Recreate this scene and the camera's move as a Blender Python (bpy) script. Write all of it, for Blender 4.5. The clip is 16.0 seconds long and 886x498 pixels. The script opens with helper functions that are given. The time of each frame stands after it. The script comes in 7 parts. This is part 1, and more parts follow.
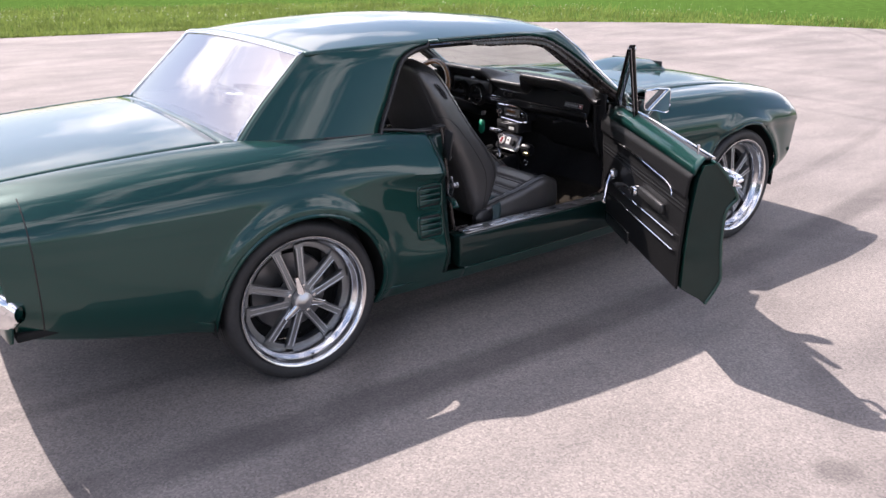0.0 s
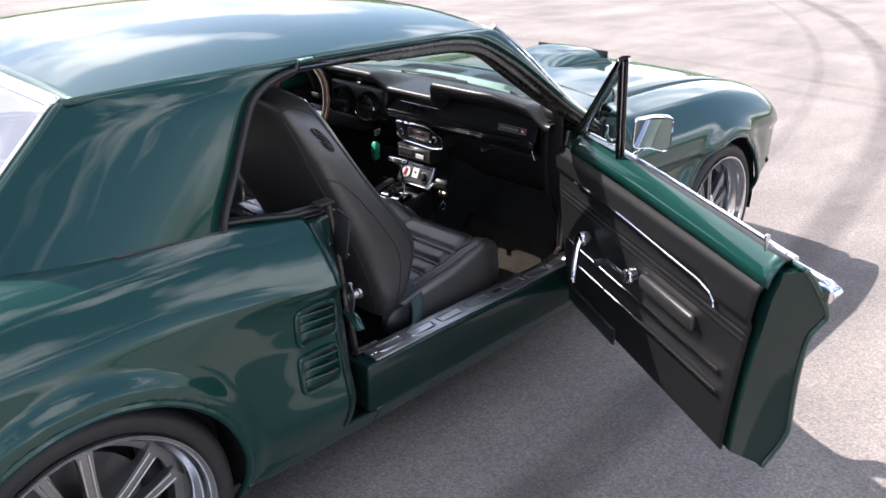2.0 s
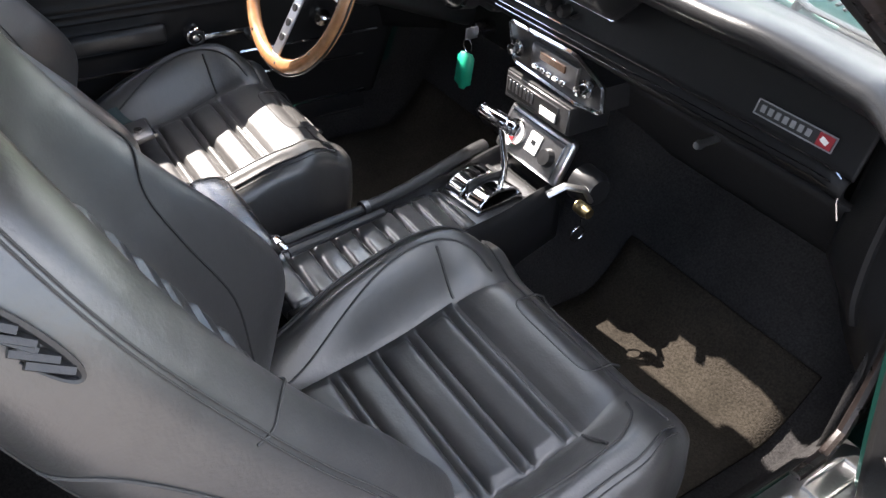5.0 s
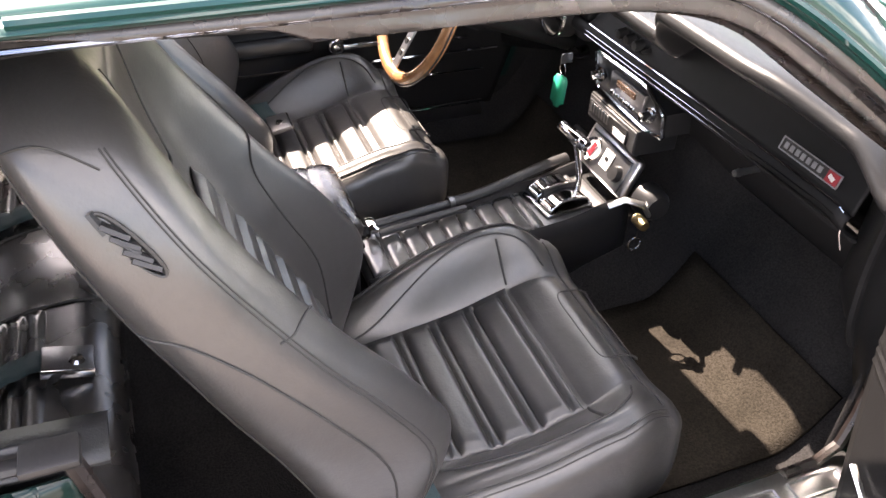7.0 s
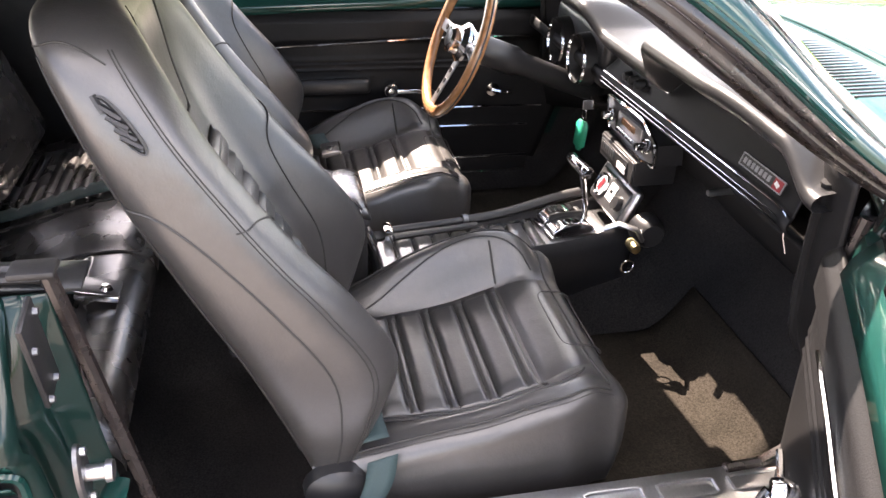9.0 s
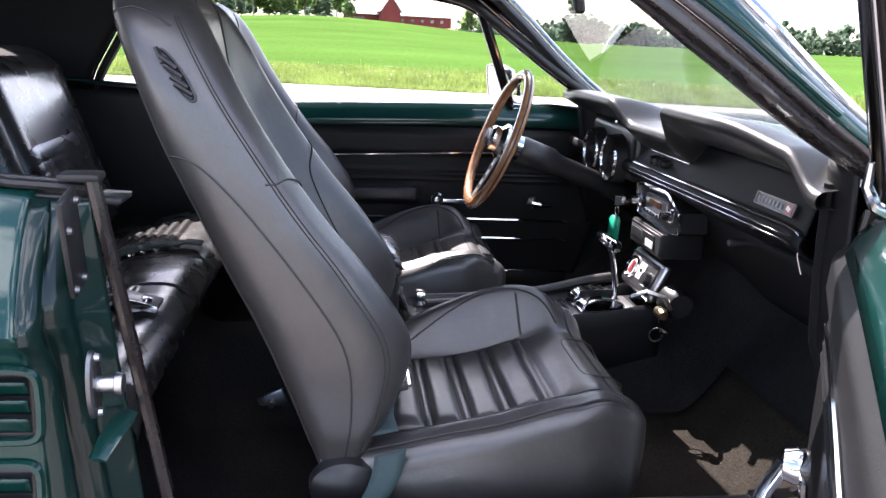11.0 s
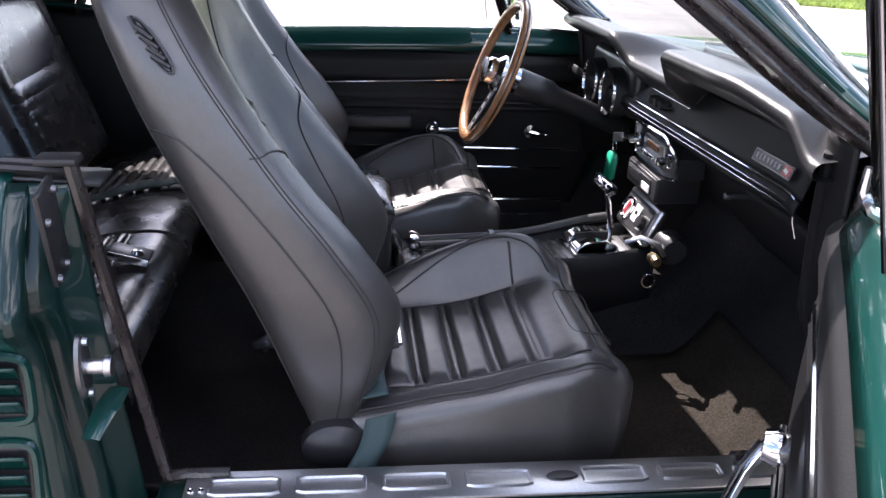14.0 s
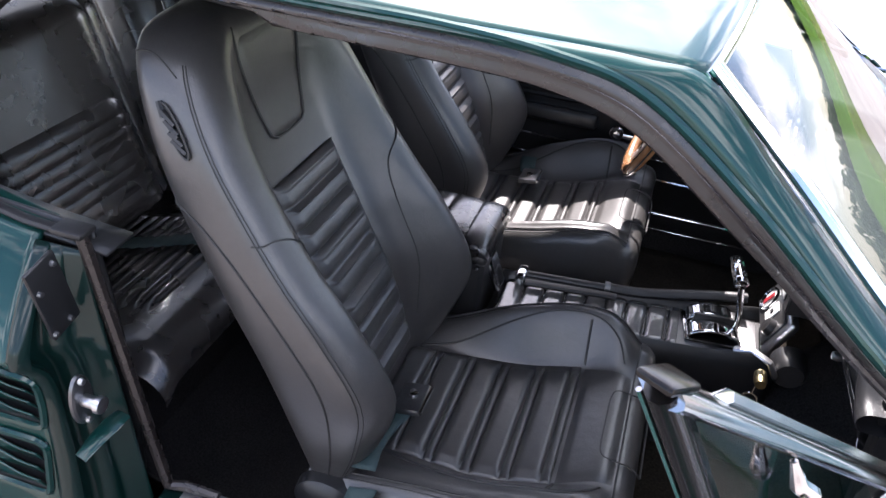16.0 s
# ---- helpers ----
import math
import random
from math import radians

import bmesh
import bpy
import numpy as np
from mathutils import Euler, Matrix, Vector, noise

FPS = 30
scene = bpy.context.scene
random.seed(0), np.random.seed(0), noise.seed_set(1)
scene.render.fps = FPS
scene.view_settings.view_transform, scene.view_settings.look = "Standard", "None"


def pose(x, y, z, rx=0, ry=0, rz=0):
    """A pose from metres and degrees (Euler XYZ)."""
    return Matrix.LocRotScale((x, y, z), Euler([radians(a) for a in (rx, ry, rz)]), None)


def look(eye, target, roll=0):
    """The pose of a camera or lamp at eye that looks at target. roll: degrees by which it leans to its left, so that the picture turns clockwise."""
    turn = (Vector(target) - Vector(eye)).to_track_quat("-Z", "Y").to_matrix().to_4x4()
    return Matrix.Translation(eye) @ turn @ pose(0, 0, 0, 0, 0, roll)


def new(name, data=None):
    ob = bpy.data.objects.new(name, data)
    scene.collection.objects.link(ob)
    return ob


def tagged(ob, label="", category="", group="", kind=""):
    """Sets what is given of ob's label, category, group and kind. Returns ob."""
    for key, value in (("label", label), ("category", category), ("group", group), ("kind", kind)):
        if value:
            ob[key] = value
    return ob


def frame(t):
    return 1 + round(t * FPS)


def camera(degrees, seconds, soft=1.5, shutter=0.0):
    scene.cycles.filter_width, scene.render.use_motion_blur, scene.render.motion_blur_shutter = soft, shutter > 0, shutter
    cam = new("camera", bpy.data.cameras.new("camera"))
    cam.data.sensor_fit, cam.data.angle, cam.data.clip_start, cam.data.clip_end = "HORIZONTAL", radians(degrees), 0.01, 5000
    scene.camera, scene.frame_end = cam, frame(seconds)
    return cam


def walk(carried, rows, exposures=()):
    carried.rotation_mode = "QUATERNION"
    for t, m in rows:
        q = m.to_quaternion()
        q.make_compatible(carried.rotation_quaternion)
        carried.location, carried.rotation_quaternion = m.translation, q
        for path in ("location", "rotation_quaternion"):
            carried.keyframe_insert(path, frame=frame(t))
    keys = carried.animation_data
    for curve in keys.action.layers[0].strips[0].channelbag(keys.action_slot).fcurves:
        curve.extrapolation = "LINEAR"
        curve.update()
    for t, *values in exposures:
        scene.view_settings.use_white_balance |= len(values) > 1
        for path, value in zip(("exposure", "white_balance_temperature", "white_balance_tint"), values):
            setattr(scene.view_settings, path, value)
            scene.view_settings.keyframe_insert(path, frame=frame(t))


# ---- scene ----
cam = camera(57.6, 16.0)
PATH = [
    (0, (3.466, -2.619, 1.594), (1.948, -1.517, 0.902), -0.4),
    (0.5, (3.186, -2.436, 1.611), (1.715, -1.271, 0.918), -0.3),
    (1, (2.857, -2.273, 1.624), (1.48, -1.013, 0.905), -0.1),
    (1.5, (2.568, -2.036, 1.609), (1.254, -0.735, 0.848), -0.1),
    (2, (2.294, -1.814, 1.606), (1.01, -0.504, 0.808), -0.3),
    (2.5, (2.002, -1.608, 1.585), (0.768, -0.277, 0.745), -0.4),
    (3, (1.795, -1.334, 1.571), (0.586, -0.035, 0.648), 1.0),
    (3.5, (1.565, -1.085, 1.531), (0.367, 0.163, 0.527), 2.4),
    (4, (1.346, -0.841, 1.502), (0.151, 0.321, 0.397), 3.6),
    (4.5, (1.178, -0.676, 1.446), (-0.066, 0.36, 0.27), 3.9),
    (5, (1.022, -0.573, 1.346), (-0.262, 0.36, 0.129), 4.5),
    (5.2, (0.995, -0.521, 1.33), (-0.297, 0.353, 0.078), 4.0),
    (7.3, (1.334, -0.535, 1.482), (-0.157, 0.035, 0.277), 1.5),
    (7.5, (1.372, -0.54, 1.48), (-0.139, 0.038, 0.304), 1.4),
    (8, (1.465, -0.484, 1.468), (-0.097, 0.049, 0.339), 2.1),
    (8.5, (1.546, -0.417, 1.455), (-0.074, 0.025, 0.369), 2.2),
    (9, (1.581, -0.399, 1.387), (-0.108, -0.018, 0.386), 2.2),
    (9.2, (1.585, -0.425, 1.382), (-0.107, -0.024, 0.393), 3.6),
    (11.3, (1.803, -0.346, 1.059), (-0.131, -0.136, 0.595), 2.4),
    (11.5, (1.811, -0.346, 1.049), (-0.127, -0.158, 0.594), 2.6),
    (12, (1.83, -0.345, 1.05), (-0.125, -0.199, 0.655), 2.8),
    (12.5, (1.845, -0.334, 1.057), (-0.125, -0.212, 0.731), 2.5),
    (13, (1.842, -0.335, 1.045), (-0.119, -0.192, 0.681), 2.9),
    (13.5, (1.791, -0.343, 1.046), (-0.128, -0.148, 0.519), 3.2),
    (14, (1.733, -0.333, 1.199), (-0.101, -0.089, 0.44), 2.9),
    (14.5, (1.764, -0.252, 1.419), (0.003, -0.05, 0.493), 4.0),
    (15, (1.704, -0.178, 1.472), (-0.046, -0.078, 0.509), 6.4),
    (15.5, (1.615, -0.082, 1.489), (-0.109, -0.245, 0.489), 6.3),
    (16, (1.496, 0.038, 1.513), (-0.132, -0.395, 0.435), 5.8),
]
walk(cam, [(t, look(eye, target, roll)) for t, eye, target, roll in PATH],
     exposures=((0.0, 1.0, 6600, 22), (2.0, 1.3, 6500, 17), (3.5, 1.7, 6400, 12), (5.0, 2.65, 6700, 14), (7.5, 3.1, 7700, 22), (9.0, 3.12, 7600, 22),
                (11.5, 2.15, 6050, 20), (12.7, 2.1, 5800, 18), (13.5, 1.77, 5900, 19), (14.5, 2.46, 6700, 23), (16.0, 2.0, 6350, 20)))

# ---- world, sun, exposure ----
def build_world():
    w = bpy.data.worlds.new("sky")
    scene.world = w
    w.use_nodes = True
    nt = w.node_tree
    nt.nodes.clear()
    out = nt.nodes.new("ShaderNodeOutputWorld")
    bg = nt.nodes.new("ShaderNodeBackground")
    sky = nt.nodes.new("ShaderNodeTexSky")
    sky.sky_type, sky.sun_disc = "NISHITA", False
    sky.sun_elevation, sky.sun_rotation = radians(51), radians(-108)
    sky.air_density, sky.dust_density = 1.0, 1.4
    # broken fair-weather cloud, brighter than the blue between
    tc = nt.nodes.new("ShaderNodeTexCoord")
    mp = nt.nodes.new("ShaderNodeMapping")
    mp.inputs["Scale"].default_value = (1.0, 1.0, 1.7)
    mp.inputs["Location"].default_value = (2.9, 5.2, -0.9)
    nz = nt.nodes.new("ShaderNodeTexNoise")
    nz.inputs["Scale"].default_value, nz.inputs["Detail"].default_value = 3.0, 7.0
    nz.inputs["Roughness"].default_value = 0.58
    rp = nt.nodes.new("ShaderNodeValToRGB")
    rp.color_ramp.elements[0].position, rp.color_ramp.elements[1].position = 0.488, 0.608
    mix = nt.nodes.new("ShaderNodeMixRGB")
    mix.inputs[2].default_value = (12.5, 12.8, 13.3, 1)
    li = nt.links.new
    li(tc.outputs["Generated"], mp.inputs["Vector"])
    li(mp.outputs["Vector"], nz.inputs["Vector"])
    li(nz.outputs["Fac"], rp.inputs["Fac"])
    li(rp.outputs["Color"], mix.inputs[0])
    li(sky.outputs["Color"], mix.inputs[1])
    li(mix.outputs[0], bg.inputs["Color"])
    bg.inputs["Strength"].default_value = 0.11
    li(bg.outputs["Background"], out.inputs["Surface"])
    sun = new("sun", bpy.data.lights.new("sun", "SUN"))
    sun.data.energy, sun.data.angle, sun.data.color = 4.6, radians(0.55), (1.0, 0.955, 0.89)
    sun.matrix_world = look((-7.7, -2.5, 10), (0, 0, 0))


build_world()


# ---- materials ----
def mat(name, base, rough=0.5, metal=0.0, coat=0.0, grain=0.0, scale=40.0, bump=0.0, bscale=None, spec=0.5, wide=0.0, wscale=3.0,
        coat_rough=0.03, sheen=0.0, rvar=0.0, crease=0.0):
    """A plain surface with colour variation at two scales, fine relief and uneven gloss."""
    m = bpy.data.materials.new(name)
    m.use_nodes = True
    nt = m.node_tree
    b = nt.nodes["Principled BSDF"]
    b.inputs["Base Color"].default_value = (*base, 1)
    b.inputs["Roughness"].default_value = rough
    b.inputs["Metallic"].default_value = metal
    b.inputs["Coat Weight"].default_value = coat
    b.inputs["Coat Roughness"].default_value = coat_rough
    b.inputs["Specular IOR Level"].default_value = spec
    b.inputs["Sheen Weight"].default_value = sheen
    tc = nt.nodes.new("ShaderNodeTexCoord")
    li = nt.links.new

    def nz(s, detail=4.0):
        n = nt.nodes.new("ShaderNodeTexNoise")
        n.inputs["Scale"].default_value, n.inputs["Detail"].default_value = s, detail
        li(tc.outputs["Object"], n.inputs["Vector"])
        return n

    def ramp(n, lo, hi):
        r = nt.nodes.new("ShaderNodeMapRange")
        r.inputs["From Min"].default_value, r.inputs["From Max"].default_value = 0.25, 0.75
        r.inputs["To Min"].default_value, r.inputs["To Max"].default_value = lo, hi
        li(n.outputs["Fac"], r.inputs["Value"])
        return r.outputs["Result"]

    if grain or wide:
        g = ramp(nz(scale), 1 - grain, 1 + grain)
        w2 = ramp(nz(wscale, 3.0), 1 - wide, 1 + wide)
        mu = nt.nodes.new("ShaderNodeMath")
        mu.operation = "MULTIPLY"
        li(g, mu.inputs[0])
        li(w2, mu.inputs[1])
        mx = nt.nodes.new("ShaderNodeVectorMath")
        mx.operation = "SCALE"
        mx.inputs[0].default_value = base
        li(mu.outputs[0], mx.inputs["Scale"])
        li(mx.outputs["Vector"], b.inputs["Base Color"])
    if rvar:
        li(ramp(nz(wscale * 2.3), rough - rvar, rough + rvar), b.inputs["Roughness"])
    if bump:
        bp = nt.nodes.new("ShaderNodeBump")
        bp.inputs["Strength"].default_value, bp.inputs["Distance"].default_value = bump, 0.002
        li(nz(bscale or scale, 3.0).outputs["Fac"], bp.inputs["Height"])
        li(bp.outputs["Normal"], b.inputs["Normal"])
        if crease:
            # soft puckers and wrinkles under the grain
            b2 = nt.nodes.new("ShaderNodeBump")
            b2.inputs["Strength"].default_value, b2.inputs["Distance"].default_value = crease, 0.006
            li(nz(19.0, 2.5).outputs["Fac"], b2.inputs["Height"])
            li(b2.outputs["Normal"], bp.inputs["Normal"])
    return m


def glass(name, tint, alpha, rough=0.0):
    """Thin automotive glass: mostly clear, with a true surface reflection."""
    m = bpy.data.materials.new(name)
    m.use_nodes = True
    nt = m.node_tree
    nt.nodes.clear()
    out = nt.nodes.new("ShaderNodeOutputMaterial")
    tr = nt.nodes.new("ShaderNodeBsdfTransparent")
    gl = nt.nodes.new("ShaderNodeBsdfGlossy")
    lw = nt.nodes.new("ShaderNodeLayerWeight")
    pw = nt.nodes.new("ShaderNodeMath")
    fr = nt.nodes.new("ShaderNodeMapRange")
    mx = nt.nodes.new("ShaderNodeMixShader")
    tr.inputs["Color"].default_value = (*tint, 1)
    gl.inputs["Roughness"].default_value = rough
    lw.inputs["Blend"].default_value = 0.5
    pw.operation = "POWER"
    pw.inputs[1].default_value = 3.0
    fr.inputs["To Min"].default_value, fr.inputs["To Max"].default_value = alpha, 0.9
    li = nt.links.new
    li(lw.outputs["Facing"], pw.inputs[0])
    li(pw.outputs[0], fr.inputs["Value"])
    li(fr.outputs[0], mx.inputs[0])
    li(tr.outputs[0], mx.inputs[1])
    li(gl.outputs[0], mx.inputs[2])
    li(mx.outputs[0], out.inputs["Surface"])
    return m


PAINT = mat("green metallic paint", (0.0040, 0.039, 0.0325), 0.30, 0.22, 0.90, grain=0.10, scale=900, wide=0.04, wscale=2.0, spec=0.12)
# body paint again for jambs, door shell, sill: shade put into a darker base
JAMB = mat("green paint darkened as shaded", (0.0022, 0.016, 0.0135), 0.42, 0.0, 0.55, grain=0.1, scale=300, wide=0.15, wscale=9, spec=0.15)
CHROME = mat("bright chrome", (0.78, 0.78, 0.79), 0.07, 1.0, grain=0.03, scale=60, rvar=0.04, wscale=14)
SATIN = mat("brushed aluminium", (0.55, 0.55, 0.56), 0.32, 1.0, grain=0.08, scale=220, bump=0.06, bscale=300)
POLISHED = mat("polished rim alloy", (0.74, 0.74, 0.745), 0.20, 1.0, grain=0.08, scale=160, rvar=0.05, wscale=20, bump=0.03, bscale=260)
GREYCAST = mat("grey cast wheel metal", (0.23, 0.235, 0.24), 0.42, 0.85, grain=0.1, scale=120, wide=0.08, bump=0.06, bscale=260)
RUBBER = mat("tyre rubber", (0.018, 0.018, 0.019), 0.62, grain=0.25, scale=60, wide=0.2, wscale=8, bump=0.15, bscale=160)
SEAL = mat("black weatherstrip", (0.014, 0.013, 0.013), 0.5, grain=0.25, scale=50, bump=0.2, bscale=130)
LIPRUBBER = mat("sun-warmed black rubber", (0.016, 0.012, 0.011), 0.28, grain=0.25, scale=40, wide=0.3, wscale=14, bump=0.15, bscale=90, spec=0.8, rvar=0.1)
POSTBLACK = mat("glossy black post trim", (0.006, 0.0052, 0.005), 0.22, grain=0.2, scale=40, wide=0.2, wscale=14, bump=0.08, bscale=90, spec=0.32, rvar=0.06)
LEATHER = mat("black leather", (0.044, 0.042, 0.0405), 0.36, grain=0.08, scale=90, wide=0.06, wscale=5, bump=0.16, bscale=260, spec=1.0, rvar=0.03, crease=0.30)
GLOSSY = mat("shiny black vinyl", (0.032, 0.030, 0.029), 0.27, 0, 0.4, grain=0.12, scale=50, wide=0.14, wscale=5, bump=0.14, bscale=420, spec=0.9, rvar=0.05, coat_rough=0.12, crease=0.15)
VINYL = mat("black vinyl", (0.018, 0.018, 0.0185), 0.40, grain=0.15, scale=60, wide=0.15, wscale=6, bump=0.2, bscale=380, spec=0.5, rvar=0.06)
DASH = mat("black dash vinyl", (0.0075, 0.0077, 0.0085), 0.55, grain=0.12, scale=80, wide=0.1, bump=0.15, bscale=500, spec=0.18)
DOORTRIM = mat("black moulded door vinyl", (0.009, 0.009, 0.0095), 0.46, grain=0.12, scale=60, wide=0.1, wscale=6, bump=0.2, bscale=380, spec=0.22)
PLASTIC = mat("black trim plastic", (0.016, 0.016, 0.017), 0.35, grain=0.15, scale=70, bump=0.05)
STITCH = mat("dark grey thread", (0.035, 0.034, 0.033), 0.7, grain=0.2, scale=500)
CARPET = mat("black loop carpet", (0.022, 0.021, 0.021), 0.95, grain=0.5, scale=260, wide=0.25, wscale=7, bump=0.9, bscale=320, spec=0.05, sheen=0.0)
CLOTH = mat("black headliner cloth", (0.009, 0.009, 0.0095), 0.5, grain=0.2, scale=300, wide=0.15, wscale=4, bump=1.0, bscale=9, spec=0.4)
UNDER = mat("black underbody coating", (0.012, 0.012, 0.012), 0.9, grain=0.3, scale=30, bump=0.3, bscale=70, spec=0.2)
WEB = mat("grey green belt webbing", (0.026, 0.052, 0.054), 0.7, grain=0.2, scale=600, wide=0.1, wscale=12, bump=0.3, bscale=900)
WOOD = mat("varnished wheel wood", (0.30, 0.145, 0.065), 0.25, 0, 0.8, grain=0.25, scale=50, wide=0.2, wscale=11)
TAG = mat("green plastic tag", (0.0, 0.26, 0.15), 0.4, grain=0.05, scale=40, wide=0.06, wscale=30)
RED = mat("red enamel", (0.28, 0.018, 0.025), 0.35, grain=0.08, scale=90)
WHITE = mat("white enamel", (0.72, 0.72, 0.70), 0.4, grain=0.05, scale=90)
DIALGLASS = mat("dark dial glass", (0.02, 0.02, 0.022), 0.06, 0, 1.0)
GLASS = glass("window glass", (0.90, 0.95, 0.92), 0.04)
BACKGLASS = glass("rear window glass", (0.50, 0.55, 0.57), 0.36)
MIRROR = mat("mirror glass", (0.86, 0.87, 0.88), 0.01, 1.0)
SATINDARK = mat("dark brushed metal", (0.17, 0.17, 0.175), 0.35, 0.9, grain=0.1, scale=200, bump=0.05)
CHROMEDARK = mat("dim chrome", (0.42, 0.42, 0.43), 0.12, 1.0, grain=0.05, scale=80)
# black vinyl like DASH; the paler base paints in sunlight on the hood
DASHTOP = mat("dash pad vinyl lightened as sunlit", (0.017, 0.017, 0.018), 0.33, grain=0.12, scale=80, wide=0.1, bump=0.25, bscale=500, spec=0.32)


def leafy(m, amount=0.5):
    """Lets light through a leaf material, so that foliage against the sun glows."""
    nt = m.node_tree
    b = nt.nodes["Principled BSDF"]
    tr = nt.nodes.new("ShaderNodeBsdfTranslucent")
    mx = nt.nodes.new("ShaderNodeMixShader")
    mx.inputs[0].default_value = amount
    li = nt.links.new
    li(b.inputs["Base Color"].links[0].from_socket, tr.inputs["Color"])
    out = nt.nodes["Material Output"]
    li(b.outputs[0], mx.inputs[1])
    li(tr.outputs[0], mx.inputs[2])
    li(mx.outputs[0], out.inputs["Surface"])
    return m


# ---- shape helpers ----
def thing(name, label, category, group="", kind="", at=(0, 0, 0)):
    e = new(name)
    e.location = at
    e.empty_display_size = 0.1
    return tagged(e, label, category, group, kind)


def part(name, bm, material, parent=None, label="", smooth=True, solid=0.0, bevel=0.0, offset=-1.0, m=None, angle=38):
    me = bpy.data.meshes.new(name)
    bmesh.ops.recalc_face_normals(bm, faces=bm.faces) if solid == 0 else None
    bm.to_mesh(me)
    bm.free()
    me.materials.append(material)
    if smooth:
        me.shade_smooth()
        me.set_sharp_from_angle(angle=radians(angle))
    ob = new(name, me)
    if m is not None:
        ob.matrix_basis = m
    if parent is not None:
        ob.parent = parent
    if label:
        ob["label"] = label
    if solid:
        s = ob.modifiers.new("solid", "SOLIDIFY")
        s.thickness, s.offset = solid, offset
    if bevel:
        s = ob.modifiers.new("bevel", "BEVEL")
        s.width, s.segments, s.limit_method, s.angle_limit = bevel, 2, "ANGLE", radians(40)
    return ob


def cur(x, xs, ys):
    """A smooth curve through the knots (cubic, flat at no knot but the ends)."""
    if x <= xs[0]:
        return ys[0]
    if x >= xs[-1]:
        return ys[-1]
    i = 0
    while x > xs[i + 1]:
        i += 1
    n = len(xs)

    def slope(k):
        a, b = max(k - 1, 0), min(k + 1, n - 1)
        return (ys[b] - ys[a]) / (xs[b] - xs[a])
    h = xs[i + 1] - xs[i]
    t = (x - xs[i]) / h
    return ((2 * t**3 - 3 * t**2 + 1) * ys[i] + (t**3 - 2 * t**2 + t) * h * slope(i)
            + (-2 * t**3 + 3 * t**2) * ys[i + 1] + (t**3 - t**2) * h * slope(i + 1))


def lerp(a, b, t):
    return tuple(p + (q - p) * t for p, q in zip(a, b))


def step(a, b, x):
    t = min(max((x - a) / (b - a), 0), 1)
    return t * t * (3 - 2 * t)


def surf(fn, nu, nv, closed_u=False, bm=None):
    """A sheet of quads: fn(u, v), both 0 to 1."""
    bm = bm or bmesh.new()
    g = [[bm.verts.new(fn(i / nu, j / nv)) for j in range(nv + 1)] for i in range(nu if closed_u else nu + 1)]
    for i in range(nu):
        a, b = g[i], g[(i + 1) % len(g)]
        for j in range(nv):
            bm.faces.new((a[j], b[j], b[j + 1], a[j + 1]))
    return bm


def tube(pts, r, n=8, bm=None, cap=True, flat=1.0, closed=False):
    """A round bar along points; flat squeezes it along the second cross axis. r may be a list."""
    bm = bm or bmesh.new()
    pts = [Vector(p) for p in pts]
    rings = []
    side = None
    k = len(pts)
    for i, p in enumerate(pts):
        d = (pts[(i + 1) % k] - pts[i - 1]) if closed else (pts[min(i + 1, k - 1)] - pts[max(i - 1, 0)])
        d.normalize()
        if side is None:
            side = d.cross(Vector((0, 0, 1)) if abs(d.z) < 0.9 else Vector((1, 0, 0)))
        side = (side - d * side.dot(d)).normalized()
        up = side.cross(d)
        rr = r[i] if isinstance(r, (list, tuple)) else r
        rings.append([bm.verts.new(p + rr * (math.cos(a) * side + flat * math.sin(a) * up)) for a in (2 * math.pi * q / n for q in range(n))])
    for i in range(k if closed else k - 1):
        a, b = rings[i], rings[(i + 1) % k]
        for q in range(n):
            bm.faces.new((a[q], a[(q + 1) % n], b[(q + 1) % n], b[q]))
    if cap and not closed:
        bm.faces.new(rings[0][::-1])
        bm.faces.new(rings[-1])
    return bm


def box(c, s, bev=0.0, seg=2, bm=None, rot=None):
    """A block of size s about c, its edges rounded by bev."""
    own = bmesh.new()
    bmesh.ops.create_cube(own, size=1)
    bmesh.ops.scale(own, vec=s, verts=own.verts)
    if bev:
        bmesh.ops.bevel(own, geom=own.edges[:] + own.verts[:], offset=bev, segments=seg, profile=0.5, affect="EDGES")
    m = Matrix.Translation(c) @ (rot or Matrix.Identity(4))
    bmesh.ops.transform(own, matrix=m, verts=own.verts)
    if bm is None:
        return own
    me = bpy.data.meshes.new("tmp")
    own.to_mesh(me)
    own.free()
    bm.from_mesh(me)
    bpy.data.meshes.remove(me)
    return bm


def lathe(profile, n=32, axis="x", at=(0, 0, 0), bm=None):
    """Turns (radius, along) pairs about an axis."""
    def fn(u, v):
        r, a = profile[round(v * (len(profile) - 1))]
        t = 2 * math.pi * u
        p = {"x": (a, r * math.cos(t), r * math.sin(t)), "y": (r * math.cos(t), a, r * math.sin(t)), "z": (r * math.cos(t), r * math.sin(t), a)}[axis]
        return tuple(q + w for q, w in zip(p, at))
    return surf(fn, n, len(profile) - 1, closed_u=True, bm=bm)


def flip(bm):
    """Mirrors a mesh to the car's other side."""
    bmesh.ops.scale(bm, vec=(-1, 1, 1), verts=bm.verts)
    bmesh.ops.reverse_faces(bm, faces=bm.faces)
    return bm


def moved(bm, m):
    bmesh.ops.transform(bm, matrix=m, verts=bm.verts)
    return bm


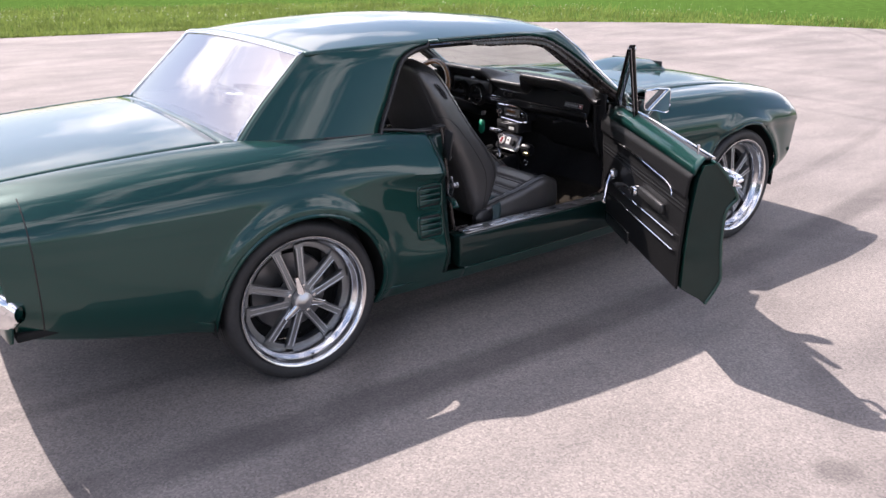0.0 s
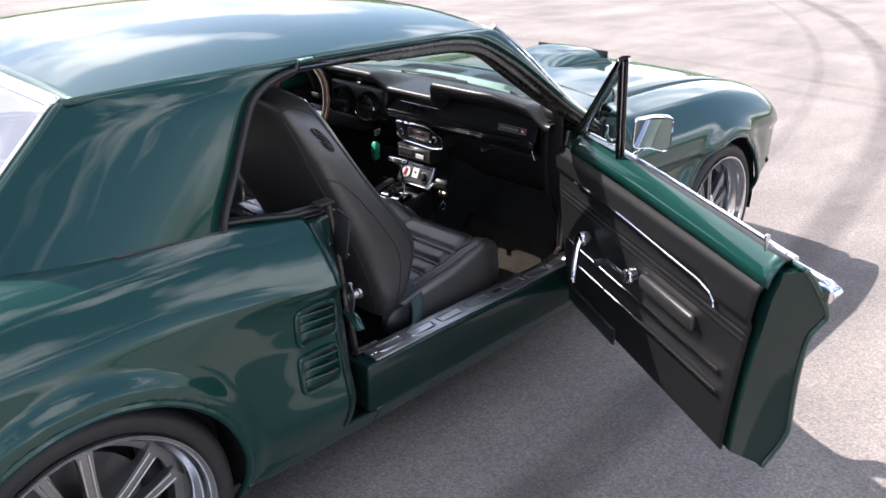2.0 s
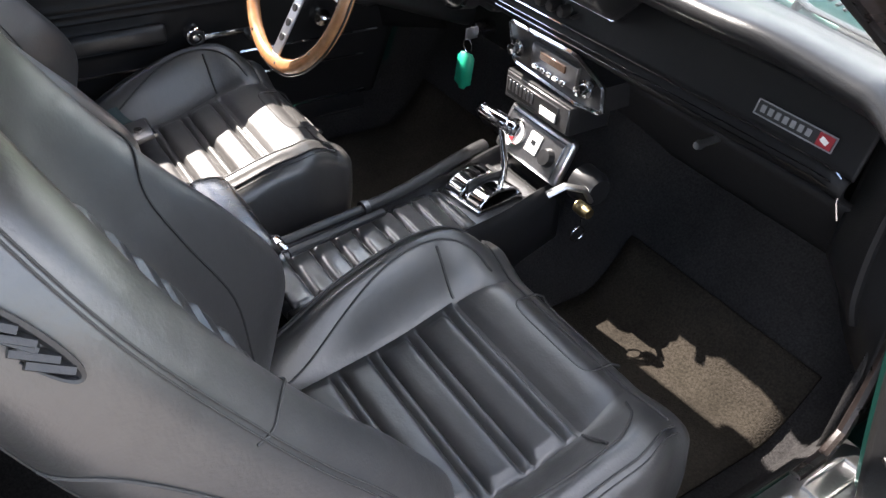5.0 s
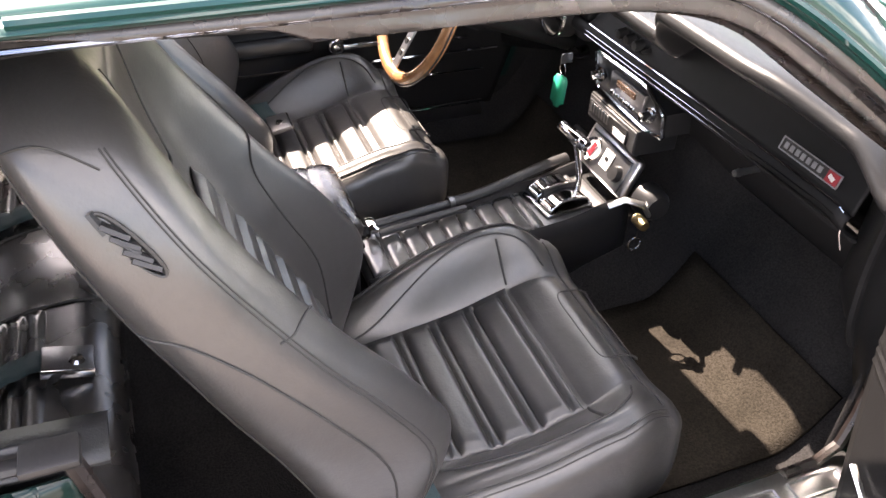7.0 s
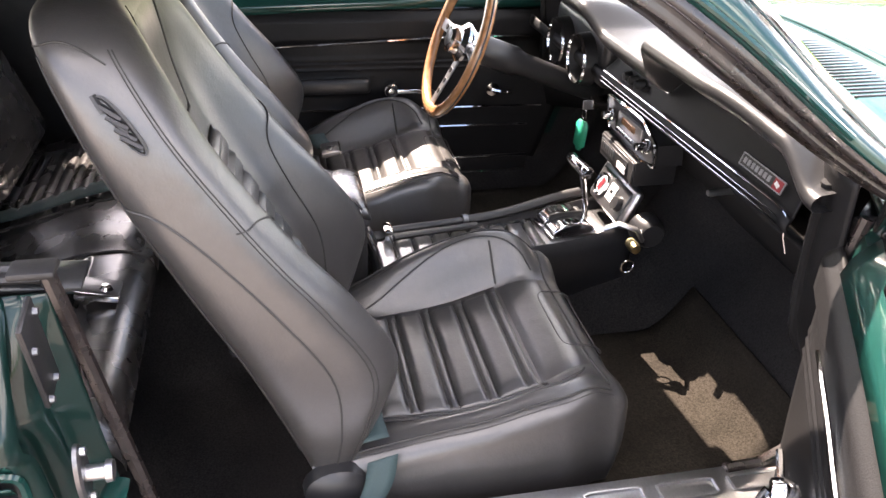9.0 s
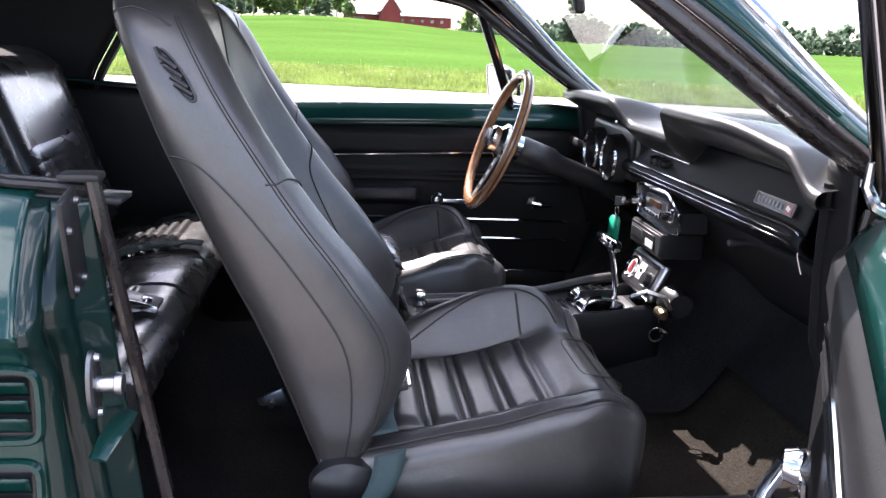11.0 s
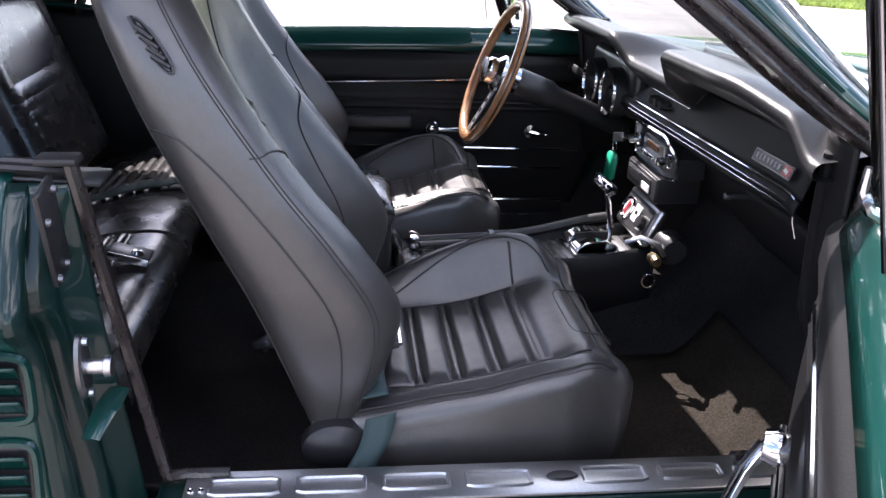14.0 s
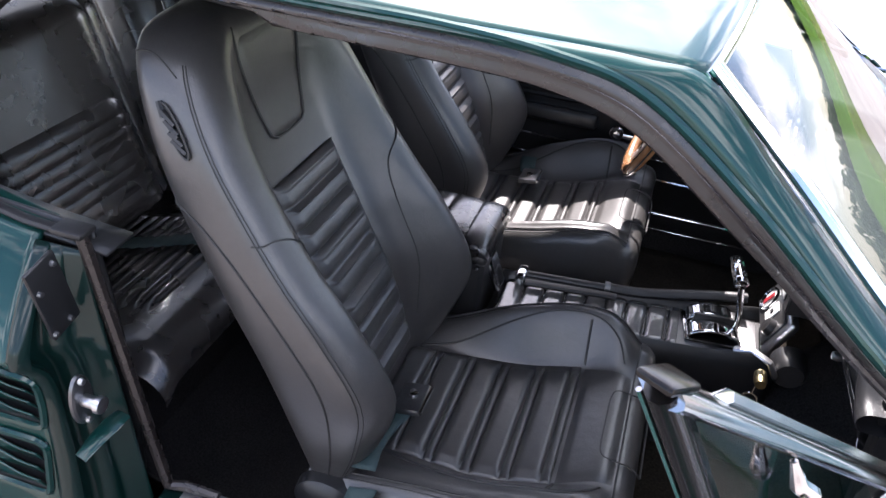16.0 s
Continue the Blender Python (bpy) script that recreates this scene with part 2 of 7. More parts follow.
def arc(c, r, a0, a1, n, plane="xz"):
    out = []
    for i in range(n + 1):
        a = radians(a0 + (a1 - a0) * i / n)
        p, q = r * math.cos(a), r * math.sin(a)
        out.append({"xz": (c[0] + p, c[1], c[2] + q), "yz": (c[0], c[1] + p, c[2] + q), "xy": (c[0] + p, c[1] + q, c[2])}[plane])
    return out


# ---- ground ----
def edge_x(y):
    """The x at which the asphalt ends and the verge begins, on the car's left and ahead."""
    return cur(y, [-60, -20, 0, 5, 9, 12.5, 15, 17], [-24, -19.0, -15.5, -14.2, -12.6, -10.0, -6.0, 3])


def on_lot(x, y):
    return x > edge_x(y) and (y < 17.0 + 0.08 * max(x, 0))


def rise(x, y):
    """The field's height: level by the lot, swelling towards the farm on the left."""
    d = math.hypot(x, y)
    a = math.degrees(math.atan2(y, -x))
    k = step(40, 260, d)
    return k * (5.4 * math.exp(-((a + 2) / 12) ** 2) + 0.4)


def asphalt_material():
    m = mat("worn asphalt", (0.222, 0.203, 0.192), 0.86, grain=0.22, scale=110, wide=0.16, wscale=0.9, bump=0.55, bscale=150, spec=0.25)
    nt = m.node_tree
    b = nt.nodes["Principled BSDF"]
    li = nt.links.new
    tc = nt.nodes.new("ShaderNodeTexCoord")
    src = b.inputs["Base Color"].links[0].from_socket
    # pale and dark chips of stone
    vo = nt.nodes.new("ShaderNodeTexVoronoi")
    vo.inputs["Scale"].default_value = 130
    li(tc.outputs["Object"], vo.inputs["Vector"])
    r = nt.nodes.new("ShaderNodeValToRGB")
    r.color_ramp.elements[0].color, r.color_ramp.elements[1].color = (0.62, 0.62, 0.62, 1), (1.35, 1.32, 1.28, 1)
    li(vo.outputs["Color"], r.inputs["Fac"])
    mx = nt.nodes.new("ShaderNodeMixRGB")
    mx.blend_type = "MULTIPLY"
    mx.inputs[0].default_value = 0.8
    li(src, mx.inputs[1])
    li(r.outputs["Color"], mx.inputs[2])
    # worn and oily blotches, drawn out along the lot
    mp = nt.nodes.new("ShaderNodeMapping")
    mp.inputs["Scale"].default_value = (1.0, 0.35, 1.0)
    mp.inputs["Rotation"].default_value = (0, 0, radians(-28))
    li(tc.outputs["Object"], mp.inputs["Vector"])
    bl = nt.nodes.new("ShaderNodeTexNoise")
    bl.inputs["Scale"].default_value, bl.inputs["Detail"].default_value, bl.inputs["Roughness"].default_value = 1.6, 6.0, 0.62
    li(mp.outputs["Vector"], bl.inputs["Vector"])
    br = nt.nodes.new("ShaderNodeValToRGB")
    br.color_ramp.elements[0].position, br.color_ramp.elements[1].position = 0.36, 0.60
    br.color_ramp.elements[0].color, br.color_ramp.elements[1].color = (0.70, 0.70, 0.71, 1), (1.06, 1.05, 1.04, 1)
    li(bl.outputs["Fac"], br.inputs["Fac"])
    mb = nt.nodes.new("ShaderNodeMixRGB")
    mb.blend_type = "MULTIPLY"
    mb.inputs[0].default_value = 0.75
    li(mx.outputs[0], mb.inputs[1])
    li(br.outputs["Color"], mb.inputs[2])
    mx = mb
    # tyre marks: curved dark arcs across the lot
    out = mx.outputs[0]
    for cx, cy, rad, wid, amt in ((-14.0, -16.5, 21.4, 0.10, 0.34), (-14.0, -16.5, 23.2, 0.10, 0.30), (-3, -26.0, 31.6, 0.09, 0.30),
                                  (-3, -26.0, 32.2, 0.10, 0.34), (-2, -26.0, 33.9, 0.12, 0.22), (12, -14.0, 19.2, 0.09, 0.28), (-20.0, -0.4, 21.17, 0.13, 0.85), (-20.0, -0.4, 20.55, 0.07, 0.4), (2.43, -0.29, 0.0, 0.10, 0.9)):
        sub = nt.nodes.new("ShaderNodeVectorMath")
        sub.operation = "DISTANCE"
        sub.inputs[1].default_value = (cx, cy, 0)
        li(tc.outputs["Object"], sub.inputs[0])
        nz = nt.nodes.new("ShaderNodeTexNoise")
        nz.inputs["Scale"].default_value = 2.2
        li(tc.outputs["Object"], nz.inputs["Vector"])
        d = nt.nodes.new("ShaderNodeMath")
        d.operation = "SUBTRACT"
        d.inputs[1].default_value = rad
        li(sub.outputs["Value"], d.inputs[0])
        ab = nt.nodes.new("ShaderNodeMath")
        ab.operation = "ABSOLUTE"
        li(d.outputs[0], ab.inputs[0])
        mr = nt.nodes.new("ShaderNodeMapRange")
        mr.inputs["From Min"].default_value, mr.inputs["From Max"].default_value = wid, wid * 0.45
        mr.inputs["To Max"].default_value = amt
        li(ab.outputs[0], mr.inputs["Value"])
        mu = nt.nodes.new("ShaderNodeMath")
        mu.operation = "MULTIPLY"
        li(mr.outputs["Result"], mu.inputs[0])
        li(nz.outputs["Fac"], mu.inputs[1])
        mm = nt.nodes.new("ShaderNodeMixRGB")
        mm.inputs[2].default_value = (0.05, 0.045, 0.045, 1)
        li(mu.outputs[0], mm.inputs[0])
        li(out, mm.inputs[1])
        out = mm.outputs[0]
    li(out, b.inputs["Base Color"])
    return m


ASPHALT = asphalt_material()
FIELD = mat("young green crop", (0.050, 0.098, 0.020), 1.0, grain=0.35, scale=4, wide=0.22, wscale=0.05, bump=0.8, bscale=8, spec=0.0)
VERGE = leafy(mat("verge grass blades", (0.19, 0.25, 0.06), 0.8, grain=0.4, scale=6, wide=0.35, wscale=0.7, spec=0.2), 0.4)
LEAF = leafy(mat("broadleaf foliage", (0.22, 0.30, 0.12), 0.8, grain=0.3, scale=3, wide=0.3, wscale=0.2, spec=0.2), 0.78)
SPRUCE = leafy(mat("spruce foliage", (0.19, 0.25, 0.16), 0.85, grain=0.3, scale=3, wide=0.25, wscale=0.2, spec=0.15), 0.55)
FARLEAF = leafy(mat("far foliage", (0.13, 0.18, 0.12), 0.9, grain=0.3, scale=0.6, wide=0.3, wscale=0.03, spec=0.1), 0.72)
BARK = mat("grey bark", (0.24, 0.21, 0.18), 0.9, grain=0.3, scale=20, bump=0.5)
BARN = mat("falu red boards", (0.17, 0.026, 0.022), 0.85, grain=0.2, scale=9, wide=0.15, wscale=0.4)
BARNROOF = mat("pale sheet metal roof", (0.62, 0.60, 0.60), 0.5, grain=0.15, scale=2, wide=0.15, wscale=0.3)


def build_ground():
    # one sheet from the lot to the horizon; rings widen with distance
    bm = bmesh.new()
    radii = [0.0, 3, 6, 9, 12, 15, 18, 22, 27, 34, 45, 60, 80, 110, 150, 200, 260, 340, 450, 700, 1200, 2500, 4500]
    n = 96
    rows = []
    for r in radii:
        if r == 0:
            rows.append([bm.verts.new((0, 0, -0.012))])
            continue
        rows.append([bm.verts.new((-r * math.cos(2 * math.pi * i / n), r * math.sin(2 * math.pi * i / n),
                                   rise(-r * math.cos(2 * math.pi * i / n), r * math.sin(2 * math.pi * i / n)) - 0.012)) for i in range(n)])
    for a, b in zip(rows, rows[1:]):
        for i in range(n):
            j = (i + 1) % n
            if len(a) == 1:
                bm.faces.new((a[0], b[j], b[i]))
            else:
                bm.faces.new((a[i], a[j], b[j], b[i]))
    tagged(part("ground", bm, FIELD), "wide bright green crop field reaching the horizon", "field", kind="structure")
    # the asphalt lot, a slab whose broken edge meets the verge
    ys = [-60 + 77 * i / 120 for i in range(121)]
    pts = [(edge_x(y) + 0.12 * noise.noise((y * 1.3, 0, 0)), y) for y in ys]
    pts += [(x, 17.0 + 0.08 * max(x, 0) + 0.12 * noise.noise((0, x, 3))) for x in [3 + i for i in range(60)]] + [(62, -60)]
    bm = bmesh.new()
    top = [bm.verts.new((x, y, 0)) for x, y in pts]
    low = [bm.verts.new((x, y, -0.05)) for x, y in pts]
    f = bm.faces.new(top)
    for i in range(len(pts)):
        j = (i + 1) % len(pts)
        bm.faces.new((top[j], top[i], low[i], low[j]))
    bmesh.ops.triangulate(bm, faces=[f])
    tagged(part("pavement", bm, ASPHALT, smooth=False), "worn pale grey asphalt lot with curved tyre marks", "asphalt", kind="structure")


build_ground()


# ---- car body ----
CAR = thing("car", "dark green two-door coupe parked on asphalt, one door open", "car")
AXLES = (-1.3715, 1.3715)
HINGE = (0.83, 0.47)          # the open door's hinge line
SWING = 60.0                  # degrees by which it stands open


def ztop(y):
    return cur(y, [-2.42, -2.0, -1.6, -1.2, -0.95, -0.78, -0.62, -0.3, 0.2, 0.66, 0.94, 1.44, 1.84, 2.02],
               [0.875, 0.905, 0.922, 0.925, 0.912, 0.888, 0.872, 0.88, 0.888, 0.872, 0.864, 0.846, 0.795, 0.745])


def zbot(y):
    return cur(y, [-2.42, -1.9, -1.2, 1.0, 1.7, 2.02], [0.42, 0.31, 0.22, 0.22, 0.27, 0.34])


def wide(y):
    return cur(y, [-2.42, -2.2, -1.9, -1.4, -0.8, 0, 0.66, 1.37, 1.8, 2.02], [0.790, 0.838, 0.866, 0.884, 0.868, 0.862, 0.856, 0.862, 0.846, 0.80])


def off(s, y):
    """How far the side stands off its widest line: a sharp crease along the shoulder, a cove below it."""
    cove = step(-1.15, -0.72, y) * (1 - 0.55 * step(1.0, 1.9, y))
    c = 0.785 - 0.075 * step(-0.8, 0.1, y)
    if s < c:
        full = cur(s, [0, 0.09, 0.18, 0.27, 0.40, 0.56, c - 0.065, c], [-0.090, -0.058, -0.026, -0.008, -0.021, -0.034, -0.033, 0.002])
    else:
        full = cur(s, [c, 0.83, 0.90, 0.96, 1.0], [0.002, -0.014, -0.046, -0.078, -0.105])
    plain = cur(s, [0, 0.09, 0.18, 0.3, 0.45, 0.6, 0.74, 0.83, 0.90, 0.96, 1.0],
                [-0.100, -0.060, -0.034, -0.014, -0.004, 0.0, -0.004, -0.02, -0.05, -0.085, -0.13])
    return plain + (full - plain) * cove


def inner_x(y):
    return cur(y, [-2.42, -1.5, -0.95, -0.7, 0.7, 0.8, 1.9, 2.02], [0.60, 0.655, 0.70, 0.715, 0.70, 0.615, 0.60, 0.58])


def inner_z(y):
    return cur(y, [-2.42, -2.0, -1.5, -0.95, -0.6, 0.3, 0.78, 1.44, 1.85, 2.02], [0.90, 0.93, 0.945, 0.925, 0.885, 0.895, 0.888, 0.868, 0.815, 0.76])


def side(y, s):
    """The outer skin of the right side: s 0 at the bottom edge, 1 at the belt; past 1 it turns inwards along the top."""
    zt, zb = ztop(y), zbot(y)
    if s <= 1:
        z = zb + (zt - zb) * s
        x = wide(y) + off(s, y)
        for a in AXLES:
            d = math.hypot(y - a, z - 0.335)
            if z > 0.2:
                x += 0.021 * math.exp(-(max(d - 0.372, 0) / 0.034) ** 2)
        return x, y, z
    q = (s - 1) / 0.3
    x0 = wide(y) + off(1, y)
    return x0 + (inner_x(y) - x0) * q, y, zt + (inner_z(y) - zt) * math.sin(q * math.pi / 2)


def door_rear(s):
    return -0.555 - 0.085 * s


def quarter_front(s):
    """Where the rear quarter's flat skin ends, behind the door's edge."""
    return -0.690 - 0.040 * min(s, 1)


def door_front(s):
    return 0.48 + 0.205 * min(s, 1)


def panel(ya, yb, s0, s1, ny, ns, holes=()):
    """A stretch of the side skin between two edges, with round wheel openings cut out of it."""
    def fn(u, v):
        s = s0 + (s1 - s0) * v
        a, b = ya(s), yb(s)
        return side(a + (b - a) * u, s)
    bm = surf(fn, ny, ns)
    for a, rad in holes:
        def inside(p):
            return math.hypot(p.y - a, p.z - 0.335) < rad
        dead = [f for f in bm.faces if inside(f.calc_center_median())]
        bmesh.ops.delete(bm, geom=dead, context="FACES")
        for v in bm.verts:
            if inside(v.co):
                d = Vector((v.co.y - a, v.co.z - 0.335))
                d = d.normalized() * rad
                y, z = a + d.x, 0.335 + d.y
                v.co = side(y, min(max((z - zbot(y)) / (ztop(y) - zbot(y)), 0), 1))
    return bm


ARCH = 0.352


def body_sides():
    for left in (False, True):
        fl = flip if left else (lambda b: b)
        q = panel(lambda s: -2.38 + 0.05 * abs(min(s, 1) - 0.6), lambda s: quarter_front(s) if s > 0.09 else -0.56, 0.0, 1.3, 130, 84, [(AXLES[0], ARCH)])
        part("rear_quarter_panel", fl(q), PAINT, CAR, solid=0.012)
        f = panel(lambda s: door_front(s) + 0.007, lambda s: 1.98 - 0.20 * abs(min(s, 1) - 0.62), 0.0, 1.3, 100, 52, [(AXLES[1], ARCH)])
        part("front_fender", fl(f), PAINT, CAR, solid=0.012)
        part("panel_seam", fl(tube([tuple(Vector(side(-2.275, 0.03 + 0.95 * i / 24)) + Vector((0.0006, 0, 0))) for i in range(25)], 0.0022, 6)), SEAL, CAR, "dark quarter panel seam")
        r = panel(lambda s: -0.565, lambda s: 0.50, 0.0, 0.088, 60, 6)
        part("rocker_panel", fl(r), PAINT, CAR, solid=0.012)
        for a in AXLES:
            def well(u, v, a=a):
                t = math.pi * (-0.06 + 1.12 * u)
                return 0.44 + 0.40 * v, a - (ARCH + 0.008) * math.cos(t), 0.335 + (ARCH + 0.008) * math.sin(t)
            w = surf(well, 40, 4)
            c = [w.verts.new((0.44, a - 0.36 * math.cos(math.pi * i / 20), 0.335 + 0.36 * math.sin(math.pi * i / 20))) for i in range(21)]
            c += [w.verts.new((0.44, a + 0.36, 0.18)), w.verts.new((0.44, a - 0.36, 0.18))]
            w.faces.new(c)
            lipc = []
            for i in range(61):
                t = math.pi * (-0.13 + 1.26 * i / 60)
                y, z = a - ARCH * math.cos(t), 0.335 + ARCH * math.sin(t)
                if z < zbot(y) + 0.004:
                    continue
                lipc.append((side(y, min(max((z - zbot(y)) / (ztop(y) - zbot(y)), 0), 1))[0] - 0.005, y, z))
            part("arch_lip", fl(tube(lipc, 0.0095, 8)), PAINT, CAR, "rolled wheel arch lip")
            part("wheel_well", fl(w), UNDER, CAR, "black coated wheel well")


def roof_z(a, y):
    mid = cur(y, [-1.24, -1.0, -0.6, -0.25, 0.0, 0.10], [1.262, 1.296, 1.318, 1.312, 1.294, 1.282])
    edge = cur(y, [-1.24, -1.0, -0.6, -0.25, 0.0, 0.10], [1.232, 1.242, 1.250, 1.250, 1.247, 1.242])
    return edge + (mid - edge) * (1 - abs(a) ** 2.6)


def roof_x(y):
    return cur(y, [-1.24, -0.8, -0.3, 0.10], [0.625, 0.672, 0.676, 0.655])


def roof_y(a, v):
    y0 = -1.235 + 0.035 * a * a
    y1 = 0.135 - 0.065 * abs(a) ** 2.2
    return y0 + (y1 - y0) * v


SAIL_F = [(0.748, -0.965, 0.905), (0.738, -0.945, 0.96), (0.722, -0.90, 1.04), (0.706, -0.858, 1.12), (0.692, -0.815, 1.19), (0.680, -0.75, 1.225), (0.674, -0.66, 1.243)]
SAIL_R = [(0.668, -1.53, 0.925), (0.655, -1.485, 0.975), (0.640, -1.41, 1.05), (0.630, -1.335, 1.12), (0.622, -1.27, 1.18), (0.617, -1.225, 1.222), (0.618, -1.200, 1.237)]


def along(pts, t):
    k = [i / (len(pts) - 1) for i in range(len(pts))]
    return tuple(cur(t, k, [p[c] for p in pts]) for c in range(3))


def sail_front(v, left=False):
    """The roof pillar's front edge; the left quarter window reaches further back."""
    x, y, z = along(SAIL_F, v)
    return x, y - (0.13 * (1 - v ** 3) if left else 0.0), z


def sail(u, v, left=False):
    p, q = sail_front(v, left), along(SAIL_R, v)
    x, y, z = lerp(p, q, u)
    return x + (0.030 - 0.018 * v) * math.sin(math.pi * u), y, z + 0.008 * math.sin(math.pi * u)


def pillar_a(t):
    """The windscreen post's outer edge from the cowl to the roof."""
    return (cur(t, [0, 0.27, 0.5, 0.75, 1], [0.750, 0.738, 0.722, 0.700, 0.662]), cur(t, [0, 0.27, 0.5, 0.75, 1], [0.545, 0.420, 0.300, 0.185, 0.070]), cur(t, [0, 0.27, 0.5, 0.75, 1], [0.872, 0.948, 1.043, 1.145, 1.238]))


OP_Y = [0.520, 0.330, 0.150, 0.020, -0.080, -0.200, -0.350, -0.660]
OP_X = [0.764, 0.756, 0.714, 0.680, 0.674, 0.670, 0.673, 0.675]
OP_Z = [0.876, 0.992, 1.130, 1.210, 1.233, 1.241, 1.243, 1.244]
# its inner edge, where the rubber meets the air
IN_X = [0.726, 0.690, 0.668, 0.650, 0.640, 0.642, 0.646, 0.650]
IN_Z = [0.862, 0.965, 1.085, 1.172, 1.200, 1.208, 1.212, 1.214]


def opening(t):
    """The upper edge of the side window opening, cowl to quarter window."""
    k = [i / 7 for i in range(8)]
    return cur(t, k, OP_X), cur(t, k, OP_Y), cur(t, k, OP_Z)


def inner(t):
    k = [i / 7 for i in range(8)]
    return cur(t, k, IN_X), cur(t, k, OP_Y), cur(t, k, IN_Z)


def outer(t):
    """The windscreen post's and roof's outer edge, at the same steps."""
    k = [i / 7 for i in range(8)]
    return (cur(t, k, [0.748, 0.727, 0.702, 0.668, 0.664, 0.668, 0.672, 0.674]), cur(t, k, [0.555, 0.350, 0.186, 0.085, 0.010, -0.14, -0.32, -0.66]),
            cur(t, k, [0.880, 1.012, 1.150, 1.236, 1.247, 1.250, 1.250, 1.251]))


def screen(u, v):
    """The windscreen: u across, v up."""
    a = 2 * u - 1
    d = min(u, 1 - u)
    if d < 0.075:
        v = max(v, 0.17 * (1 - math.sqrt(max(0, 1 - ((0.075 - d) / 0.075) ** 2))))
    return screen_sheet(a, v)


def screen_sheet(a, v):
    x, y, z = pillar_a(0.03 + 0.95 * v)
    bow = 0.085 - 0.030 * v
    return (x - 0.012) * a, y - 0.006 + bow * (1 - abs(a) ** 2.3), z + (0.012 + 0.02 * v) * (1 - a * a)


def backlight(u, v):
    a = 2 * u - 1
    x, y, z = along(SAIL_R, 0.02 + 0.96 * v)
    return (x - 0.012) * a, y - 0.045 * (1 - abs(a) ** 2.2) * (1 - 0.4 * v), z + 0.026 * v * (1 - a * a)


def loop(fn, n=24, inset=0.0):
    """The border of a sheet, as a closed run of points."""
    a, b = inset, 1 - inset
    out = [fn(a + (b - a) * i / n, a) for i in range(n)] + [fn(b, a + (b - a) * i / n) for i in range(n)]
    return out + [fn(b - (b - a) * i / n, b) for i in range(n)] + [fn(a, b - (b - a) * i / n) for i in range(n)]


def body_top():
    part("roof", surf(lambda u, v: (roof_x(roof_y(2 * u - 1, v)) * (2 * u - 1), roof_y(2 * u - 1, v), roof_z(2 * u - 1, roof_y(2 * u - 1, v))), 48, 36), PAINT, CAR, solid=0.012)
    for left in (False, True):
        fl = flip if left else (lambda b: b)
        s = surf(lambda u, v: sail(1 - u, v, left), 22, 30)
        part("roof_pillar", fl(s), PAINT, CAR, solid=0.014)
        # windscreen post: painted outer face, black inner face
        bm = tube([tuple(Vector(pillar_a(i / 16)) + Vector((-0.004, -0.006, -0.012))) for i in range(17)], 0.013, 10, flat=0.9)
        part("windscreen_pillar", fl(bm), PAINT, CAR)
        bm = tube([tuple(Vector(pillar_a(i / 16)) + Vector((-0.036, -0.004, -0.018))) for i in range(17)], 0.020, 10, flat=0.8)
        part("pillar_trim", fl(bm), VINYL, CAR, "black padded pillar trim")
        part("screen_side_moulding", fl(tube([tuple(Vector(pillar_a(0.10 + 0.90 * i / 24)) + Vector((-0.010, 0.010, 0.012))) for i in range(25)], 0.0125, 10, flat=0.7)), CHROME, CAR, "bright windscreen side moulding")
        # side window opening: a smooth sweep from the cowl over the door to the quarter window
        fill = surf(lambda u, v: tuple(Vector(lerp(outer(u), opening(u), v)) + Vector((0.012 * math.sin(math.pi * v), 0, 0))), 50, 6)
        part("pillar_skin", fl(fill), PAINT, CAR, solid=0.006, offset=0)
        run = [opening(i / 50) for i in range(51)]
        run += [tuple(Vector(sail_front(1 - t, left)) + Vector((0.004, 0.012, -0.010))) for t in [0.04 + 0.94 * i / 18 for i in range(19)]]
        part("drip_rail", fl(tube([tuple(Vector(p) + Vector((0.008, 0, 0.010))) for p in run[8:50]], 0.005, 8)), PAINT, CAR, "thin green drip rail")
        def lips(u, v):
            v *= 1 - 0.93 * step(0.80, 1.0, u)
            p = Vector(lerp(opening(u), inner(u), v))
            rib = 0.004 * math.sin(v * math.pi * 2.5) ** 2 + 0.006 * step(0.55, 0.62, v) * step(1.0, 0.9, v)
            return tuple(p + Vector((0.012 * math.sin(math.pi * v) + rib, 0, -rib)))
        part("window_seal", fl(surf(lips, 80, 22)), LIPRUBBER, CAR, "wide ribbed black rubber window seal", solid=0.006, offset=0)
        part("seal_back", fl(tube([tuple(Vector(inner(i / 50)) + Vector((-0.016, 0, 0.012))) for i in range(51)], 0.013, 12)), SEAL, CAR, "black rubber channel")
        part("window_channel", fl(tube([tuple(Vector(lerp(opening(i / 50), inner(i / 50), 0.36)) + Vector((0.0155, 0, 0.0))) for i in range(51)], 0.0026, 6)), CHROMEDARK, CAR, "thin dull stainless channel edge")
        part("quarter_channel", fl(tube(run[45:], 0.0065, 8)), SEAL, CAR, "black window channel")
        part("quarter_seal", fl(tube([tuple(Vector(p) + Vector((-0.016, 0, -0.004))) for p in run[44:]], 0.013, 8)), SEAL, CAR, "black rubber window channel")
        part("cowl_corner", fl(surf(lambda u, v: tuple(Vector(screen_sheet(0.80 + 0.225 * u, 0.19 * v)) + Vector((0.004 * u, -0.004, -0.008))), 8, 8)), PAINT, CAR, solid=0.004, offset=0)
    part("windscreen", surf(screen, 32, 16), GLASS, CAR, "clear laminated windscreen").visible_shadow = False
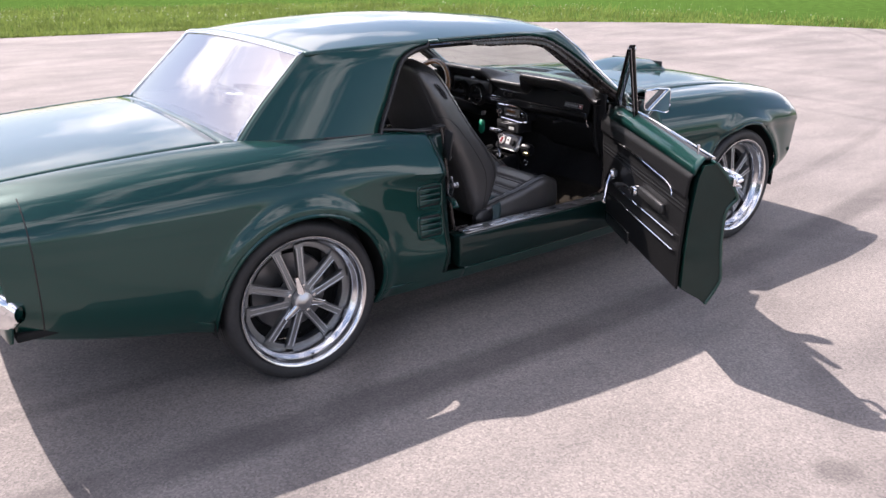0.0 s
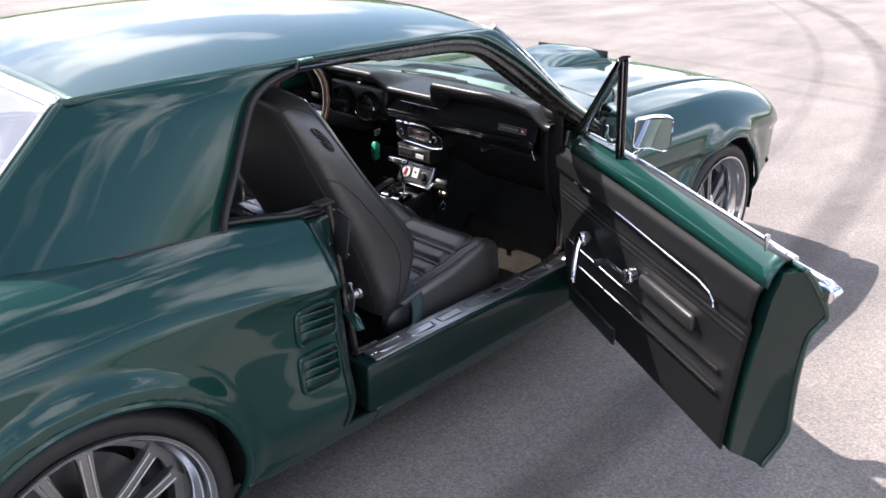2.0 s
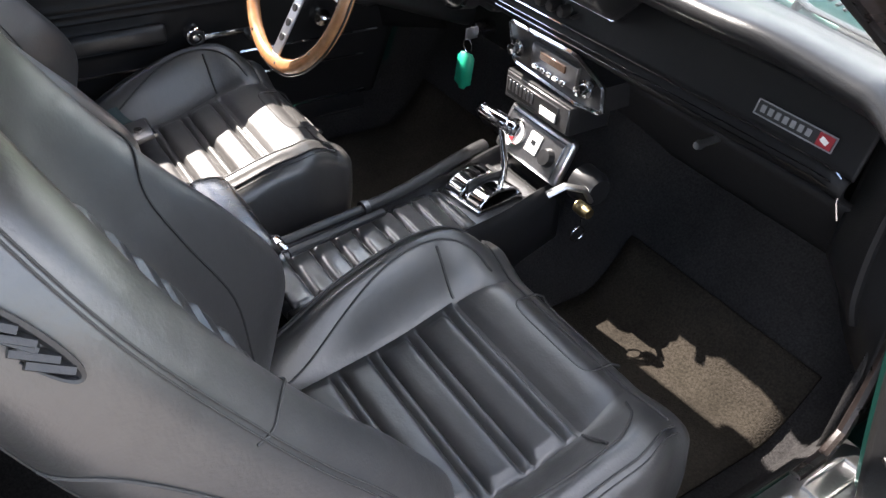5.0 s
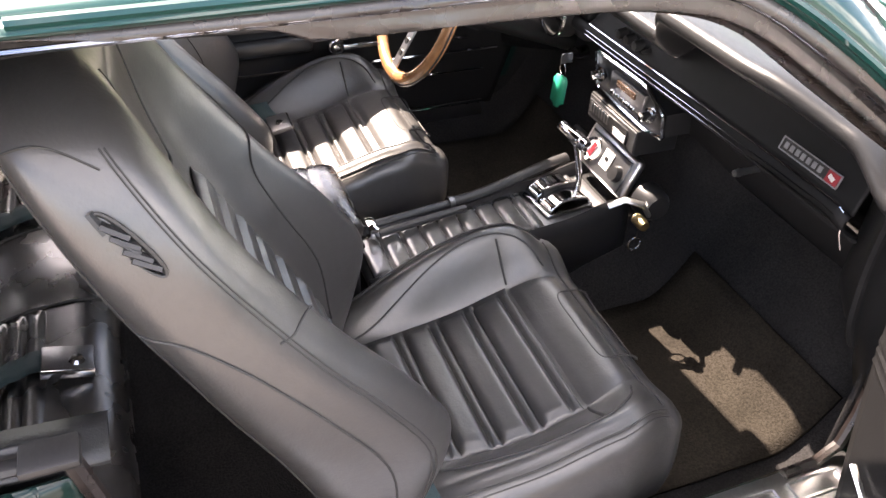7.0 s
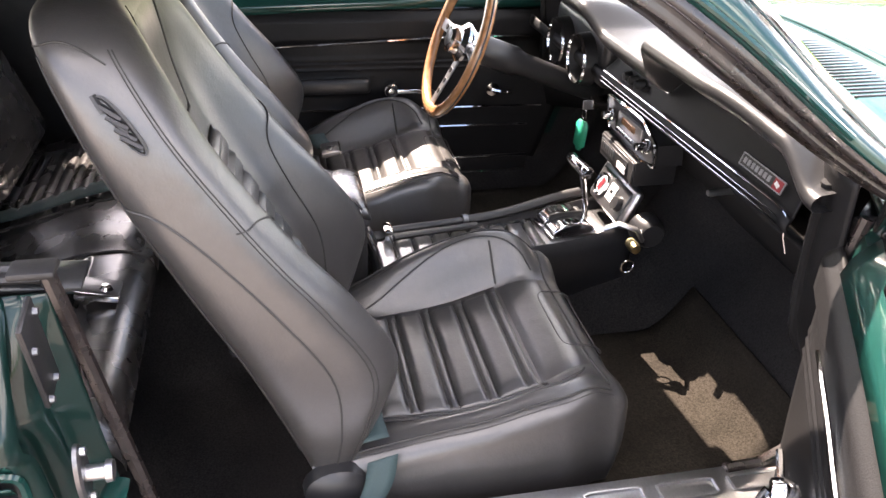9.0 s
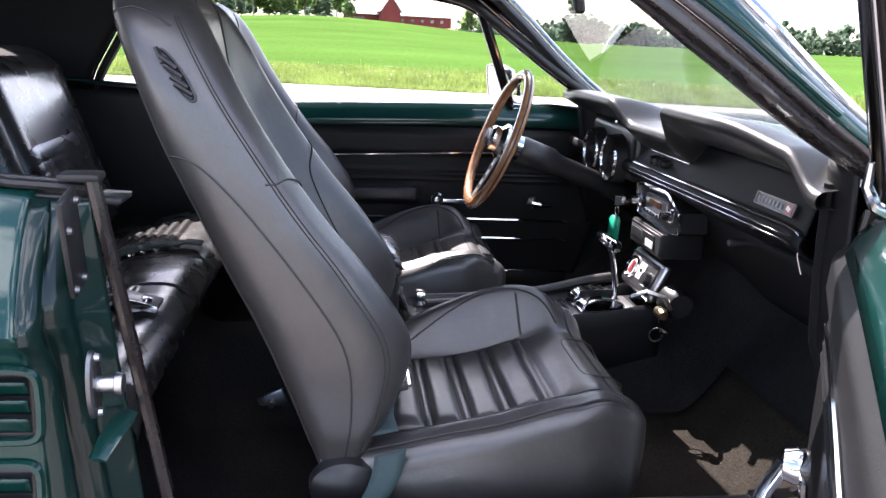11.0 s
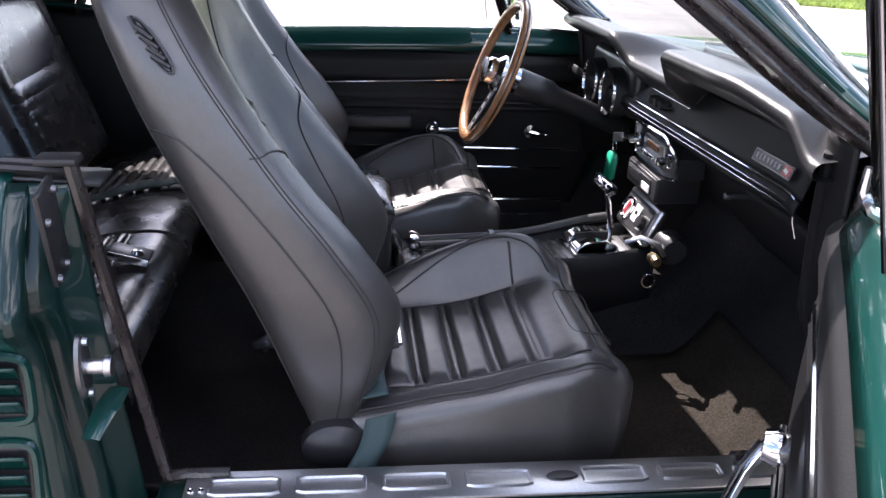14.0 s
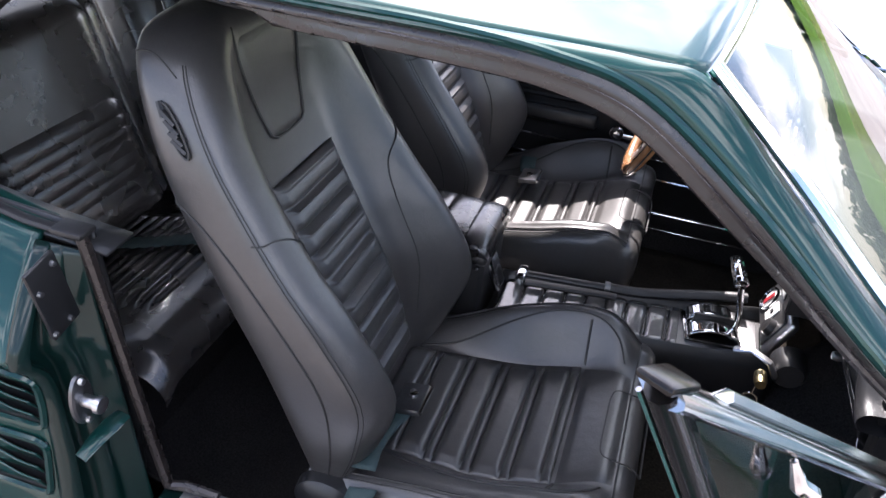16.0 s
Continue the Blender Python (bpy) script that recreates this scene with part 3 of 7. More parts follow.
    part("windscreen_trim", tube(loop(screen, 30), 0.0155, 8, closed=True, flat=0.55), CHROME, CAR, "bright windscreen moulding")
    part("rear_window", surf(lambda u, v: backlight(1 - u, v), 32, 14), BACKGLASS, CAR, "reflective rear window").visible_shadow = False
    part("rear_window_trim", tube(loop(backlight, 20), 0.0085, 8, closed=True, flat=0.8), CHROME, CAR, "bright rear window moulding")
    part("rear_window_header", tube([tuple(Vector(backlight(i / 30, 1.0)) + Vector((0, -0.006, -0.008))) for i in range(31)], 0.0165, 10, flat=0.5), CHROME, CAR, "broad bright moulding over the rear window")
    # bonnet, with a raised centre rib and scoop
    def bonnet(u, v):
        a = 2 * u - 1
        y = 0.80 + 1.19 * v - 0.02 * a * a
        x = (inner_x(y) - 0.006) * a
        z = inner_z(y) + 0.052 * (1 - abs(a) ** 2.2) * (1 - 0.55 * v)
        z += 0.010 * math.exp(-((abs(a) - 0.93) / 0.05) ** 2) * (1 - v)
        return x, y, z
    part("bonnet", surf(bonnet, 60, 40), PAINT, CAR, solid=0.012)

    def scoop(u, v):
        a = 2 * u - 1
        y = 0.93 + 0.50 * v
        w = 0.15 + 0.075 * v
        h = 0.058 * step(0, 0.85, v)
        edge = 1 - abs(a) ** 4
        z = bonnet(0.5 + 0.5 * a * w / 0.61, (y - 0.80) / 1.19)[2]
        return w * a, y, z - 0.004 + h * edge ** 0.8
    s = part("bonnet_scoop", surf(scoop, 28, 24), PAINT, CAR, "raised scoop on the bonnet", solid=0.006)
    part("scoop_mouth", box((0, 1.415, 0.940), (0.40, 0.012, 0.034), 0.004), PLASTIC, s, "black scoop mouth")
    # cowl panel with air slots in front of the screen
    def cowl(u, v):
        a = 2 * u - 1
        y0 = 0.522 + 0.085 * (1 - abs(a) ** 2.3)
        y = y0 + (0.792 - 0.02 * a * a - y0) * v
        return 0.70 * a * (1 - 0.10 * v), y, 0.884 + 0.014 * (1 - a * a) + (0.018 + 0.014 * (1 - a * a)) * step(0.0, 0.20, v) + 0.004 * v
    c = part("cowl_panel", surf(cowl, 40, 10), PAINT, CAR, solid=0.010)
    for k, sx in enumerate((-1, 1)):
        for i in range(20):
            x = sx * (0.050 + 0.0168 * i)
            y = 0.712 - 0.30 * x * x
            z = cowl(0.5 + x / 1.4 / 0.95, 0.5)[2]
            part("vent_slot", box((x, y, z - 0.0005), (0.0062, 0.096, 0.005), 0.001, 1), PLASTIC, c)
    # wipers parked along the foot of the screen
    for x0, x1 in ((0.30, 0.655), (-0.32, 0.10)):
        pv = Vector((x0, cowl(0.5 + x0 / 1.4, 0.0)[1] + 0.014, cowl(0.5 + x0 / 1.4, 0.0)[2] + 0.004))
        w = part("wiper", lathe([(0, 0.018), (0.006, 0.017), (0.008, 0.010), (0.011, -0.006)], 16, axis="z", at=tuple(pv)), PLASTIC, CAR, "bright wiper arm with black blade")
        foot = [Vector(screen_sheet((x0 + (x1 - x0) * q) / 0.74, 0.055 + 0.05 * q)) + Vector((0, 0.016, 0.014)) for q in (0.12, 0.5, 0.82)]
        part("wiper_arm", tube([tuple(pv + Vector((0, 0, 0.020)))] + [tuple(p) for p in foot], [0.005, 0.005, 0.004, 0.003], 8), SATINDARK, w)
        part("wiper_blade", tube([tuple(Vector(screen_sheet((x0 + (x1 - x0) * q) / 0.74, 0.05 + 0.055 * q)) + Vector((0, 0.008, 0.009))) for q in (0.30, 0.5, 0.75, 1.0)], 0.0045, 6), SEAL, w, "black wiper blade")
    # boot lid and rear deck
    def boot(u, v):
        a = 2 * u - 1
        y = -2.36 + 0.78 * v + 0.05 * (1 - a * a) * (-(1 - v)) 
        x = (inner_x(y) - 0.007) * a
        return x, y, inner_z(y) + 0.022 * (1 - abs(a) ** 2.4)
    part("boot_lid", surf(boot, 40, 26), PAINT, CAR, solid=0.012)

    part("rear_deck_panel", surf(lambda u, v: ((0.66) * (2 * u - 1), -1.572 + 0.10 * v, 0.940 + 0.024 * (1 - abs(2 * u - 1) ** 2.4)), 30, 4), PAINT, CAR, solid=0.010)
    # tail and nose panels close the body
    def tail(u, v):
        a = 2 * u - 1
        x = 0.775 * a
        z = 0.42 + 0.47 * v
        return x, -2.37 - 0.05 * (1 - a * a) + 0.025 * math.sin(math.pi * v), z
    part("tail_panel", surf(lambda u, v: tail(1 - u, v), 24, 12), PAINT, CAR, solid=0.012)
    part("nose_panel", surf(lambda u, v: (0.70 * (2 * u - 1), 1.90 + 0.05 * (1 - (2 * u - 1) ** 2) + 0.03 * math.sin(math.pi * v), 0.30 + 0.44 * v), 24, 12), PAINT, CAR, solid=0.012)
    # slim blade bumpers, their ends wrapped round the corners
    for y0, sg, nm, zc, h, tip in ((-2.425, -1, "rear_bumper", 0.53, 0.060, 0.085), (2.045, 1, "front_bumper", 0.462, 0.034, 0.17)):
        n = 40
        mid = []
        for i in range(n + 1):
            t = 2 * i / n - 1
            mid.append(Vector((0.815 * math.copysign(abs(t) ** 0.8, t), y0 + sg * 0.035 * (1 - t * t) - sg * tip * step(0.80, 1.0, abs(t)), zc)))

        def blade(u, v):
            k = u * n
            i = min(int(k), n - 1)
            p = mid[i].lerp(mid[i + 1], k - i)
            d = (mid[i + 1] - mid[i]).normalized()
            o = Vector((d.y, -d.x, 0)) * (-sg)
            a = 2 * math.pi * v
            fade = 1 - 0.55 * step(0.93, 1.0, abs(2 * u - 1))
            return tuple(p + o * 0.020 * math.cos(a) + Vector((0, 0, h * fade * math.sin(a))))
        bb = surf(blade, 80, 14)
        bb.verts.ensure_lookup_table()
        part(nm, bb, CHROME, CAR, "polished chrome bumper blade")
    # floor pan under everything
    for y0, y1, z, w in ((-2.36, -1.72, 0.43, 1.54), (-1.74, -1.0, 0.42, 0.92), (-1.02, 1.02, 0.235, 1.50), (1.0, 1.74, 0.36, 0.92), (1.70, 1.92, 0.36, 1.50)):
        part("floor_pan", box((0, (y0 + y1) / 2, z), (w, y1 - y0, 0.03), 0.008), UNDER, CAR, "black coated floor pan")
    part("engine_bay_wall", box((0, 0.735, 0.55), (1.40, 0.03, 0.64), 0.005), UNDER, CAR, "black bulkhead")
    part("boot_wall", box((0, -1.50, 0.60), (1.30, 0.02, 0.60), 0.004), UNDER, CAR, "black boot bulkhead")


body_sides()
body_top()


def build_wheel(x, y, left):
    """One wheel: low tyre, polished lip, ten cast spokes, cap with a three-blade spinner."""
    sg = -1 if left else 1
    m = pose(x, y, 0.325, 0, 0, 180 if left else 0)
    tyre = [(0.262, 0.085), (0.275, 0.100), (0.300, 0.104), (0.315, 0.094), (0.322, 0.075), (0.325, 0.04), (0.325, -0.06), (0.322, -0.095),
            (0.312, -0.112), (0.29, -0.118), (0.262, -0.105)]
    t = part("wheel", lathe(tyre, 72), RUBBER, CAR, "low black tyre on a polished alloy wheel", m=m, angle=60)
    for k in range(4):
        r = 0.3252
        yk = -0.055 + 0.032 * k
        part("tread_groove", lathe([(r, yk - 0.004), (r + 0.0006, yk), (r, yk + 0.004)], 48), UNDER, t)
    lip = [(0.256, 0.060), (0.262, 0.086), (0.268, 0.098), (0.266, 0.106), (0.259, 0.105), (0.252, 0.095), (0.249, 0.078), (0.244, 0.066), (0.233, 0.060), (0.228, 0.045),
           (0.226, 0.022), (0.224, 0.016), (0.214, 0.014), (0.212, 0.0), (0.212, -0.06), (0.226, -0.1)]
    part("rim", lathe(lip, 72), POLISHED, t, "deep polished rim lip", angle=70)
    part("rim_band", lathe([(0.227, 0.019), (0.214, 0.0215), (0.204, 0.019), (0.203, 0.0), (0.205, -0.02)], 64), GREYCAST, t, "grey cast rim band", angle=50)
    part("brake_disc", lathe([(0.05, -0.045), (0.16, -0.045), (0.165, -0.055), (0.16, -0.065), (0.05, -0.065)], 40), SATINDARK, t, "steel brake disc")
    part("wheel_back", lathe([(0.0, -0.07), (0.215, -0.07)], 32), UNDER, t, "dark wheel backing")
    # five twin spokes; each twin meets in a web near the hub
    for k in range(5):
        a = 2 * math.pi * (k + 0.12) / 5
        for sgn in (-1, 1):
            def spoke(u, v):
                r = 0.040 + 0.172 * v
                c = 2 * math.pi * u
                dx = max(-1, min(1, 1.6 * math.cos(c)))
                dz = max(-1, min(1, 1.6 * math.sin(c)))
                w = 0.0175 - 0.003 * math.sin(math.pi * v) + 0.003 * step(0.85, 1, v)
                return 0.040 - 0.018 * v + 0.012 * dz, sgn * (0.0195 + 0.030 * v) + w * dx, r
            b = surf(spoke, 14, 8, closed_u=True)
            moved(b, Matrix.Rotation(a, 4, "X"))
            sp = part("spoke", b, GREYCAST, t, "grey cast spoke", angle=50)
            for q in (-1, 1):
                e = tube([(0.052, sgn * 0.019 + q * 0.0105, 0.050), (0.046, sgn * 0.031 + q * 0.0095, 0.12), (0.0375, sgn * 0.045 + q * 0.010, 0.198)], 0.0022, 5)
                moved(e, Matrix.Rotation(a, 4, "X"))
                part("spoke_edge", e, SATIN, sp, "machined bright spoke edge")
    part("hub", lathe([(0.0, 0.054), (0.05, 0.054), (0.068, 0.050), (0.074, 0.03), (0.074, 0.0)], 32), GREYCAST, t, "grey cast hub")
    part("centre_cap", lathe([(0.0, 0.094), (0.02, 0.093), (0.026, 0.088), (0.036, 0.086), (0.041, 0.078), (0.043, 0.06)], 32), SATIN, t, "round brushed centre cap")
    for k in range(3):
        def blade(u, v):
            c = 2 * math.pi * u
            w = 0.017 - 0.008 * v
            return 0.080 - 0.012 * v + 0.008 * math.sin(c), w * math.cos(c), 0.030 + 0.070 * v
        b = surf(blade, 10, 6, closed_u=True)
        b.faces.new([v for v in b.verts if v.co.z > 0.0995][::-1])
        moved(b, Matrix.Rotation(2 * math.pi * (k + 0.08) / 3, 4, "X"))
        part("spinner_blade", b, CHROME, t, "bright spinner blade")
    for k in range(5):
        a = 2 * math.pi * (k + 0.1) / 5
        part("lug_nut", lathe([(0.0, 0.072), (0.008, 0.071), (0.009, 0.06), (0.009, 0.05)], 6, at=(-0.006, 0.056 * math.cos(a), 0.056 * math.sin(a))), CHROME, t)
    part("valve", tube([(0.075, 0.02, -0.238), (0.092, 0.02, -0.232)], 0.004, 6), RUBBER, t)


for ay in AXLES:
    build_wheel(0.745, ay, False)
    build_wheel(-0.745, ay, True)


# ---- doors ----
def trim_x(y, z):
    """The inner face of the door trim, in the closed right door."""
    return 0.700 - 0.012 * math.sin(math.pi * min(max((z - 0.30) / 0.58, 0), 1)) + 0.02 * step(0.80, 0.90, z)


def build_door(left):
    """A frameless door: skin, painted shell, padded trim, opening quarter light, mirror, handles. Modelled shut; the right one stands open."""
    hx, hy = HINGE
    m = pose(-hx, hy, 0) if left else pose(hx, hy, 0, 0, 0, SWING)

    def set_(bm):
        moved(bm, Matrix.Translation((-hx, -hy, 0)))
        return flip(bm) if left else bm
    lab = "green door, shut, window wound down" if left else "green door standing open, window wound down"
    d = part("door", set_(panel(door_rear, door_front, 0.098, 1.06, 70, 56)), PAINT, CAR, lab, solid=0.010, m=m)

    def add(name, bm, material, label="", parent=None, **k):
        return part(name, set_(bm), material, parent or d, label, **k)

    # painted shell behind the skin
    def shell(u, v):
        s_of = [0.11, 0.2, 0.32, 0.45, 0.6, 0.72, 0.82, 0.9, 0.96, 1.0]
        k = u * 24
        if k <= 12:
            s = cur(k, [i * 12 / 9 for i in range(10)], s_of)
            y = (door_rear(s) + 0.006) + (door_front(s) - door_rear(s) - 0.012) * v
            x, y, z = side(y, s)
            return x - 0.008, y, z
        q = (k - 12) / 12
        z = 0.882 - 0.585 * q
        s = (z - 0.22) / 0.665
        y = (door_rear(s) + 0.012) + (door_front(s) - door_rear(s) - 0.11) * v
        return trim_x(y, z) + 0.008 + 0.03 * step(0.93, 1, q), y, z
    bm = surf(shell, 25, 30, closed_u=True)
    bm.verts.ensure_lookup_table()
    n = 31
    bm.faces.new([bm.verts[i * n] for i in range(25)])
    bm.faces.new([bm.verts[i * n + 30] for i in range(25)][::-1])
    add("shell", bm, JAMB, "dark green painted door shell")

    # trim: a vinyl panel with moulded steps
    def trim(u, v):
        z = 0.335 + 0.495 * v
        s = (z - 0.22) / 0.665
        y = door_rear(s) + 0.035 + (door_front(s) - door_rear(s) - 0.16) * u
        x = trim_x(y, z) - 0.004
        x -= 0.012 * step(0.735, 0.76, z + 0.03 * step(-0.36, -0.45, y)) * (1 - step(0.80, 0.83, z))
        x -= 0.010 * step(0.585, 0.60, z) * (1 - step(0.645, 0.66, z)) * step(-0.41, -0.39, y) * (1 - step(-0.14, -0.12, y))
        for zr in (0.665, 0.68, 0.695):
            x -= 0.003 * math.exp(-((z - zr) / 0.004) ** 2)
        return x, y, z
    add("trim_panel", surf(lambda u, v: trim(1 - u, v), 60, 90), DOORTRIM, "black moulded vinyl door trim", solid=0.006)
    bead = [(-0.455, 0.700), (-0.45, 0.715), (-0.43, 0.728), (-0.38, 0.738), (-0.2, 0.744), (0.0, 0.752), (0.2, 0.756), (0.36, 0.752)]
    add("trim_bead", tube([(trim_x(y, z) - 0.018, y, z) for y, z in bead], 0.0035, 6), CHROME, "thin bright trim bead")
    for z, ya, yb in ((0.550, -0.50, 0.40), (0.490, -0.50, 0.36)):
        add("trim_strip", tube([(trim_x(0, z) - 0.012, ya + (yb - ya) * i / 8, z - 0.010 * i / 8) for i in range(9)], 0.0058, 6, flat=0.6), CHROME, "bright horizontal trim strip")
    kick = add("kick_plate", box((trim_x(0, 0.36) - 0.010, 0.20, 0.348), (0.006, 0.34, 0.058), 0.002), PLASTIC, "black kick plate with bright edges")
    for z in (0.374, 0.322):
        add("plate_edge", tube([(trim_x(0, z) - 0.0145, 0.03, z), (trim_x(0, z) - 0.0145, 0.37, z)], 0.003, 6), CHROME, parent=kick)
    for y in (0.32, 0.355):
        add("screw", lathe([(0, -0.017), (0.004, -0.016), (0.005, -0.012)], 8, at=(trim_x(0, 0.37), y, 0.372)), CHROME, parent=kick)
    add("arm_pad", box((trim_x(0, 0.62) - 0.020, -0.26, 0.622), (0.026, 0.27, 0.045), 0.012, 3), VINYL, "black arm pad")
    # window winder
    cx = trim_x(0, 0.60) - 0.03
    w = add("window_winder", lathe([(0, -0.012), (0.012, -0.012), (0.021, -0.006), (0.024, 0.004), (0.024, 0.02)], 24, at=(cx, -0.066, 0.608)), CHROME, "chrome window winder")
    add("winder_ring", lathe([(0.010, -0.0145), (0.014, -0.0155), (0.018, -0.0125)], 24, at=(cx, -0.066, 0.608)), PLASTIC, parent=w)
    add("winder_arm", box((cx - 0.006, -0.01, 0.605), (0.008, 0.115, 0.014), 0.003), CHROME, parent=w)
    add("winder_knob", lathe([(0.0, -0.05), (0.010, -0.048), (0.012, -0.03), (0.008, -0.008)], 16, at=(cx, 0.05, 0.604)), PLASTIC, parent=w)
    # remote door pull, a bright lever hanging from its boss
    pz = 0.605
    h = add("door_pull", lathe([(0, -0.02), (0.020, -0.018), (0.024, -0.004), (0.022, 0.012)], 20, at=(cx + 0.004, 0.235, pz)), CHROME, "bright inner door pull")
    lev = [(cx - 0.012, 0.235, pz), (cx - 0.022, 0.262, pz - 0.004), (cx - 0.024, 0.290, pz - 0.006)] if left else [(cx - 0.012, 0.235, pz), (cx - 0.030, 0.220, pz - 0.035), (cx - 0.042, 0.200, pz - 0.075), (cx - 0.050, 0.185, pz - 0.105)]
    add("pull_lever", tube(lev, [0.013, 0.012, 0.010, 0.008][:len(lev)], 8, flat=0.55), CHROME, parent=h)
    left or add("pull_tip", box((cx - 0.052, 0.18, pz - 0.115), (0.018, 0.02, 0.02), 0.004), CHROME, parent=h)
    # belt: black window slot, bright outer moulding, green inner ledge
    ys = [-0.60 + 1.20 * i / 24 for i in range(25)]
    add("belt_moulding", tube([(side(y, 1.03)[0] + 0.004, y, side(y, 1.03)[2] + 0.006) for y in ys], 0.008, 8, flat=0.7), CHROME, "bright belt moulding")
    add("window_slot", surf(lambda u, v: (0.722 + 0.028 * u, -0.60 + 0.74 * v, ztop(-0.60 + 0.74 * v) + 0.0085), 2, 20), SEAL, "black window slot seal", solid=0.008)
    add("garnish_rail", surf(lambda u, v: (0.690 + 0.036 * math.sin(u * math.pi / 2), -0.61 + 1.05 * v, 0.832 + 0.062 * math.sin(u * math.pi / 2) ** 0.6 + (ztop(-0.61 + 1.05 * v) - 0.884)), 8, 26), PAINT, "green painted garnish rail", solid=0.005, offset=0)
    # lock pin
    p = add("lock_pin", tube([(0.724, -0.543, 0.86), (0.722, -0.543, 0.905)], 0.0035, 8), CHROME, "chrome lock pin")
    add("pin_head", lathe([(0, 0.918), (0.006, 0.917), (0.0065, 0.905), (0, 0.903)], 12, axis="z", at=(0.722, -0.543, 0)), CHROME, parent=p)
    # outer pull handle and key cylinder
    hx0 = side(-0.54, 0.87)[0]
    hz = 0.803
    bar = [(hx0 - 0.002, -0.635, hz - 0.004), (hx0 + 0.018, -0.632, hz), (hx0 + 0.030, -0.60, hz + 0.001), (hx0 + 0.032, -0.54, hz), (hx0 + 0.028, -0.485, hz), (hx0 + 0.014, -0.462, hz), (hx0 - 0.006, -0.458, hz)]
    oh = add("door_handle", tube(bar, [0.017, 0.016, 0.0125, 0.010, 0.011, 0.012, 0.012], 10, flat=0.75), CHROME, "chrome pull handle")
    add("handle_base", box((hx0 - 0.006, -0.625, hz - 0.004), (0.014, 0.05, 0.034), 0.005), CHROME, parent=oh)
    add("push_button", lathe([(0, 0.022), (0.009, 0.021), (0.010, 0.0)], 16, at=(hx0 + 0.004, -0.612, hz - 0.022)), CHROME, parent=oh)
    kx = side(-0.58, 0.78)[0]
    add("key_lock", lathe([(0, 0.006), (0.012, 0.006), (0.0145, 0.003), (0.015, -0.006)], 20, at=(kx, -0.581, 0.743)), SATIN, "round key lock")
    # quarter light
    A, B, C = Vector((0.722, 0.160, 0.886)), Vector((0.634, 0.020, 1.208)), Vector((0.735, 0.468, 0.888))
    q = add("quarter_light_post", tube([lerp(A, B, i / 6) for i in range(7)], 0.0125, 10, flat=0.8), POSTBLACK, "black and bright quarter light post")
    for dx, dy in ((0.011, -0.003), (-0.002, 0.0125), (-0.008, -0.0105)):
        add("post_edge", tube([tuple(Vector(lerp(A, B, i / 6)) + Vector((dx, dy, 0))) for i in range(7)], 0.0022, 6), CHROMEDARK, parent=q)
    add("post_cap", box(tuple(B + Vector((0.0, 0.006, 0.004))), (0.026, 0.040, 0.007), 0.003, 2, rot=Matrix.Rotation(radians(-24), 4, "X")), POSTBLACK, "black post cap", parent=q)
    add("light_frame", tube([B, lerp(B, C, 0.25), lerp(B, C, 0.5), lerp(B, C, 0.8), C], 0.019, 12, flat=0.42), CHROMEDARK, parent=q)
    add("light_sill", tube([A, lerp(A, C, 0.5), C], 0.010, 8, flat=0.7), CHROMEDARK, parent=q)
    inner = [lerp(A, B, 0.06), lerp(A, B, 0.9), lerp(C, B, 0.86), lerp(C, B, 0.12), lerp(C, A, 0.1)]
    add("light_inner_frame", tube([tuple(Vector(p_) + Vector((-0.004, 0.012, 0.004))) for p_ in inner], 0.006, 6, closed=True), CHROMEDARK, parent=q)
    g = bmesh.new()
    g.faces.new([g.verts.new(p_) for p_ in (A, C, B)])
    add("quarter_glass", g, GLASS, "clear quarter light glass", parent=q).visible_shadow = False
    lt = Vector((0.706, 0.180, 0.935))
    add("quarter_latch", tube([lt, lt + Vector((-0.018, -0.004, 0.008)), lt + Vector((-0.030, -0.010, 0.030)), lt + Vector((-0.030, -0.014, 0.055))], [0.008, 0.007, 0.006, 0.004], 8), CHROME, "bright quarter light latch", parent=q)
    pv = Vector((0.690, 0.165, 1.078))
    add("quarter_pivot", tube([pv + Vector((0.008, 0.012, -0.014)), pv + Vector((0, 0, -0.002)), pv + Vector((-0.008, -0.006, 0.020))], [0.008, 0.007, 0.003], 8), CHROME, parent=q)
    # door mirror
    mc = Vector((0.808, 0.134, 0.966))
    mm = add("door_mirror", tube([(0.775, 0.192, 0.868), (0.784, 0.184, 0.885), (0.794, 0.170, 0.902), (0.802, 0.156, 0.925)], [0.022, 0.015, 0.012, 0.016], 10, flat=0.6), CHROME, "chrome door mirror on a curved stalk")
    add("mirror_foot", moved(box((0, 0, 0), (0.030, 0.090, 0.012), 0.005, 3), Matrix.Translation((0.777, 0.200, 0.868)) @ Matrix.Rotation(radians(-28), 4, "Y")), CHROME, "bright mirror foot", parent=mm)
    rot = Matrix.Translation(mc) @ Matrix.Rotation(radians(-19), 4, "Z") @ Matrix.Rotation(radians(7), 4, "X")

    def head(u, v):
        a = 2 * math.pi * u
        k = [0.94, 1.0, 1.0, 0.96, 0.82, 0.52][round(v * 5)]
        c, q = math.cos(a), math.sin(a)
        x = 0.056 * math.copysign(abs(c) ** 0.28, c) * k
        z = (0.046 + 0.008 * (c > 0)) * math.copysign(abs(q) ** 0.28, q) * k
        return tuple(rot @ Vector((x, [-0.013, -0.014, 0.004, 0.018, 0.034, 0.044][round(v * 5)], z)))
    hb = surf(head, 40, 5, closed_u=True)
    hb.verts.ensure_lookup_table()
    hb.faces.new([hb.verts[i * 6 + 5] for i in range(40)])
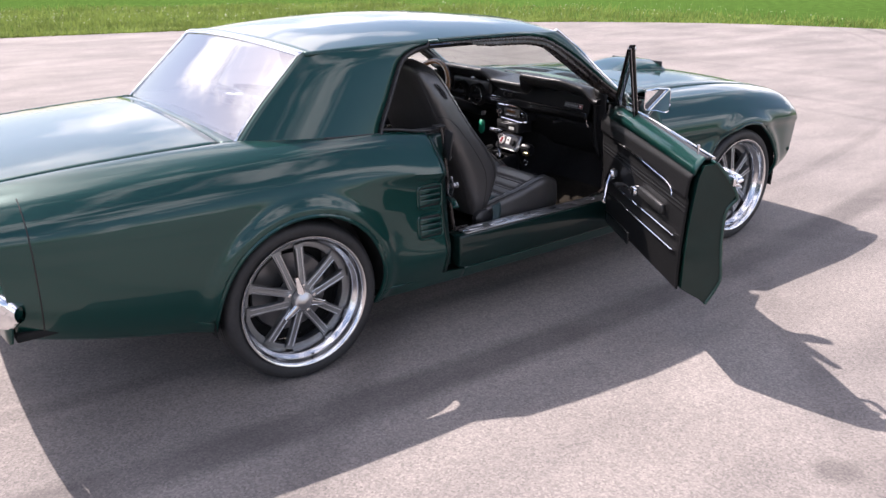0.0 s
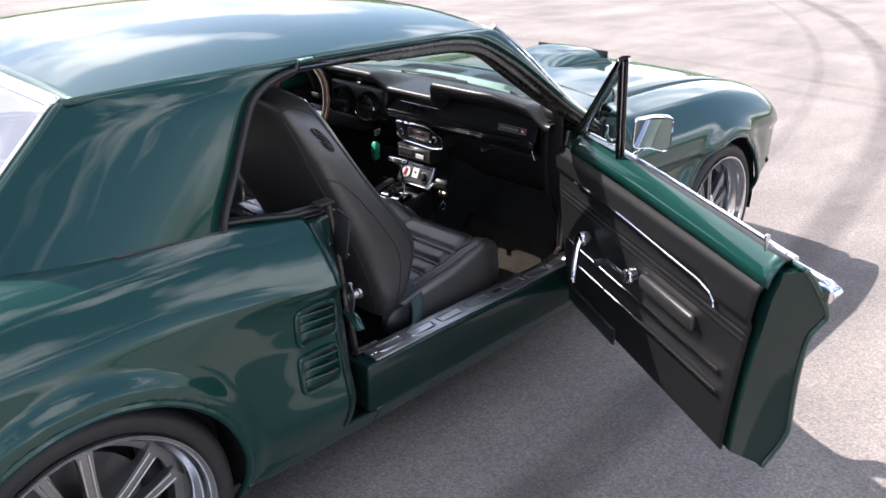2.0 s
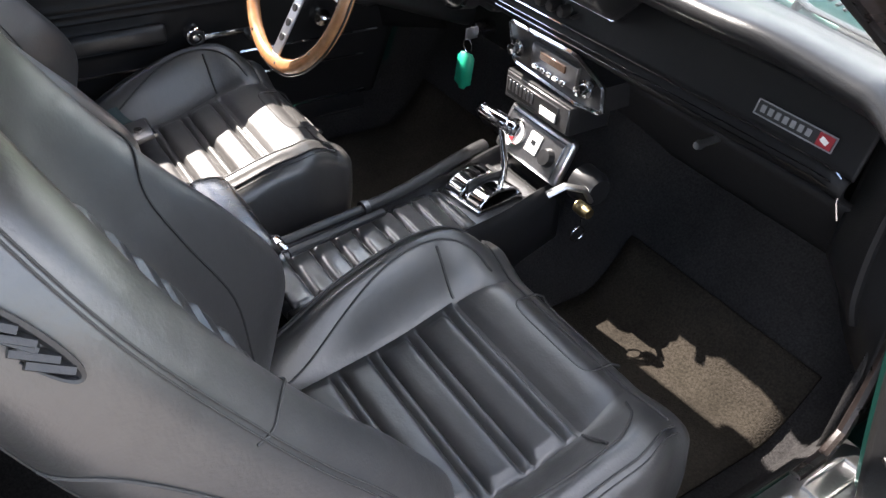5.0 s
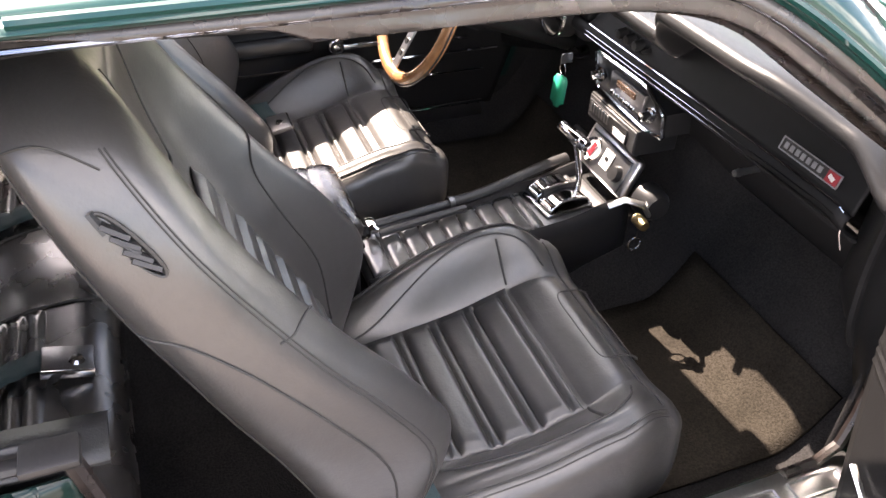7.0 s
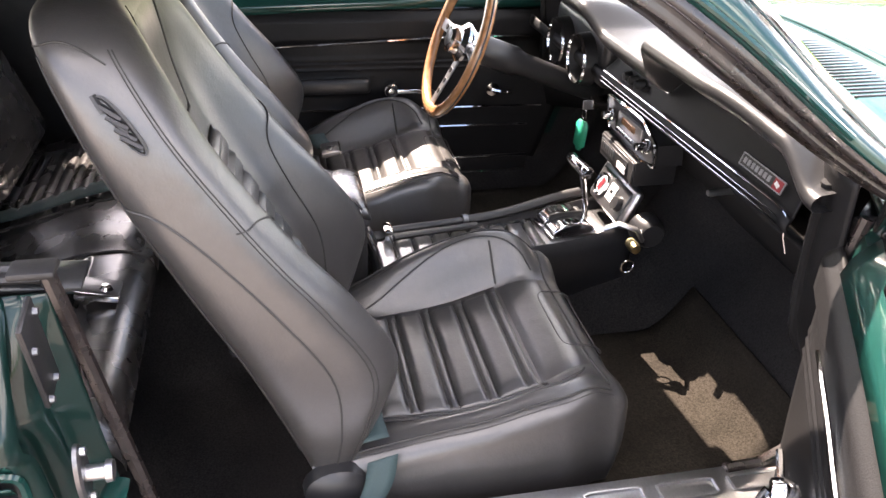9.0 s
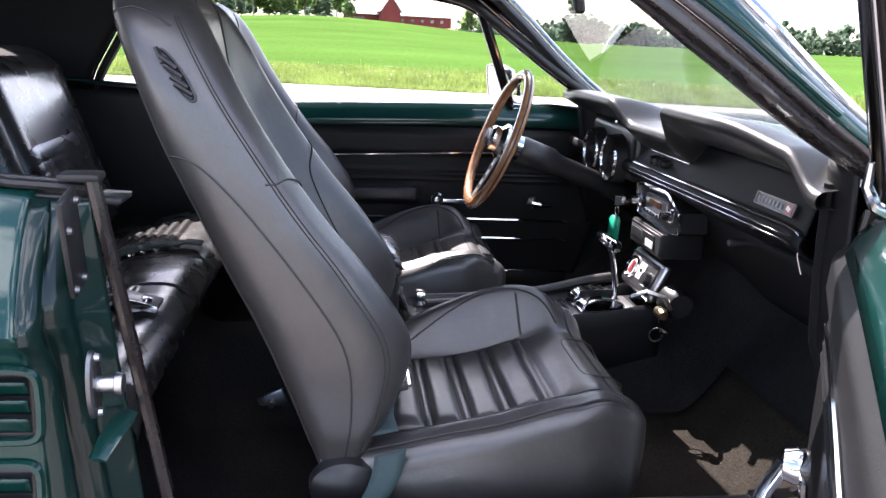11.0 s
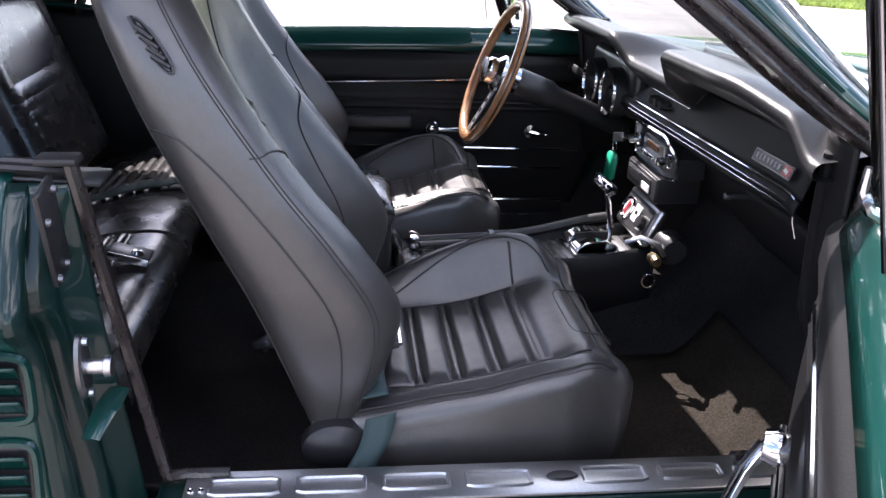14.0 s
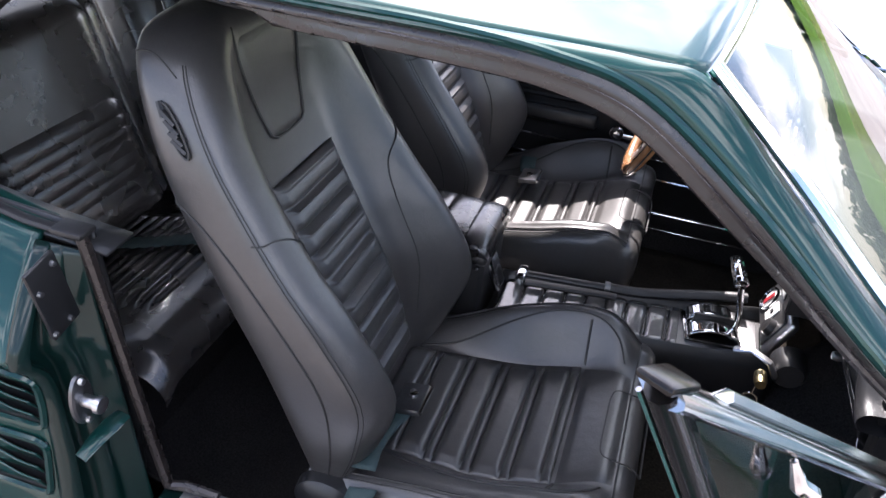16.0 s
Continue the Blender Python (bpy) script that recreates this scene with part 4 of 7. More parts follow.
    add("mirror_housing", hb, CHROME, "chrome mirror shell", parent=mm)
    add("mirror_glass", moved(surf(lambda u, v: (0.0525 * (2 * u - 1), -0.0115, (0.043 + 0.007 * u) * (2 * v - 1)), 2, 2), rot), MIRROR, "mirror glass", parent=mm, solid=0.003, smooth=False)
    return d


build_door(False)
build_door(True)


# ---- door opening: jamb, striker, seals, sill ----
def build_opening(left):
    fl = flip if left else (lambda b: b)

    def face(u, v):
        s = 0.10 + 0.90 * v
        x0, y0, z = side(quarter_front(s) - 0.002, s)
        xi, yi = 0.750 + 0.010 * v, -0.602 - 0.060 * v
        # rolled edge, shallow channel, raised land, inner flange
        q = [0, 0.05, 0.10, 0.16, 0.22, 0.30, 0.40, 0.52, 0.60, 0.68, 0.78, 0.88, 1.0]
        dx = [0, 0.002, 0.008, 0.018, 0.022, 0.030, 0.040, 0.055, 0.062, 0.070, 0.085, 0.097, 0.110]
        dy = [0, 0.014, 0.024, 0.030, 0.022, 0.018, 0.022, 0.030, 0.050, 0.056, 0.056, 0.075, 0.100]
        k = (x0 - xi) / 0.110
        ky = (yi - y0) / 0.100
        bulge = 0.010 * math.sin(math.pi * v * 2.2) * math.sin(math.pi * u)
        return x0 - cur(u, q, dx) * k, y0 + cur(u, q, dy) * ky - 0.008 * step(0.3, 0.5, u) * step(0.75, 0.6, u) + bulge * 0.6, z
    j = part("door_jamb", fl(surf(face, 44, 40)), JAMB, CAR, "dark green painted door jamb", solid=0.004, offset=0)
    rub = [(0.746 + 0.012 * t, -0.586 - 0.074 * t, 0.435 + 0.478 * t) for t in [i / 14 for i in range(15)]]
    foot = [(0.735, -0.36, 0.428), (0.735, -0.50, 0.428), (0.736, -0.56, 0.430)]
    part("door_seal", fl(tube(foot[1:] + rub, 0.0095, 8)), LIPRUBBER, CAR, "black rubber door seal")
    st = part("striker_plate", fl(moved(lathe([(0, 0.004), (0.018, 0.004), (0.021, 0.001), (0.0215, -0.004)], 28, axis="y"), Matrix.Translation((0.818, -0.655, 0.661)) @ Matrix.Diagonal((1.0, 1.0, 2.1, 1)))), SATINDARK, j, "worn steel striker plate")
    part("striker_post", fl(lathe([(0, 0.036), (0.013, 0.035), (0.014, 0.027), (0.010, 0.025), (0.010, 0.0)], 16, axis="y", at=(0.818, -0.655, 0.662))), SATIN, j, "striker post")
    for z in (0.625, 0.697):
        part("striker_screw", fl(lathe([(0, 0.007), (0.005, 0.006), (0.006, 0.0)], 8, axis="y", at=(0.818, -0.652, z))), SATIN, j)
    part("jamb_bracket", fl(box((0.818, -0.668, 0.842), (0.056, 0.008, 0.125), 0.004, rot=Matrix.Rotation(radians(12), 4, "Y"))), PLASTIC, j, "black screwed cover plate")
    for x, z in ((0.812, 0.892), (0.842, 0.862), (0.800, 0.795), (0.830, 0.788)):
        part("jamb_screw", fl(lathe([(0, 0.006), (0.004, 0.005), (0.005, 0.0)], 8, axis="y", at=(x, -0.664, z))), SATINDARK, j)
    part("jamb_web", fl(tube([(0.850, -0.648, 0.575), (0.820, -0.640, 0.590), (0.790, -0.634, 0.597), (0.770, -0.630, 0.600)], [0.012, 0.015, 0.017, 0.014], 8, flat=0.3)), PAINT, j)
    part("jamb_cap", fl(box((0.757, -0.672, 0.911), (0.036, 0.050, 0.010), 0.004)), SEAL, j, "black rubber jamb cap")
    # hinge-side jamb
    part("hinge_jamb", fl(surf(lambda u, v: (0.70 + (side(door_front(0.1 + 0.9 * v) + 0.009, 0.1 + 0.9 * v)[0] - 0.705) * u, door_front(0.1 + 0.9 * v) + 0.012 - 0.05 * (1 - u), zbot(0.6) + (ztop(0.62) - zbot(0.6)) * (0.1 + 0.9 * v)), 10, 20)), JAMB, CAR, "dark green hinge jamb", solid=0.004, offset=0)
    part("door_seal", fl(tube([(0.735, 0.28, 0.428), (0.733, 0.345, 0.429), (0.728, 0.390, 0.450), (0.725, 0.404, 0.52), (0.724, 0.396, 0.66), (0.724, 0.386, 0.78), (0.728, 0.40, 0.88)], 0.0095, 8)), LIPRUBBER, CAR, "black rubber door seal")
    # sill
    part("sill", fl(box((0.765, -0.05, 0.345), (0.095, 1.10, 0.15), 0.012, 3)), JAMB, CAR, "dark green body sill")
    pl = part("sill_plate", fl(box((0.766, -0.075, 0.424), (0.076, 0.97, 0.006), 0.002)), SATIN, CAR, "bright aluminium sill plate with raised ribs")
    for i in range(7):
        y = -0.475 + 0.124 * i + (0.055 if i > 3 else 0)
        rib = [(0.750, y - 0.048, 0.428), (0.783, y - 0.048, 0.428), (0.783, y + 0.048, 0.428), (0.750, y + 0.048, 0.428)]
        k = tube([Vector(lerp(rib[a], rib[(a + 1) % 4], q)) for a in range(4) for q in (0.1, 0.5, 0.9)], 0.0035, 6, closed=True)
        part("plate_rib", fl(k), SATIN, pl)
    part("plate_badge", fl(moved(lathe([(0, 0.4315), (0.011, 0.431), (0.0125, 0.428)], 24, axis="z"), Matrix.Translation((0.766, -0.005, 0)) @ Matrix.Diagonal((0.8, 2.0, 1, 1)))), PLASTIC, pl, "dark oval maker's badge")
    for y in (-0.55, -0.535, 0.395):
        part("plate_screw", fl(lathe([(0, 0.4305), (0.004, 0.430), (0.005, 0.427)], 8, axis="z", at=(0.772, y, 0))), CHROME, pl)


build_opening(False)
build_opening(True)


# side louvres, name badge, bumper details on the flanks
def build_flank(left):
    fl = flip if left else (lambda b: b)
    for k, (z0, z1) in enumerate(((0.597, 0.692), (0.468, 0.568))):
        def pt(a, b, lift):
            y = -0.838 + 0.122 * a - 0.004 * k
            z = z0 + (z1 - z0) * b - 0.004 * a
            x = side(y, (z - zbot(y)) / (ztop(y) - zbot(y)))[0]
            return x + lift, y, z
        fr = part("side_louvre", fl(surf(lambda u, v: pt(u, v, 0.0015), 10, 8)), PLASTIC, CAR, "ribbed air louvre", solid=0.002)
        ring = [pt(0.5 + 0.5 * math.copysign(abs(math.cos(t)) ** 0.3, math.cos(t)), 0.5 + 0.5 * math.copysign(abs(math.sin(t)) ** 0.3, math.sin(t)), 0.003) for t in [2 * math.pi * i / 40 for i in range(40)]]
        part("louvre_frame", fl(tube(ring, 0.006, 6, closed=True)), PAINT, fr)
        for i in range(3):
            b = 0.25 + 0.25 * i
            fin = surf(lambda u, v: pt(0.08 + 0.84 * u, b - 0.13 + 0.24 * v, 0.002 + 0.014 * v * step(0, 0.8, u)), 10, 4)
            part("louvre_fin", fl(fin), PAINT, fr, solid=0.003)
    y0 = 0.80
    bz = 0.425
    def fx(y, z):
        return side(y, (z - zbot(y)) / (ztop(y) - zbot(y)))[0]
    base = None
    for i in range(7):
        y, z = y0 - 0.035 + 0.0225 * i, bz - 0.012 + 0.001 * i
        b = box((fx(y, z) + 0.003, y, z), (0.006, 0.013, 0.016), 0.002, 1)
        base = part("name_badge", fl(b), CHROME, CAR, "row of bright raised badge letters as bars") if base is None else (part("badge_bar", fl(b), CHROME, base), base)[1]
    y, z = 0.955, bz + 0.010
    part("badge_bar", fl(box((fx(y, z) + 0.005, y, z), (0.006, 0.014, 0.075), 0.003, 2, rot=Matrix.Rotation(radians(-6), 4, "X"))), CHROME, base)
    part("badge_bar", fl(tube([(fx(0.925, bz) + 0.006, 0.920, bz - 0.002), (fx(0.955, bz) + 0.009, 0.945, bz + 0.016), (fx(0.985, bz) + 0.006, 0.985, bz + 0.024)], [0.004, 0.008, 0.004], 6)), CHROME, base)


build_flank(False)
build_flank(True)


# ---- cabin ----
def build_cabin():
    # carpeted floor with tunnel and sloping toe board
    def floor(u, v):
        x = -0.715 + 1.43 * u
        y = -0.80 + 1.50 * v
        z = 0.270 + 0.16 * math.exp(-(x / 0.13) ** 4) + 0.33 * step(0.40, 0.70, y) + 0.10 * step(-0.64, -0.76, y)
        z += 0.13 * step(0.66, 0.71, abs(x))
        return x, y, z
    part("carpet", surf(floor, 70, 60), CARPET, CAR, "black moulded floor carpet", solid=0.006)
    for sx in (1, -1):
        mat_ = part("floor_mat", surf(lambda u, v: (sx * 0.395 + 0.225 * (2 * u - 1), 0.04 + 0.48 * v, 0.281 + 0.33 * step(0.40, 0.70, 0.04 + 0.48 * v)), 12, 30), MATFAB, CAR, "brown black carpet floor mat", solid=0.008, offset=1)
        part("kick_panel", box((sx * 0.706, 0.565, 0.56), (0.012, 0.33, 0.62), 0.004), CARPET, CAR, "black carpeted kick panel")
    # headliner and inner roof sides
    part("headliner", surf(lambda u, v: ((roof_x(roof_y(2 * u - 1, v)) - 0.022) * (2 * u - 1), roof_y(2 * u - 1, 0.02 + 0.96 * v), roof_z(2 * u - 1, roof_y(2 * u - 1, v)) - 0.026 - 0.006 * math.sin(v * math.pi * 4) ** 2), 40, 48), CLOTH, CAR, "black cloth headliner", solid=0.004)
    for left in (False, True):
        fl = flip if left else (lambda b: b)
        part("sail_trim", fl(surf(lambda u, v: (sail(1 - u, v, left)[0] - 0.034, *sail(1 - u, v, left)[1:]), 16, 20)), CLOTH, CAR, "black padded pillar lining", solid=0.004)
        part("roof_rail_trim", fl(tube([(roof_x(y) - 0.042, y, roof_z(1, y) - 0.014) for y in [0.06 - 0.74 * i / 14 for i in range(15)]], 0.020, 8)), VINYL, CAR, "black padded roof rail")
        # rear side panel
        part("rear_side_panel", fl(surf(lambda u, v: (0.712 - 0.02 * math.sin(math.pi * v) + 0.02 * v, -1.22 + 0.555 * u, 0.30 + 0.60 * v + 0.03 * (1 - u) * v), 16, 16)), VINYL, CAR, "black rear side panel", solid=0.006)
        part("quarter_sill", fl(tube([(0.745, -0.66, 0.893), (0.747, -0.76, 0.899), (0.745, -0.86, 0.918), (0.738, -0.95, 0.928)], 0.009, 8, flat=0.7)), SEAL, CAR, "black rubber quarter window sill")
        part("quarter_ledge", fl(surf(lambda u, v: (0.69 + 0.06 * u, -1.2 + 0.57 * v, cur(-1.2 + 0.57 * v, [-1.2, -0.95, -0.75, -0.63], [0.93, 0.915, 0.888, 0.88])), 3, 12)), VINYL, CAR, "black ledge under the quarter window", solid=0.006)
        vs = box((0, 0, 0), (0.42, 0.155, 0.018), 0.008, 3)
        moved(vs, Matrix.Translation((0.315, 0.005, 1.226)) @ Matrix.Rotation(radians(-13), 4, "X"))
        part("sun_visor", fl(vs), VINYL, CAR, "black folded sun visor")
    hd = part("header_rail", tube([(0.60 * (2 * i / 16 - 1), 0.118 - 0.055 * abs(2 * i / 16 - 1) ** 2.2, 1.245 - 0.03 * (2 * i / 16 - 1) ** 2) for i in range(17)], 0.018, 8), VINYL, CAR, "black padded windscreen header")
    # inside mirror
    mr = part("rear_view_mirror", box((-0.01, 0.145, 1.185), (0.225, 0.022, 0.058), 0.008, 3, rot=Matrix.Rotation(radians(8), 4, "X") @ Matrix.Rotation(radians(-12), 4, "Z")), PLASTIC, CAR, "black inside mirror")
    part("mirror_stalk", tube([(0, 0.115, 1.255), (0, 0.150, 1.235), (0, 0.160, 1.20)], [0.010, 0.007, 0.007], 8), PLASTIC, mr)
    part("mirror_face", box((-0.012, 0.132, 1.185), (0.205, 0.002, 0.046), 0.001, 1, rot=Matrix.Rotation(radians(8), 4, "X") @ Matrix.Rotation(radians(-12), 4, "Z")), MIRROR, mr)
    part("mirror_mount", box((0.0, 0.095, 1.262), (0.05, 0.03, 0.012), 0.004), SATIN, mr)

    # dashboard: a padded hood in two humps, a leaning fascia below, a rolled lower edge
    def lip(x):
        """The front edge of the hood: y and z."""
        drv, dip, pas = (0.296, 0.968), (0.326, 0.918), (0.290, 0.980)
        k1, k2 = step(-0.195, -0.105, x), step(0.128, 0.172, x)
        y = drv[0] + (dip[0] - drv[0]) * k1 + (pas[0] - dip[0]) * k2
        z = drv[1] + (dip[1] - drv[1]) * k1 + (pas[1] - dip[1]) * k2
        z -= 0.030 * step(0.42, 0.62, x) + 0.05 * step(0.58, 0.68, x) + 0.012 * step(-0.45, -0.64, x)
        return y + 0.045 * step(0.38, 0.62, x) + 0.02 * step(-0.5, -0.69, x), z

    def brow(x):
        """The crease at the top of the fascia, under the hood."""
        k = step(0.122, 0.168, x)
        d = step(-0.10, -0.16, x)
        return 0.392 + 0.018 * k + 0.05 * d, 0.853 + 0.046 * k + 0.03 * d - 0.012 * step(0.45, 0.62, x)

    def edge(x):
        """The fascia's foot, along the bright strip."""
        return 0.368 + 0.030 * (x + 0.12) , 0.815 - 0.006 * step(0.54, 0.60, x)

    def pad(u, v):
        x = -0.69 + 1.38 * u
        y, z = lip(x)
        yb = 0.492 + 0.085 * (1 - (x / 0.7) ** 2)
        if v < 0.58:
            q = v / 0.58
            return x, yb + (y + 0.016 - yb) * q, 0.918 + (z - 0.918) * step(0.0, 1, q) + 0.004 * math.sin(math.pi * q)
        a = (v - 0.58) / 0.16 * math.pi * 0.8
        if v < 0.74:
            return x, y + 0.016 - 0.016 * math.sin(a), z - 0.015 + 0.015 * math.cos(a)
        q = (v - 0.74) / 0.26
        a = math.pi * 0.8
        y0, z0 = y + 0.016 - 0.016 * math.sin(a), z - 0.015 + 0.015 * math.cos(a)
        y1, z1 = brow(x)
        return x, y0 + (y1 - y0) * q, z0 + (z1 - z0) * q - 0.006 * math.sin(math.pi * q)
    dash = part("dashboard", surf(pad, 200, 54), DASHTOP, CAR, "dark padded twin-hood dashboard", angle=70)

    def facep(u, v):
        x = -0.150 + 0.745 * u
        (y0, z0), (y1, z1) = edge(x), brow(x)
        return x, y0 + (y1 + 0.002 - y0) * v, z0 + (z1 - 0.001 - z0) * v
    part("fascia_panel", surf(facep, 120, 10), DASH, dash, "black fascia panel", solid=0.004, offset=1)

    def on_face(x, v, lift):
        p = Vector(facep((x + 0.150) / 0.745, v))
        return tuple(p + Vector((0, -lift, lift * 0.35)))
    part("glove_box_door", surf(lambda u, v: on_face(0.126 + 0.452 * u, 0.04 + 0.90 * v, 0.0035), 48, 12), DASH, dash, "black glove box lid", solid=0.005)
    sw = part("switch_panel", surf(lambda u, v: on_face(-0.112 + 0.230 * u, 0.10 + 0.84 * v, 0.003), 20, 6), DASH, dash, "dark switch panel", solid=0.004)
    part("switch_frame", tube([on_face(x, 0.97, 0.004) for x in [-0.135 + 0.255 * i / 20 for i in range(21)]] + [on_face(0.128, 1.0, 0.004), on_face(0.140, 1.0, 0.004), on_face(0.155, 1.0, 0.003)], 0.0016, 6), CHROMEDARK, sw, "thin bright frame")
    for i in range(4):
        x, y, z = on_face(-0.040 + 0.030 * i, 0.55, 0.002)
        r = 0.011 if i < 3 else 0.004
        part("switch_knob", lathe([(0, -0.020), (r - 0.002, -0.019), (r, -0.012), (r, -0.004), (r + 0.002, 0.0)], 16, axis="y", at=(x, y, z)), PLASTIC, dash, "round black knob")
    part("brow_bead", tube([on_face(x, 1.0, 0.003) for x in [0.33 + 0.235 * i / 12 for i in range(13)]], 0.0013, 6), CHROME, dash, "thin bright bead")
    for dz, r, dy in ((0.0, 0.0022, 0.004), (-0.013, 0.0010, 0.010), (-0.022, 0.0010, 0.011)):
        run = [(x, edge(x)[0] - dy, edge(x)[1] + dz) for x in [-0.150 + 0.72 * i / 24 for i in range(25)]]
        part("fascia_strip", tube(run, r, 6), CHROME if dz == 0.0 else CHROMEDARK, dash, "bright fascia strip")

    part("strip_end", tube([(0.570, edge(0.57)[0] - 0.004, 0.812), (0.578, edge(0.578)[0] - 0.002, 0.806), (0.583, edge(0.58)[0] - 0.004, 0.790), (0.585, edge(0.58)[0] - 0.002, 0.770), (0.592, edge(0.58)[0] + 0.004, 0.745)], 0.0016, 6), CHROMEDARK, dash, "turned-down end of the bright strip")

    def roll(u, v):
        x = -0.69 + 1.28 * u
        y, z = edge(x)
        return x, y + 0.002 - 0.013 * math.sin(math.pi * min(v * 1.35, 1)) + 0.05 * v * v, z - 0.003 - 0.062 * v
    part("lower_pad", surf(roll, 40, 14), DASH, dash, "black lower dash roll", solid=0.006, offset=0)
    part("under_dash", surf(lambda u, v: (-0.69 + 1.38 * u, 0.425 + 0.18 * v, 0.752 - 0.20 * v), 20, 8), UNDERDASH, dash, "black under-dash panel", solid=0.006, offset=0)
    # the dash's outer end runs into a soft trim on the windscreen post's foot
    for sx in (1, -1):
        def foot(u, v):
            z = 0.955 - 0.40 * v
            x0, x1 = 0.592 - 0.02 * v, 0.716 + 0.004 * v
            return sx * (x0 + (x1 - x0) * u), 0.425 + 0.02 * v - 0.045 * u - 0.030 * math.sin(math.pi * u) * (1 - 0.5 * v) + 0.10 * step(0.70, 1.0, v) * (1 - u), z - 0.02 * u
        part("pillar_foot_trim", surf(foot, 16, 22), DOORTRIM, CAR, "black moulded trim at the windscreen post's foot", solid=0.006, offset=0)
        part("trim_fold", tube([tuple(Vector(foot(0.62 - 0.10 * math.sin(math.pi * q), 0.08 + 0.75 * q)) + Vector((0, -0.004, 0))) for q in [i / 14 for i in range(15)]], 0.009, 8), DOORTRIM, CAR, "black fold in the pillar trim")
    bx, bv = 0.489, 0.30
    by, bz = on_face(bx, bv, 0.006)[1:]
    tilt = Matrix.Rotation(radians(-17), 4, "X")
    def on_badge(x, y, z, size, name, material, label="", turn=0.0):
        b = box((0, 0, 0), size, 0.0, rot=Matrix.Translation((x, y, z)) @ Matrix.Rotation(radians(turn), 4, "Y"))
        return part(name, moved(b, Matrix.Translation((bx, by, bz)) @ tilt), material, bd if name != "dash_badge" else dash, label)
    bd = None
    bd = on_badge(0, 0.002, 0, (0.125, 0.004, 0.020), "dash_badge", PLASTIC, "long framed name badge")
    for dx, dz, sx, sz in ((0, 0.0105, 0.128, 0.0018), (0, -0.0105, 0.128, 0.0018), (-0.0635, 0, 0.0018, 0.021), (0.0635, 0, 0.0018, 0.021)):
        on_badge(dx, -0.001, dz, (sx, 0.002, sz), "badge_frame", LETTER)
    for i in range(7):
        on_badge(-0.052 + 0.0125 * i, -0.001, 0, (0.0072, 0.002, 0.010), "badge_bar", LETTER)
    on_badge(0.050, -0.0012, 0, (0.023, 0.003, 0.018), "badge_field", RED, "red enamel field")
    on_badge(0.049, -0.003, 0, (0.012, 0.001, 0.007), "badge_bar", WHITE, turn=20)
    # instruments
    cl = part("instrument_housing", box((-0.355, 0.41, 0.825), (0.36, 0.08, 0.14), 0.02, 3), PLASTIC, dash, "black instrument housing")
    for x, z in ((-0.435, 0.805), (-0.275, 0.805)):
        r = part("dial_cowl", lathe([(0.052, 0.0), (0.056, -0.036), (0.062, -0.036), (0.066, 0.0)], 40, axis="y", at=(x, 0.375, z)), PLASTIC, dash, "deep black dial cowl")
        part("dial_rim", lathe([(0.0555, -0.034), (0.057, -0.040), (0.061, -0.040), (0.0625, -0.034)], 40, axis="y", at=(x, 0.375, z)), CHROME, r, "thin chrome rim")
        part("dial_face", lathe([(0, -0.004), (0.054, -0.004)], 28, axis="y", at=(x, 0.375, z)), DIALGLASS, r, "dark dial")
        part("dial_needle", box((x + 0.01, 0.369, z - 0.012), (0.003, 0.002, 0.045), rot=Matrix.Rotation(radians(35), 4, "Y")), WHITE, r)
        for q in range(9):
            a = radians(225 - 33.75 * q)
            part("dial_tick", box((x + 0.043 * math.cos(a), 0.3695, z + 0.043 * math.sin(a)), (0.003, 0.001, 0.008), rot=Matrix.Rotation(a + math.pi / 2, 4, "Y")), WHITE, r)
    for x, z, rr in ((-0.355, 0.872, 0.022), (-0.205, 0.868, 0.024)):
        r = part("small_dial", lathe([(rr - 0.003, 0.0), (rr - 0.002, -0.014), (rr + 0.002, -0.014), (rr + 0.004, 0.0)], 24, axis="y", at=(x, 0.395, z)), PLASTIC, dash, "small black ringed dial")
        part("dial_rim", lathe([(rr - 0.003, -0.012), (rr - 0.001, -0.016), (rr + 0.002, -0.015)], 24, axis="y", at=(x, 0.395, z)), CHROME, r)
        part("dial_face", lathe([(0, -0.004), (rr - 0.003, -0.004)], 20, axis="y", at=(x, 0.395, z)), DIALGLASS, r)
    # radio in its six-sided bezel
    hexa = [(-0.115, 0.772), (0.075, 0.778), (0.150, 0.748), (0.158, 0.705), (0.10, 0.692), (-0.09, 0.700)]
    def onr(x, z, d):
        return (x, 0.372 - d + 0.25 * (0.74 - z) * -1 * 0, z)
    bm = bmesh.new()
    a = [bm.verts.new(onr(x, z, 0)) for x, z in hexa]
    b = [bm.verts.new(onr(x * 1.0, z, -0.06)) for x, z in hexa]
    bm.faces.new(a)
    for i in range(6):
        bm.faces.new((a[i], b[i], b[(i + 1) % 6], a[(i + 1) % 6]))
    rd = part("radio_bezel", bm, PLASTIC, dash, "six-sided chrome-edged radio bezel", smooth=False)
    pts = [Vector(onr(*hexa[i], 0.003)).lerp(Vector(onr(*hexa[(i + 1) % 6], 0.003)), q) for i in range(6) for q in (0.06, 0.5, 0.94)]
    part("bezel_edge", tube(pts, 0.005, 6, closed=True), CHROME, rd)
    part("radio_face", box((0.025, 0.368, 0.738), (0.125, 0.012, 0.044), 0.003), SATINDARK, rd, "dark metal radio face")
    part("tuning_window", box((0.025, 0.361, 0.745), (0.070, 0.004, 0.014), 0.001, 1), AMBER, rd, "amber tuning scale")
